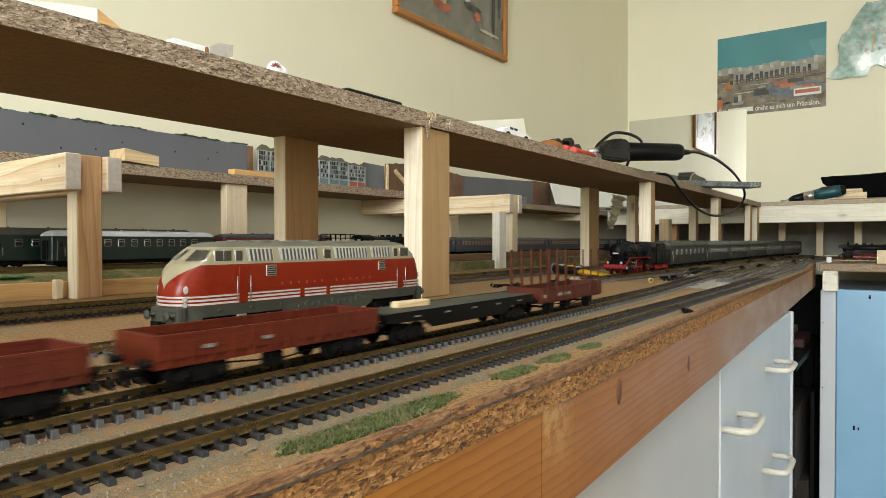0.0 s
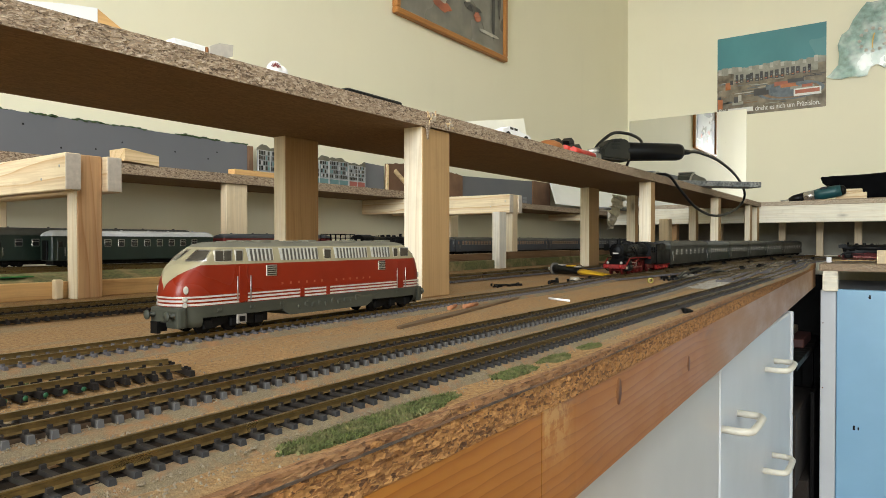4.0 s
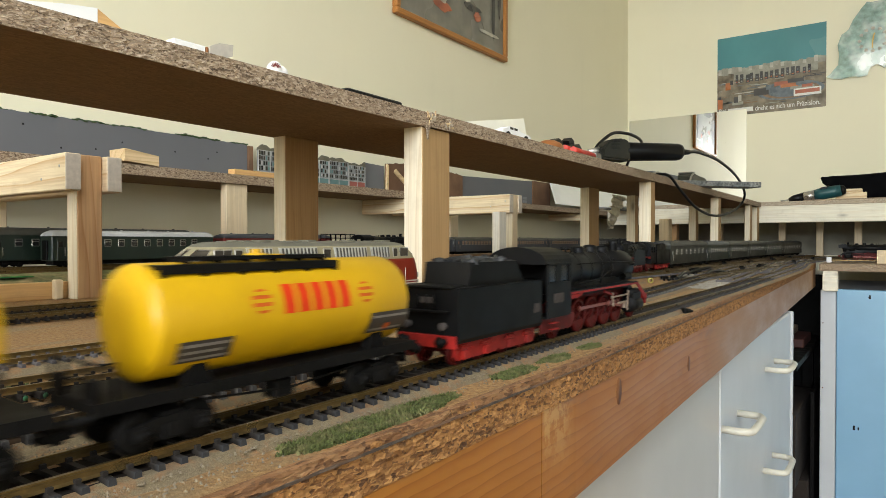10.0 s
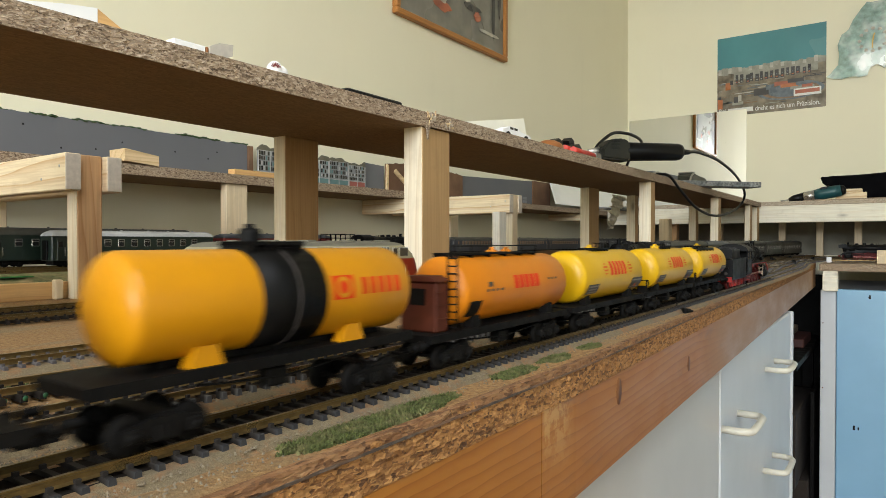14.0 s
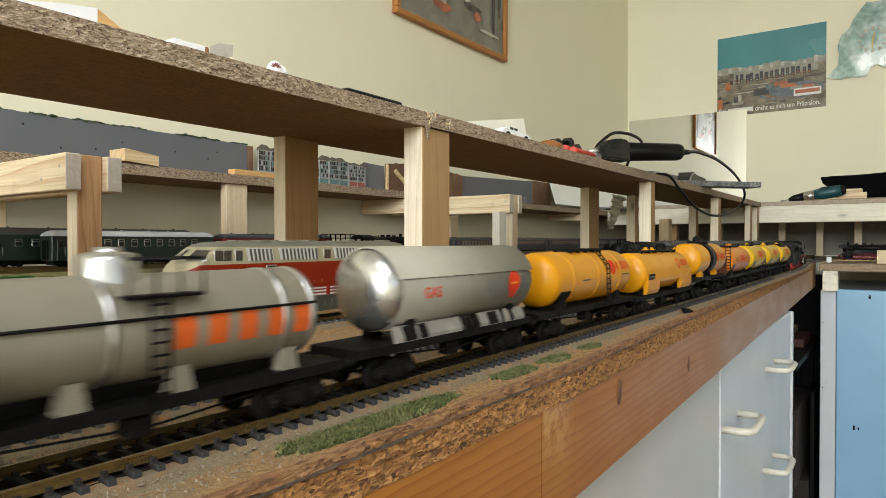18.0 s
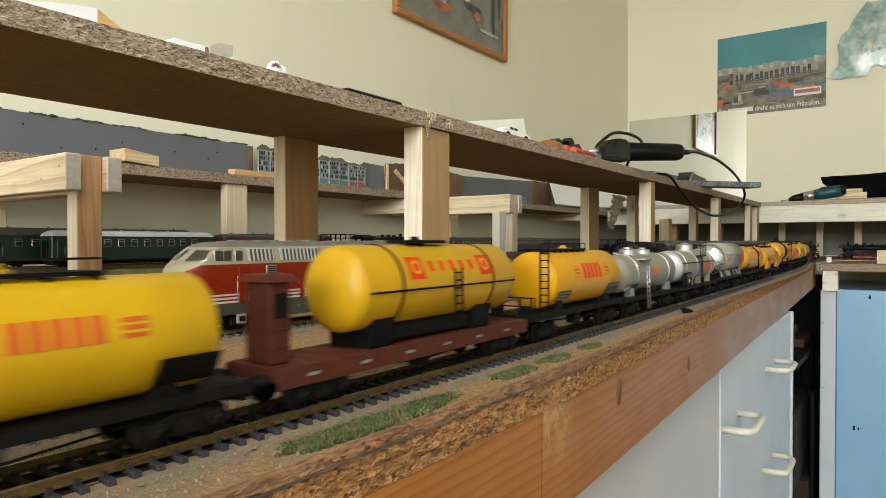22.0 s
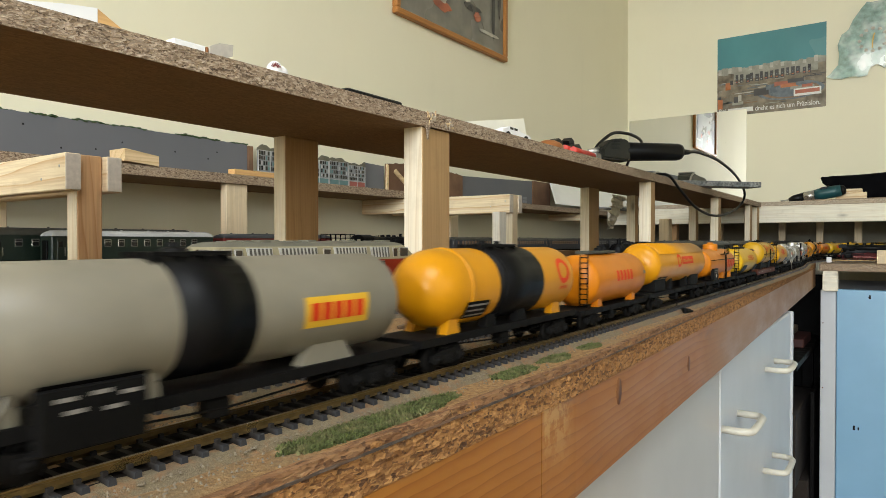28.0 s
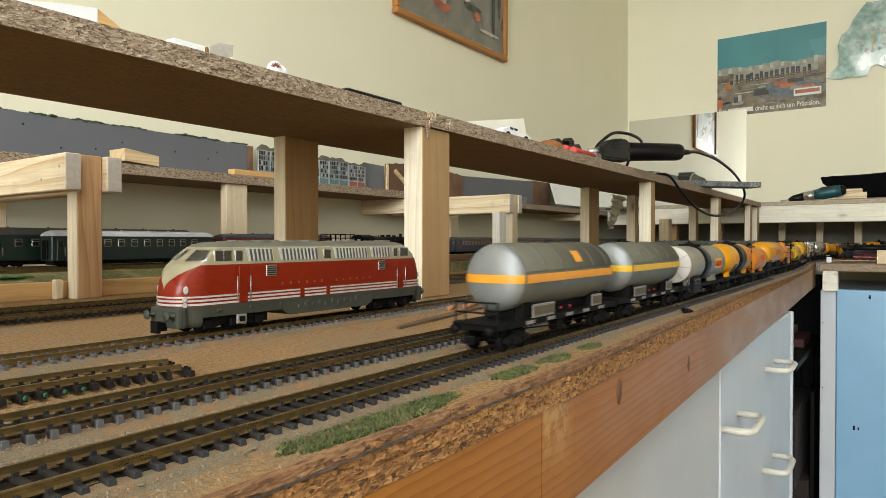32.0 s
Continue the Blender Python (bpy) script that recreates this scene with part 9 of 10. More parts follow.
# engines before the shed doors
for k in range(15):
    ya = 0.078 + k * 0.0205 + rnd.uniform(-0.003, 0.003)
    w_ = rnd.uniform(0.010, 0.016)
    za = PZ0 + 0.140 + 0.012 * k / 15 + rnd.uniform(0, 0.006)
    flat(post_, "engine_print", ya, ya + w_, za, za + rnd.uniform(0.028, 0.040), M['print_dark'], 3)
    flat(post_, "engine_print", ya + w_ * 0.2, ya + w_ * 0.7, za + 0.004, za + 0.009, M[rnd.choice(('print_red', 'poster_orange', 'poster_haze'))], 4)
    flat(post_, "engine_print", ya + w_ * 0.3, ya + w_ * 0.6, za + 0.016, za + 0.021, M['poster_blue'], 4)
# sandy yard streaked with rails
for k in range(70):
    ya = rnd.uniform(0.004, W_ - 0.06)
    z = PZ0 + rnd.uniform(0.036, 0.150)
    flat(post_, "yard_print", ya, min(W_ - 0.003, ya + rnd.uniform(0.012, 0.075)), z, z + rnd.uniform(0.0012, 0.0045), M[rnd.choice(('print_dark', 'poster_brown', 'poster_haze', 'poster_blue', 'poster_brown', 'print_pale'))], 2)
# the turntable pit and its bridge
for j, (q, mt) in enumerate(((1.0, 'poster_blue'), (0.86, 'poster_brown'), (0.70, 'poster_blue'))):
    b = bmesh.new()
    prism(b, [(PY1 - 0.300 + 0.130 * q * math.cos(2 * math.pi * i / 28), PZ0 + 0.086 + 0.040 * q * math.sin(2 * math.pi * i / 28)) for i in range(28)], XP - 0.0030 - 0.0003 * j, XP - 0.0010 - 0.0003 * j, 'x')
    part("turntable_print", b, M[mt], post_)
for k, (ya, yb, za, zb, mt) in enumerate(((0.155, 0.215, 0.078, 0.108, 'print_dark'), (0.205, 0.235, 0.098, 0.120, 'poster_blue'), (0.238, 0.300, 0.112, 0.128, 'print_red'), (0.262, 0.330, 0.100, 0.114, 'poster_orange'), (0.290, 0.352, 0.118, 0.134, 'print_dark'),
                           (0.300, 0.392, 0.088, 0.100, 'poster_haze'), (0.322, 0.380, 0.104, 0.118, 'poster_blue'), (0.345, 0.385, 0.092, 0.104, 'print_red'), (0.036, 0.058, 0.118, 0.150, 'poster_orange'), (0.056, 0.068, 0.140, 0.160, 'print_dark'),
                           (0.003, 0.024, 0.034, 0.078, 'poster_orange'), (0.006, 0.018, 0.078, 0.090, 'print_dark'), (0.066, 0.112, 0.046, 0.060, 'poster_haze'), (0.072, 0.090, 0.056, 0.082, 'print_dark'), (0.090, 0.104, 0.062, 0.088, 'print_pale'))):
    flat(post_, "engine_print", ya, yb, PZ0 + za, PZ0 + zb, M[mt], 7 + k)
flat(post_, "label_print", 0.314, 0.418, PZ0 + 0.056, PZ0 + 0.088, M['poster_white'], 23)
flat(post_, "label_print", 0.320, 0.412, PZ0 + 0.066, PZ0 + 0.082, M['print_red'], 24)


def wall_text(parent, body, y_left, z, size, mat, k=9):
    cu = bpy.data.curves.new("poster_lettering", 'FONT')
    cu.body, cu.size, cu.extrude = body, size, 0.0001
    cu.materials.append(mat)
    o = new("poster_lettering", cu)
    o.parent = parent
    cu.offset = 0.00015
    o.matrix_basis = Matrix.Translation((XP - 0.0018 - 0.0003 * k, y_left, z)) @ Euler((radians(90), 0, radians(-90))).to_matrix().to_4x4() @ Matrix.Diagonal((1, 1.3, 1, 1))
    return o


wall_text(post_, "Bei", PY1 - 0.006, PZ0 + 0.012, 0.027, M['poster_white'])
flat(post_, "brand_bar", 0.046, 0.152, PZ0 + 0.013, PZ0 + 0.032, M['poster_white'], 9)
wall_text(post_, "dreht es sich um Präzision.", PY1 - 0.160, PZ0 + 0.012, 0.0235, M['poster_white'])

M['mirror'] = bpy.data.materials.new("mirror_silver")
M['mirror'].use_nodes = True
mb = M['mirror'].node_tree.nodes["Principled BSDF"]
mb.inputs["Base Color"].default_value, mb.inputs["Metallic"].default_value, mb.inputs["Roughness"].default_value = (0.86, 0.87, 0.86, 1), 1.0, 0.02
mi = thing("wall_mirror", "frameless mirror hanging on the end wall", "mirror")
one("mirror_glass", (X1 - 0.006, X1 - 0.001, 0.572, 1.112, 1.18, 1.608), M['mirror'], mi, r=0.0008)

# glossy map-shaped plaque with a clock
# pale patches in the resin colour stand in for reflected window glare
M['plaque'] = paint("glare_patched_plaque", (0.34, 0.50, 0.45), 0.16, 0.35, 0.35, 60, 0.25, (0.86, 0.88, 0.86), 0.95, coat=1.0)
pq = thing("map_clock", "glossy map-shaped resin plaque with a clock face", "clock")
b = bmesh.new()
outline = [(0.262, 1.703), (0.235, 1.722), (0.215, 1.745), (0.212, 1.79), (0.222, 1.83), (0.208, 1.872), (0.180, 1.885), (0.168, 1.925), (0.140, 1.965), (0.120, 1.990), (0.080, 1.982), (0.040, 1.99), (0.0, 1.97), (-0.05, 1.975), (-0.09, 1.93), (-0.075, 1.86), (-0.10, 1.80), (-0.07, 1.74), (-0.03, 1.715), (0.02, 1.725), (0.060, 1.715), (0.085, 1.735), (0.110, 1.722), (0.117, 1.690), (0.145, 1.688), (0.175, 1.695), (0.205, 1.688), (0.235, 1.692)]
prism(b, outline, X1 - 0.020, X1 - 0.001, 'x')
bmesh.ops.bevel(b, geom=[e for e in b.edges if abs(e.verts[0].co.x - e.verts[1].co.x) < 1e-6 and e.verts[0].co.x < X1 - 0.01], offset=0.004, segments=2, affect='EDGES')
part("plaque", b, M['plaque'], pq)
for k in range(12):
    a = radians(30 * k)
    b = bmesh.new()
    lathe(b, [(0, 0.0068), (-0.0012, 0.0055), (-0.0015, 0)], 12, Matrix.Translation((X1 - 0.0202, 0.098 + 0.046 * math.cos(a), 1.832 + 0.046 * math.sin(a))))
    part("hour_dot", b, M['white_print'], pq)
for a, l in ((100, 0.026), (275, 0.036)):
    b = bmesh.new()
    box(b, -0.0005, 0.0005, -0.0018, 0.0018, 0, l)
    part("clock_pointer", b, M['yellow_band'], pq, at=Matrix.Translation((X1 - 0.0225, 0.098, 1.832)) @ Matrix.Rotation(radians(a - 90), 4, 'X'))


# crumbled shelf edge above the first post, with a torn splinter
r3 = random.Random(31)
for k in range(34):
    x = r3.choice((0.5565, 0.5565, 0.590)) + r3.gauss(0, 0.0035)
    q = r3.uniform(0.0007, 0.0022)
    b = bmesh.new()
    box(b, -q * 1.8, q * 1.8, -0.0004, 0.0004, -q * 0.5, q * 0.5, Matrix.Translation((x, 0.4074 + r3.uniform(-0.0006, 0.0006), SH + r3.uniform(0.001, 0.0155))) @ Euler((r3.uniform(-0.5, 0.5), r3.uniform(-1.5, 1.5), r3.uniform(-0.6, 0.6))).to_matrix().to_4x4())
    part("torn_chip", b, M['chip_pale' if k % 3 else 'pine_x'], shelf)
b = bmesh.new()
prism(b, [(0.5470, SH + 0.0015), (0.5545, SH + 0.0020), (0.5535, SH - 0.0030), (0.5518, SH - 0.0062), (0.5512, SH - 0.0135), (0.5500, SH - 0.0138), (0.5496, SH - 0.0050)], 0.4065, 0.4085, 'y')
part("splinter", b, M['chip_grey'], shelf, "torn splinter hanging from the joint")

# ---- clutter on the shelf ----
ST = SH + 0.0157
M['red_handle'] = paint("red_plastic_handle", (0.62, 0.05, 0.03), 0.35, 0, 0.1, 60, 0.02)
M['paper'] = paint("white_paper", (0.90, 0.87, 0.74), 0.7, 0, 0.05, 30, 0.03)
M['brown_plastic'] = paint("brown_plastic", (0.30, 0.11, 0.03), 0.4, 0, 0.1, 50, 0.03)
M['tool_black'] = paint("black_tool_housing", (0.004, 0.004, 0.004), 0.32, 0, 0.2, 40, 0.03, spec=0.25)
M['bag_black'] = paint("crumpled_black_cloth", (0.004, 0.004, 0.0045), 0.9, 0, 0.3, 40, 0.3, spec=0.05)
M['tool_olive'] = paint("dusty_olive_housing", (0.018, 0.018, 0.013), 0.5, 0, 0.2, 40, 0.04, spec=0.25)
M['teal_tool'] = paint("teal_tool_housing", (0.010, 0.075, 0.085), 0.35, 0, 0.1, 40, 0.02)
M['green_metal'] = paint("mottled_zinc", (0.24, 0.25, 0.245), 0.5, 0.3, 0.75, 160, 0.08, (0.05, 0.055, 0.055), 0.7)

ws = thing("wooden_wedge", "white-painted wooden wedge lying on the shelf", "wood block")
b = bmesh.new()
prism(b, [(0.150, 0), (0.212, 0), (0.212, 0.0114), (0.190, 0.0080), (0.172, 0.004)], 0.417, 0.436, 'y', Matrix.Translation((0, 0, ST)))
part("painted_block", b, M['white_board'], ws)
b = bmesh.new()
prism(b, [(0.2122, 0), (0.232, 0), (0.2122, 0.0110)], 0.417, 0.436, 'y', Matrix.Translation((0, 0, ST)))
part("bare_end", b, M['riser'], ws, "bare brown sawn end")
tg = thing("paint_scraper", "small white and metal scraper lying on the shelf", "scraper")
one("grip", (0.268, 0.2940, 0.422, 0.433, ST, ST + 0.0082), M['white_board'], tg, r=0.0008)
one("collar", (0.2942, 0.2965, 0.422, 0.433, ST + 0.001, ST + 0.0080), M['brown_plastic'], tg, r=0.0005)
b = bmesh.new()
prism(b, [(0.2967, 0.001), (0.305, 0.001), (0.317, 0.0068), (0.3175, 0.0155), (0.305, 0.0140), (0.2967, 0.0096)], 0.421, 0.434, 'y', Matrix.Translation((0, 0, ST - 0.0010)))
part("blade", b, M['white_print'], tg)
bt = thing("bottle_cap", "pair of white bottle caps with a dark red fan mark", "bottle cap")
for x, y, r_ in ((0.3575, 0.4215, 0.0055), (0.370, 0.428, 0.0052)):
    b = bmesh.new()
    lathe(b, [(-0.004, 0), (-0.004, r_ * 0.92), (-0.0034, r_), (0.004, r_), (0.004, 0)], 24, Matrix.Translation((x, y, ST + r_ * 0.98)) @ Matrix.Rotation(radians(68), 4, 'Z'))
    cp = part("cap", b, M['white_board'], bt)
    if x < 0.36:
        for k in range(7):
            b = bmesh.new()
            box(b, -0.0046, -0.0041, -0.0004, 0.0004, 0.0012, 0.0042, Matrix.Translation((x, y, ST + r_ * 0.98)) @ Matrix.Rotation(radians(68), 4, 'Z') @ Matrix.Rotation(radians(-75 + 25 * k), 4, 'X'))
            part("fan_mark", b, M['rail_red'], cp)
b = bmesh.new()
rbox(b, 0.464, 0.5505, 0.440, 0.520, ST, ST + 0.0140, 0.004, 3)
solid("black_case", b, M['tool_black'], "flat black case with rounded corners on the shelf", "case")
b = bmesh.new()
prism(b, [(0.684, 0.0), (0.686, 0.0145), (0.849, 0.0446), (0.846, 0.0)], 0.0, 0.0008, 'y', Matrix.Translation((0, 0.444, ST)) @ Matrix.Rotation(radians(-12), 4, 'X'))
solid("paper_sheet", b, M['paper'], "pale card propped upright on the shelf", "paper")
# small white model car
mc = thing("model_car", "white model car with black wheels at the shelf edge", "model car", pose(0.760, 0.424, ST, 0, 0, 0) @ Matrix.Diagonal((1.02, 0.8, 0.62, 1)))
b = bmesh.new()
prism(b, [(-0.036, 0.004), (0.040, 0.004), (0.041, 0.010), (0.036, 0.013), (0.012, 0.0145), (0.004, 0.0215), (-0.018, 0.0215), (-0.026, 0.0145), (-0.036, 0.013)], -0.0095, 0.0095, 'y')
bmesh.ops.bevel(b, geom=b.edges[:], offset=0.0012, segments=2, affect='EDGES')
part("body", b, M['white_board'], mc)
for x0, x1 in ((-0.017, -0.008), (-0.006, 0.003)):
    one("car_window", (x0, x1, -0.0099, -0.0090, 0.0152, 0.0202), M['glass_dark'], mc, r=0.0004)
for x in (-0.022, 0.026):
    for s in (-1, 1):
        b = bmesh.new()
        lathe(b, [(-0.002, 0), (-0.002, 0.0048), (0.002, 0.0048), (0.0022, 0.003), (0.0018, 0)], 16, Matrix.Translation((x, s * 0.0088, 0.0048)) @ Matrix.Rotation(radians(-90), 4, 'Z'))
        part("wheel", b, M['tool_black'], mc)
one("bumper", (0.0395, 0.0425, -0.009, 0.009, 0.0045, 0.0065), M['steel'], mc, r=0.0004)
b = bmesh.new()
lathe(b, [(0, 0.023), (0.007, 0.0217), (0.012, 0.0168), (0.0155, 0.009), (0.0170, 0)], 20, Matrix.Translation((0.897, 0.436, ST)) @ Matrix.Rotation(radians(-90), 4, 'Y'))
solid("brown_dome", b, M['brown_plastic'], "upturned brown plastic cap on the shelf", "plastic cap")
cl = thing("clamp", "black spring clamp lying on the shelf", "clamp")
b = bmesh.new()
prism(b, [(0.95, 0), (1.06, 0), (1.02, 0.026), (0.965, 0.016)], 0.440, 0.462, 'y', Matrix.Translation((0, 0, ST)))
part("jaw", b, M['tool_black'], cl)
b = bmesh.new()
prism(b, [(0.945, 0.016), (0.965, 0.0185), (0.963, 0.0235), (0.950, 0.027), (0.940, 0.022)], 0.444, 0.458, 'y', Matrix.Translation((0, 0, ST)))
part("grip_pad", b, M['tool_black'], cl)
b = bmesh.new()
prism(b, [(0.990, 0.022), (1.010, 0.024), (1.008, 0.030), (0.998, 0.034), (0.988, 0.028)], 0.444, 0.458, 'y', Matrix.Translation((0, 0, ST)))
part("grip_pad", b, M['tool_black'], cl)
pl = thing("pliers", "red-handled pliers lying at the shelf edge", "pliers")
for dy, dz, rr in ((0.0, 0.006, 0.0055), (0.014, 0.010, 0.0052)):
    b = bmesh.new()
    pipe(b, [(0.945, 0.418 + dy, ST + dz), (0.985, 0.424 + dy, ST + dz + 0.001), (1.040, 0.432 + dy, ST + dz + 0.004), (1.072, 0.437 + dy, ST + dz + 0.005)], rr, 10)
    part("handle", b, M['red_handle'], pl, "red plastic handle")
one("joint", (1.072, 1.100, 0.432, 0.452, ST + 0.005, ST + 0.018), M['steel'], pl, r=0.002)

# corded hand tool overhanging the shelf edge, with its cable hanging down
tl = thing("hand_grinder", "black corded hand grinder lying across the shelf edge", "power tool")
ax = Matrix.Translation((1.095, 0.455, 1.1700)) @ Matrix.Rotation(math.atan2(-0.113, 0.172), 4, 'Z') @ Matrix.Rotation(radians(-2.5), 4, 'Y')
b = bmesh.new()
lathe(b, [(0.070, 0), (0.070, 0.0150), (0.074, 0.0172), (0.150, 0.0165), (0.196, 0.0160), (0.203, 0.0145), (0.205, 0)], 20, ax)
part("grip", b, M['tool_black'], tl)
b = bmesh.new()
prism(b, [(0.018, -0.014), (0.080, -0.019), (0.080, 0.016), (0.066, 0.022), (0.042, 0.021), (0.020, 0.006)], -0.0165, 0.0165, 'y')
bmesh.ops.bevel(b, geom=b.edges[:], offset=0.0035, segments=2, affect='EDGES')
bmesh.ops.transform(b, matrix=ax, verts=b.verts[:])
hd = part("gear_housing", b, M['tool_olive'], tl)
for k in range(3):
    for j in range(3):
        b = bmesh.new()
        box(b, 0.038 + k * 0.0065, 0.0425 + k * 0.0065, -0.0172, -0.0163, 0.002 + j * 0.006, 0.0055 + j * 0.006, ax)
        part("cooling_slot", b, M['tool_black'], hd)
b = bmesh.new()
lathe(b, [(0.000, 0), (0.000, 0.004), (0.010, 0.006), (0.020, 0.0085), (0.020, 0)], 14, ax)
part("collet", b, M['steel'], tl)
b = bmesh.new()
lathe(b, [(0.204, 0.0062), (0.226, 0.0045), (0.226, 0)], 12, ax)
part("cable_sleeve", b, M['tool_black'], tl)


def soft_line(pts, n=8):
    """Smooth line through points."""
    out = []
    for i in range(len(pts) - 1):
        p = [Vector(pts[max(0, min(len(pts) - 1, i + k))]) for k in (-1, 0, 1, 2)]
        for k in range(n):
            t = k / n
            out.append(0.5 * ((2 * p[1]) + (p[2] - p[0]) * t + (2 * p[0] - 5 * p[1] + 4 * p[2] - p[3]) * t * t + (3 * p[1] - p[0] - 3 * p[2] + p[3]) * t ** 3))
    out.append(Vector(pts[-1]))
    return out


end = ax @ Vector((0.224, 0, 0))
b = bmesh.new()
pipe(b, soft_line([tuple(end), (1.355, 0.328, 1.1865), (1.543, 0.330, 1.187), (1.754, 0.335, 1.169), (1.904, 0.345, 1.136), (1.887, 0.360, 1.100), (1.726, 0.375, 1.074), (1.572, 0.385, 1.085), (1.456, 0.392, 1.120), (1.396, 0.402, 1.149), (1.361, 0.430, ST + 0.003), (1.30, 0.50, ST + 0.003), (1.22, 0.53, ST + 0.003)]), 0.0031, 8)
part("cable", b, M['tool_black'], tl)
b = bmesh.new()
pipe(b, soft_line([(1.150, 0.475, ST + 0.004), (1.165, 0.470, 1.184), (1.199, 0.465, 1.207), (1.244, 0.46, 1.224), (1.314, 0.45, 1.227), (1.40, 0.46, 1.222), (1.45, 0.50, 1.205), (1.47, 0.53, ST + 0.003)]), 0.0031, 8)
solid("loose_cable", b, M['tool_black'], "loop of black cable standing on the shelf", "cable")
b = bmesh.new()
prism(b, [(1.44, 0), (1.66, 0), (1.66, 0.026), (1.46, 0.021)], 0.455, 0.52, 'y', Matrix.Translation((0, 0, ST)))
solid("grey_box", b, M['back_grey'], "low grey metal box on the shelf", "box")
b = bmesh.new()
pipe(b, [(1.352, 0.42, ST + 0.0035), (1.40, 0.425, ST + 0.010)], 0.0028, 8)
solid("metal_pin", b, M['steel'], "small bright metal pin at the shelf edge", "pin")
b = bmesh.new()
rbox(b, -0.02, 0.27, 0, 0.05, 0, 0.0135, 0.001, 1, Matrix.Translation((1.615, 0.4665, ST + 0.0004)) @ Matrix.Rotation(math.atan2(-0.123, 0.143), 4, 'Z'))
solid("zinc_board", b, M['green_metal'], "mottled zinc strip jutting over the shelf edge", "metal strip")
dc = thing("toy_car_body", "dark model car body with a bright windscreen frame", "model car", pose(1.80, 0.455, ST) @ Matrix.Diagonal((0.85, 0.9, 1.15, 1)))
b = bmesh.new()
prism(b, [(-0.14, 0), (0.17, 0), (0.16, 0.012), (0.06, 0.030), (-0.07, 0.034), (-0.10, 0.026)], -0.022, 0.022, 'y')
bmesh.ops.bevel(b, geom=b.edges[:], offset=0.004, segments=2, affect='EDGES')
part("body", b, M['coach_olive'], dc)
b = bmesh.new()
pipe(b, [(-0.145, -0.023, 0.001), (-0.10, -0.023, 0.028), (-0.072, -0.023, 0.0345), (-0.072, 0.022, 0.0345)], 0.0025, 6)
part("windscreen_frame", b, M['steel'], dc)

# ---- far shelf: cordless screwdriver, dark cloth, wood blocks ----
FS = SH + 0.018
sd = thing("electric_screwdriver", "teal and black electric screwdriver lying on the far shelf", "power tool")
ay = Matrix.Translation((2.60, 0.350, FS - 0.009)) @ Matrix.Rotation(radians(-90), 4, 'Z') @ Matrix.Rotation(radians(-9.5), 4, 'Y')
for prof, mt, nm, lb in (([(0, 0), (0, 0.0022), (0.028, 0.0024), (0.028, 0)], 'steel', "bit", ""), ([(0.026, 0), (0.026, 0.0055), (0.040, 0.0120), (0.074, 0.0165), (0.074, 0)], 'tool_black', "chuck", ""), ([(0.074, 0), (0.074, 0.0170), (0.108, 0.0175), (0.108, 0)], 'steel', "clutch_ring", "silver ring"), ([(0.108, 0), (0.108, 0.0180), (0.125, 0.0205), (0.165, 0.0205), (0.188, 0.0185), (0.188, 0)], 'teal_tool', "housing", "teal housing"), ([(0.188, 0), (0.188, 0.0185), (0.198, 0.0150), (0.202, 0.006), (0.202, 0)], 'tool_black', "end_cap", "")):
    b = bmesh.new()
    lathe(b, prof, 20, ay @ Matrix.Translation((0, 0, 0.0135)))
    part(nm, b, M[mt], sd, lb)
b = bmesh.new()
rbox(b, 0.128, 0.150, -0.0165, 0.004, 0.026, 0.0345, 0.002, 1, ay)
part("switch", b, M['tool_black'], sd)
b = bmesh.new()
pts = [(0.130, FS), (0.128, FS + 0.045), (0.226, FS + 0.062), (0.236, FS + 0.090), (0.20, FS + 0.086), (0.15, FS + 0.090), (0.10, FS + 0.087), (0.05, FS + 0.094), (-0.05, FS + 0.098), (-0.25, FS + 0.095), (-0.25, FS)]
prism(b, pts, 2.655, 2.85, 'x')
bmesh.ops.bevel(b, geom=b.edges[:], offset=0.004, segments=2, affect='EDGES')
solid("black_bag", b, M['bag_black'], "crumpled black bag lying on the far shelf", "bag")
for y0, y1, z0, z1 in ((0.095, 0.185, 0.0, 0.028), (0.108, 0.170, 0.0285, 0.040)):
    b = bmesh.new()
    rbox(b, 2.615, 2.652, y0, y1, FS + z0, FS + z1, 0.001)
    solid("wood_block", b, M['pine_y'], "small wooden block on the far shelf", "wood block")
b = bmesh.new()
rbox(b, 2.545, 2.62, -0.4, 0.275, FS, FS + 0.0035, 0.0006)
solid("edge_lath", b, M['chip_grey'], "thin chipboard lath on the far shelf edge", "lath")
b = bmesh.new()
rbox(b, 2.135, 2.155, 0.160, 0.172, TOP, TOP + 0.015, 0.0008)
solid("white_block", b, M['white_board'], "small white block beside the parked engine", "block")
b = bmesh.new()
rbox(b, 2.10, 2.125, 0.030, 0.052, TOP, TOP + 0.036, 0.0008)
solid("wood_block", b, M['pine_z'], "small wooden block beside the parked engine", "wood block")
track("track before the parked engine on the far table", [(2.19, 0.168), (2.195, 0.05), (2.2, -0.5), (2.2, -1.5)], 0.0066, M['sleeper'], (9, 9))

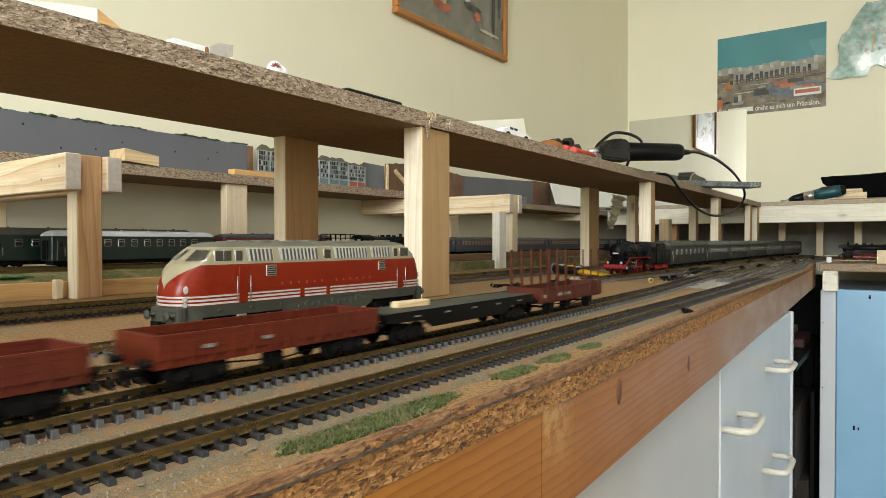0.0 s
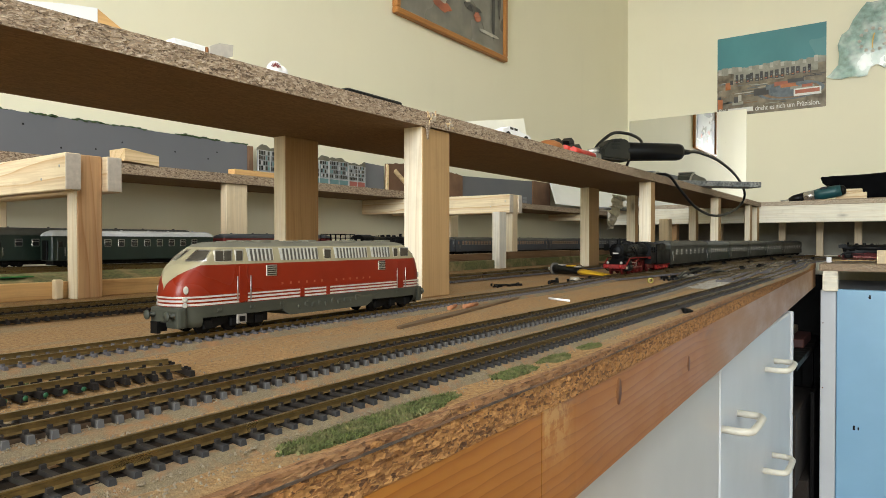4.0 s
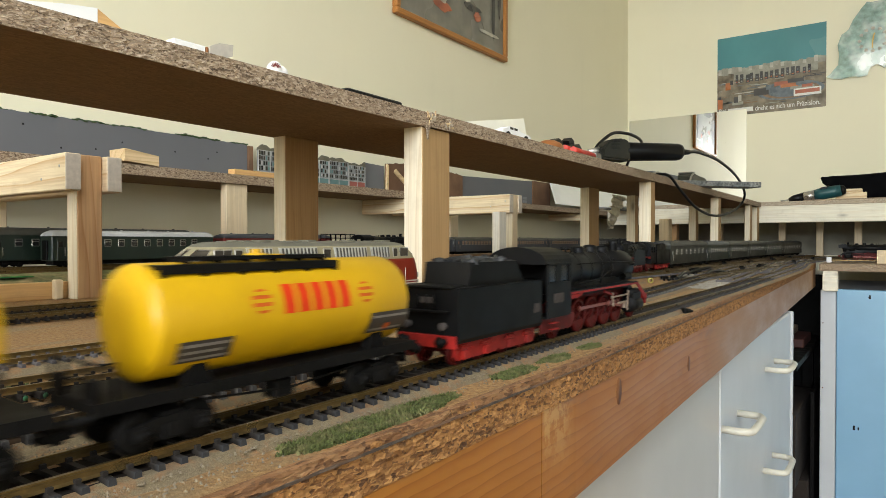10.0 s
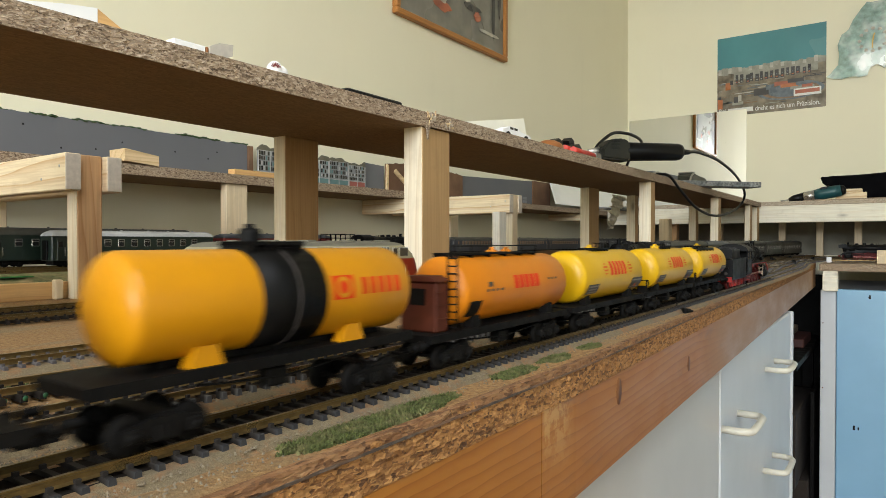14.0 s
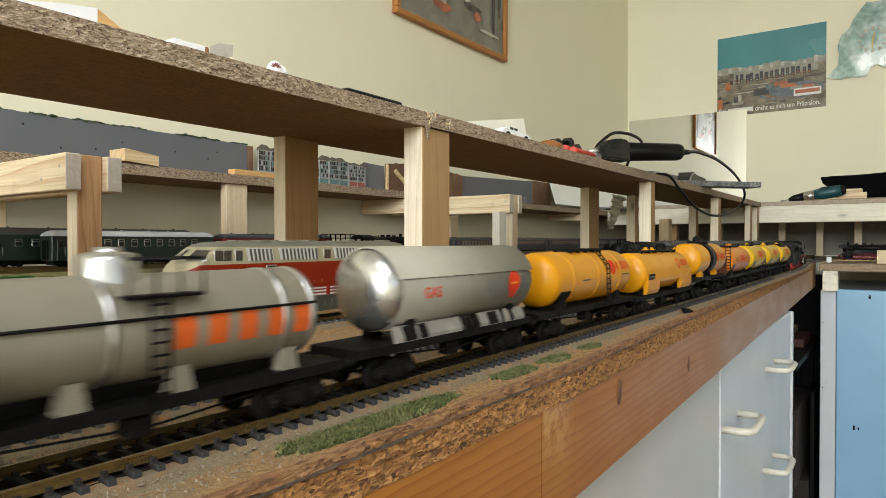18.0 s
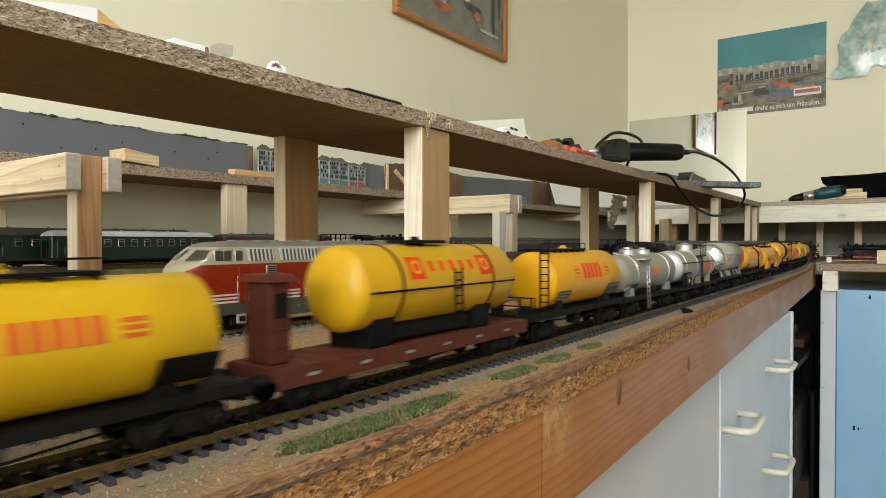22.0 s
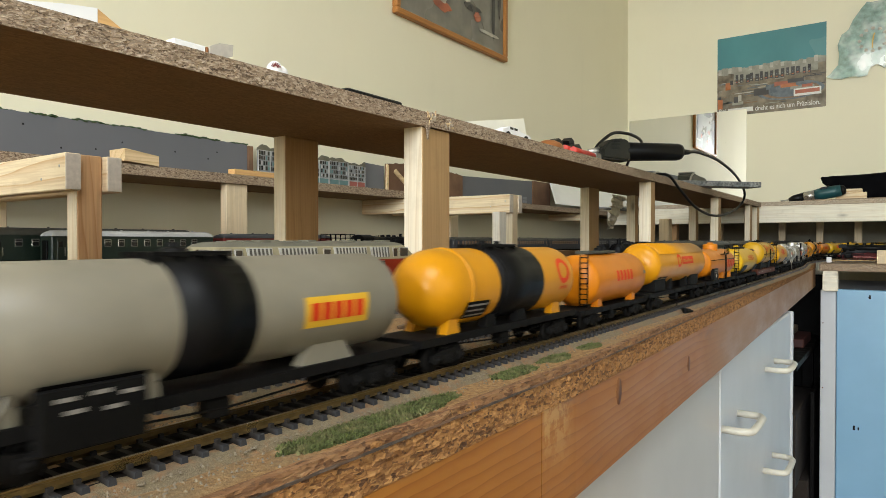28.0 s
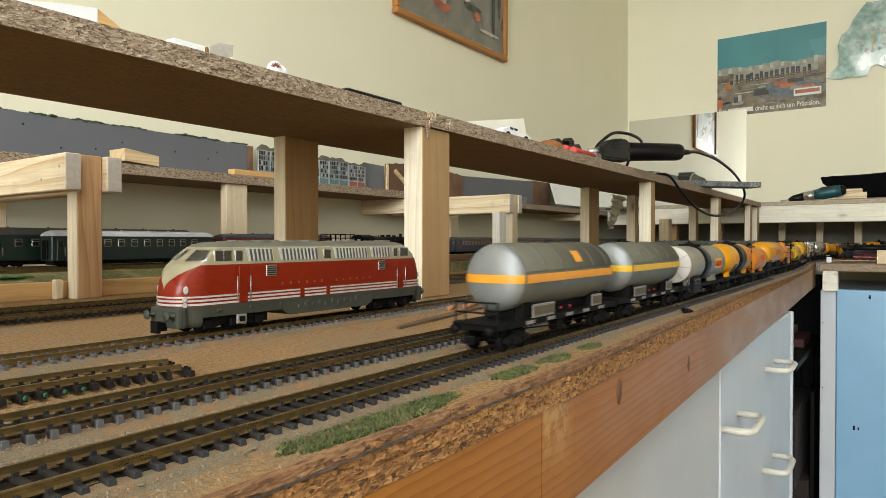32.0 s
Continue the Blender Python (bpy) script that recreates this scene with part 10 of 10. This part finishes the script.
# ---- litter on the table ----
M['dark_wood'] = wood("weathered_dark_strip", (0.17, 0.11, 0.06), (0.10, 0.06, 0.03), 0, 1.0, 0.7, False)
M['green_flock'] = paint("green_flock", (0.100, 0.118, 0.030), 0.95, 0, 0.6, 900, 0.5, (0.20, 0.17, 0.075), 0.85)
M['green_bright'] = paint("bright_green_paint_mark", (0.035, 0.21, 0.045), 0.7, 0, 0.4, 300, 0.3)
b = bmesh.new()
prism(b, [(0.345, 0.2795), (0.348, 0.2840), (0.40, 0.2960), (0.50, 0.3135), (0.628, 0.3340), (0.626, 0.3300), (0.50, 0.3055), (0.40, 0.2865)], TOP + 0.0002, TOP + 0.0020, 'z')
solid("wood_strip", b, M['dark_wood'], "weathered dark strip of wood lying between the tracks", "wood strip")
M['terracotta'] = paint("terracotta_stick", (0.42, 0.17, 0.07), 0.7, 0, 0.2, 200, 0.1)
for p, q in (((0.466, 0.322, TOP + 0.002), (0.484, 0.327, TOP + 0.002)), ((0.484, 0.318, TOP + 0.0021), (0.512, 0.322, TOP + 0.0021))):
    b = bmesh.new()
    pipe(b, [p, q], 0.0019, 8)
    solid("clay_stick", b, M['terracotta'], "short terracotta stick lying by the track", "stick")
b = bmesh.new()
pipe(b, [(0.612, 0.297, TOP + 0.0014), (0.598, 0.268, TOP + 0.0014)], 0.0012, 6)
solid("white_stick", b, M['white_board'], "thin white plastic stick on the table", "stick")
gt = thing("glue_tube", "black and yellow glue tube with a pale cap", "glue tube")
at_ = Matrix.Translation((1.085, 0.515, TOP + 0.0105)) @ Matrix.Rotation(math.atan2(-0.130, -0.058), 4, 'Z') @ Matrix.Diagonal((0.9, 0.8, 0.8, 1))
b = bmesh.new()
lathe(b, [(-0.018, 0), (-0.018, 0.0035), (-0.004, 0.0055), (-0.002, 0.0055), (-0.002, 0)], 14, at_)
part("nozzle_cap", b, M['paper'], gt)
b = bmesh.new()
lathe(b, [(-0.002, 0), (-0.002, 0.0135), (0.004, 0.0138), (0.004, 0)], 16, at_)
part("shoulder", b, M['grey_print'], gt)
for x0, x1, mt in ((0.004, 0.080, 'tool_black'), (0.080, 0.146, 'yellow_band')):
    b = bmesh.new()
    k = 14
    rings = []
    for i in range(6):
        x = x0 + (x1 - x0) * i / 5
        f = (x - 0.004) / 0.142
        ry, rz = 0.0120 + 0.006 * f, 0.0112 * (1 - 0.86 * f) + 0.0006
        rings.append([b.verts.new(at_ @ Vector((x, ry * math.cos(2 * math.pi * j / k), rz * math.sin(2 * math.pi * j / k) - 0.0075 * f))) for j in range(k)])
    for a_, c_ in zip(rings, rings[1:]):
        for j in range(k):
            f_ = b.faces.new([a_[j], a_[(j + 1) % k], c_[(j + 1) % k], c_[j]])
            f_.smooth = True
    b.faces.new(rings[0])
    b.faces.new(rings[-1])
    tb = part("tube", b, M[mt], gt, "yellow crimped end" if mt == 'yellow_band' else "")
    if mt == 'tool_black':
        for x, w_, mm in ((0.016, 0.014, 'white_print'), (0.038, 0.018, 'yellow_band'), (0.062, 0.010, 'white_print')):
            b = bmesh.new()
            rbox(b, x, x + w_, -0.006, 0.006, 0.0085 - 0.05 * (x - 0.0), 0.0112 - 0.05 * x, 0.0006, 1, at_)
            part("label_patch", b, M[mm], tb)
M['dull_yellow'] = paint("dull_yellow_plastic", (0.42, 0.36, 0.08), 0.5, 0, 0.2, 200, 0.03)
b = bmesh.new()
lathe(b, [(-0.0022, 0.0024), (-0.0022, 0.0040), (0.0022, 0.0040), (0.0022, 0.0024), (-0.0022, 0.0024)], 18, Matrix.Translation((0.935, 0.294, TOP + 0.0040)) @ Matrix.Rotation(radians(35), 4, 'Z'))
solid("yellow_ring", b, M['dull_yellow'], "small yellow plastic ring standing by the track", "ring")
M['clear'] = paint("milky_plastic_lid", (0.32, 0.27, 0.20), 0.2, 0, 0.2, 60, 0.03)
b = bmesh.new()
lathe(b, [(0, 0.008), (0.006, 0.0075), (0.0075, 0.006), (0.0075, 0)], 18, Matrix.Translation((0.90, 0.395, TOP)) @ Matrix.Rotation(radians(-90), 4, 'Y'))
solid("plastic_lid", b, M['clear'], "milky plastic lid lying on the table", "lid")
rnd = random.Random(31)
for cx, cy, n, sp in ((0.745, 0.435, 8, 0.030), (0.86, 0.405, 10, 0.045), (0.95, 0.40, 8, 0.04), (0.566, 0.1475, 6, 0.008), (1.05, 0.292, 8, 0.05), (1.19, 0.290, 8, 0.05)):
    for k in range(n):
        l, w_ = rnd.uniform(0.006, 0.024), rnd.uniform(0.0015, 0.004)
        if sp < 0.01:
            l *= 0.6
        b = bmesh.new()
        rbox(b, -l / 2, l / 2, -w_ / 2, w_ / 2, 0, rnd.uniform(0.0015, 0.005), 0.0004, 1)
        solid("metal_scrap", b, M['under'], "small dark metal track part lying on the table", "track part", pose(cx + rnd.uniform(-sp, sp), cy + rnd.uniform(-sp, sp) * 0.45, TOP + 0.0002, 0, 0, rnd.uniform(-50, 40)), group="loose track parts")
for p in ([(1.00, 0.275, 0.004), (1.10, 0.288, 0.010), (1.17, 0.300, 0.006), (1.24, 0.285, 0.012), (1.32, 0.300, 0.005)], [(1.12, 0.262, 0.004), (1.20, 0.268, 0.008), (1.26, 0.255, 0.004)]):
    b = bmesh.new()
    pipe(b, soft_line([(x, y, TOP + z) for x, y, z in p]), 0.0026, 7)
    solid("loose_wire", b, M['tool_black'], "loose black wire lying among the points", "wire")


def grass(name, cx, cy, lx, ly, n, seed, mat, label, zb=TOP, rot=0.0):
    """Patch of short flock tufts."""
    r2 = random.Random(seed)
    b = bmesh.new()
    ca, sa = math.cos(radians(rot)), math.sin(radians(rot))
    for i in range(n):
        while True:
            u, v = r2.uniform(-1, 1), r2.uniform(-1, 1)
            if u * u + v * v < 0.75 + 0.45 * noise.noise(Vector((u * 2.5, v * 2.5, seed))):
                break
        x, y = cx + ca * u * lx - sa * v * ly, cy + sa * u * lx + ca * v * ly
        h, w_, a = r2.uniform(0.0004, 0.0014), r2.uniform(0.0003, 0.0007), r2.uniform(0, 6.28)
        dx, dy = math.cos(a) * w_, math.sin(a) * w_
        lx_, ly_ = r2.uniform(-0.001, 0.001), r2.uniform(-0.001, 0.001)
        b.faces.new([b.verts.new((x - dx, y - dy, zb)), b.verts.new((x + dx, y + dy, zb)), b.verts.new((x + lx_, y + ly_, zb + h))])
    pts = []
    for i in range(24):
        a = 2 * math.pi * i / 24
        k = 0.66 + 0.20 * noise.noise(Vector((math.cos(a) * 2.6, math.sin(a) * 2.6, seed)))
        u, v = k * math.cos(a), k * math.sin(a)
        pts.append((cx + ca * u * lx - sa * v * ly, cy + sa * u * lx + ca * v * ly))
    prism(b, pts, zb, zb + 0.0003, 'z')
    return solid(name, b, mat, label, "grass", kind="stuff")


grass("grass_patch", 0.166, 0.1432, 0.052, 0.0098, 8000, 3, M['green_flock'], "patch of green grass flock at the table edge", TOP, 0)
grass("grass_patch", 0.263, 0.1452, 0.021, 0.0082, 2600, 5, M['green_flock'], "small patch of green grass flock at the table edge")
grass("grass_patch", 0.305, 0.1447, 0.017, 0.0072, 1900, 6, M['green_flock'], "small patch of green grass flock at the table edge")
grass("grass_patch", 0.352, 0.1450, 0.014, 0.0056, 1300, 7, M['green_flock'], "small patch of green grass flock at the table edge")
grass("grass_patch", 0.10, 0.300, 0.03, 0.010, 900, 8, M['green_flock'], "thin green flock beside the siding")
grass("grass_patch", 0.36, 0.775, 0.10, 0.030, 2500, 9, M['green_flock'], "green flock on the raised track bed", DK)
grass("grass_patch", 0.285, 0.756, 0.034, 0.018, 2600, 10, M['green_bright'], "bright green flock on the raised track bed", TOP + 0.0228)

# loose grit along the tracks
b = bmesh.new()
rnd = random.Random(77)
for i in range(14000):
    x = 0.07 + 1.1 * rnd.random() ** 1.8
    y = rnd.choice((0.150, 0.187, 0.194, 0.200, 0.243, 0.250)) + rnd.gauss(0, 0.005)
    if rnd.random() < 0.3:
        y = rnd.uniform(0.135, 0.325)
    if y < edge_y(x) + 0.002:
        continue
    q = rnd.uniform(0.00022, 0.00062)
    z = TOP + q * 0.3 + (0.0016 if 0.148 < y < 0.187 or 0.203 < y < 0.243 else 0)
    vs = [b.verts.new((x + q * rnd.uniform(0.7, 1.2) * math.cos(a), y + q * rnd.uniform(0.7, 1.2) * math.sin(a), z - q * 0.3)) for a in (0.3, 1.9, 3.5, 5.1)]
    tp = b.verts.new((x + rnd.uniform(-0.2, 0.2) * q, y, z + q * rnd.uniform(0.5, 1.1)))
    for k in range(4):
        b.faces.new([vs[k], vs[(k + 1) % 4], tp])
M['grit'] = paint("pale_grit", (0.20, 0.16, 0.105), 0.9, 0, 0.5, 900, 0.3, (0.15, 0.12, 0.08), 0.5)
solid("track_grit", b, M['grit'], "pale sand grains strewn along the tracks", "grit", kind="stuff")


# ---- more lines of the yard beyond the parked engine ----
for label, ctrl in (("yard track beside the passenger train", [(1.25, 0.405), (1.6, 0.425), (2.1, 0.435), (2.5, 0.42), (2.8, 0.36)]),
                    ("yard track beside the passenger train", [(1.3, 0.46), (1.8, 0.475), (2.3, 0.48), (2.8, 0.46)]),
                    ("crossover between the far tracks", [(1.45, 0.278), (1.75, 0.315), (2.05, 0.345), (2.3, 0.36)])):
    track(label, ctrl, 0.0066, M['sleeper'], (9, 9))
for label, ctrl in (("yard track among the points", [(1.15, 0.272), (1.5, 0.300), (1.9, 0.318), (2.3, 0.312), (2.6, 0.25)]),
                    ("yard track among the points", [(1.20, 0.345), (1.6, 0.350), (2.0, 0.352), (2.45, 0.335), (2.75, 0.25)]),
                    ("crossover between the far tracks", [(1.30, 0.200), (1.55, 0.222), (1.85, 0.252), (2.15, 0.288), (2.4, 0.305)]),
                    ("crossover between the far tracks", [(1.00, 0.205), (1.25, 0.222), (1.5, 0.246), (1.75, 0.268)]),
                    ("crossover between the far tracks", [(1.55, 0.352), (1.8, 0.335), (2.05, 0.306), (2.3, 0.268)])):
    track(label, ctrl, 0.0066, M['sleeper'], (9, 9), RT + 0.0003)
M['yard_grey'] = paint("grey_yard_grit", (0.105, 0.095, 0.082), 0.9, 0, 0.45, 420, 0.5, (0.30, 0.28, 0.245), 0.7, spec=0.2)
ballast("ballast_bed", [(1.02, 0.258), (1.3, 0.272), (1.7, 0.290), (2.1, 0.296), (2.45, 0.27)], 0.052, "grey grit among the far points", 0.0007, 1.0, 2.46, 'yard_grey')
rnd = random.Random(15)
for k in range(12):
    x, y = rnd.uniform(1.2, 2.3), rnd.uniform(0.225, 0.345)
    ln = rnd.uniform(0.03, 0.085)
    b = bmesh.new()
    prism(b, [(-ln, -0.0035), (-ln * 0.3, -0.0055), (ln * 0.8, -0.0030), (ln, 0.0020), (ln * 0.2, 0.0050), (-ln * 0.8, 0.0035)], 0.0, 0.0012, 'z')
    solid("grit_patch", b, M['ballast_pale'], "pale patch of grit between the far tracks", "ballast", pose(x, y, TOP + 0.0034, 0, 0, rnd.uniform(0, 9)), kind="structure")
for k, (x, y) in enumerate(((1.28, 0.318), (1.42, 0.262), (1.58, 0.252), (1.66, 0.345), (1.83, 0.318), (1.95, 0.232), (2.08, 0.300), (2.22, 0.325), (1.75, 0.405), (2.05, 0.405), (2.34, 0.225), (2.42, 0.30))):
    sm = thing("point_motor", "small black point motor box beside the far tracks", "point motor", pose(x, y, TOP, 0, 0, (k * 37) % 24 - 8), group="point motors")
    one("housing", (-0.020, 0.020, -0.0045, 0.0045, 0.0, 0.0085), M['black'], sm, r=0.0012)
    one("lid", (-0.014, 0.014, -0.0036, 0.0036, 0.0087, 0.0105), M['under'], sm, r=0.0008)


# ---- what moves ----
def motions():
    path = smooth_path(MAIN, 0.01)
    base = MAIN[0][0]

    def on_main(s):
        """Place and heading on the front track; s counts along the rails from x = 0."""
        d = s - base
        i = max(0, min(len(path) - 2, int(d / 0.01)))
        a, b = path[i], path[i + 1]
        f = d / 0.01 - i
        return Vector((a[1] + (b[1] - a[1]) * f, a[2] + (b[2] - a[2]) * f))

    for ob, s0, wb in MOVERS:
        rows = []
        for k in range(0, 129):
            t = k * 0.25
            s = s0 + SPEED * (t - 9.0) + 0.005 * max(0.0, 8.7 - t) ** 1.6   # gathers speed at first
            f, r = on_main(s + wb), on_main(s - wb)
            c, h = (f + r) / 2, math.atan2(f.y - r.y, f.x - r.x)
            rows.append((t, pose(c.x, c.y, RT, 0, 0, math.degrees(h))))
        walk(ob, rows)
    for ob, x in FREIGHT:
        walk(ob, [(t, pose(x - SPEED_FREIGHT * t, 0.222, RT)) for t in (0.0, 8.0, 16.0, 24.0, 32.0)])
    plank, px0 = FREIGHT_LOAD
    walk(plank, [(t, pose(px0 - SPEED_FREIGHT * t, 0.2235, RT + 0.0174, 0, 0, -4)) for t in (0.0, 8.0, 16.0, 24.0, 32.0)])
    # coupling rods circle with the driving wheels
    for ob, z, cr, s0 in RODS:
        if s0 is None:
            continue
        t0 = 9.0 + (-0.12 - s0) / SPEED
        rows = [(0.0, pose(cr, 0, z))]
        for k in range(int(5.5 * FPS)):
            a = SPEED * (k / FPS) / 0.0092
            rows.append((t0 + k / FPS, pose(cr * math.cos(a), 0, z - cr * math.sin(a))))
        rows.append((32.0, rows[-1][1]))
        walk(ob, rows)
    # main rods swing and crossheads slide
    for ob, cx, z, cr, ln, s0, kind in LINKS:
        if s0 is None:
            continue
        t0 = 9.0 + (-0.12 - s0) / SPEED
        rows = []
        for k in range(int(5.5 * FPS)):
            a = SPEED * (k / FPS) / 0.0092
            px_, pz_ = cx + cr * math.cos(a), z - cr * math.sin(a)
            q = math.sqrt(ln * ln - (0.0098 - pz_) ** 2)
            m = pose(px_, 0, pz_, 0, math.degrees(-math.asin((0.0098 - pz_) / ln)), 0) if kind == 'rod' else pose(px_ + q, 0, 0)
            rows.append((t0 + k / FPS, m))
        walk(ob, [(0.0, rows[0][1])] + rows + [(32.0, rows[-1][1])])
    # wheels roll while their vehicle passes the camera
    for w, r, s0, d, (px, pz) in WHEELS:
        if s0 is None:
            continue
        if d > 0:
            t0 = max(0.0, 9.0 + (-0.12 - s0) / SPEED)
            t1 = min(32.0, t0 + 4.5)
        else:
            t0, t1 = 0.0, 4.5
        v = SPEED if d > 0 else -SPEED_FREIGHT
        n = int((t1 - t0) * FPS)
        rows = [(0.0, pose(px, 0, pz))] if t0 > 0.04 else []
        for k in range(n + 1):
            t = t0 + k / FPS
            rows.append((t, pose(px, 0, pz, 0, math.degrees(v * (k / FPS) / r), 0)))
        if t1 < 31.9:
            rows.append((32.0, rows[-1][1]))
        walk(w, rows)


motions()
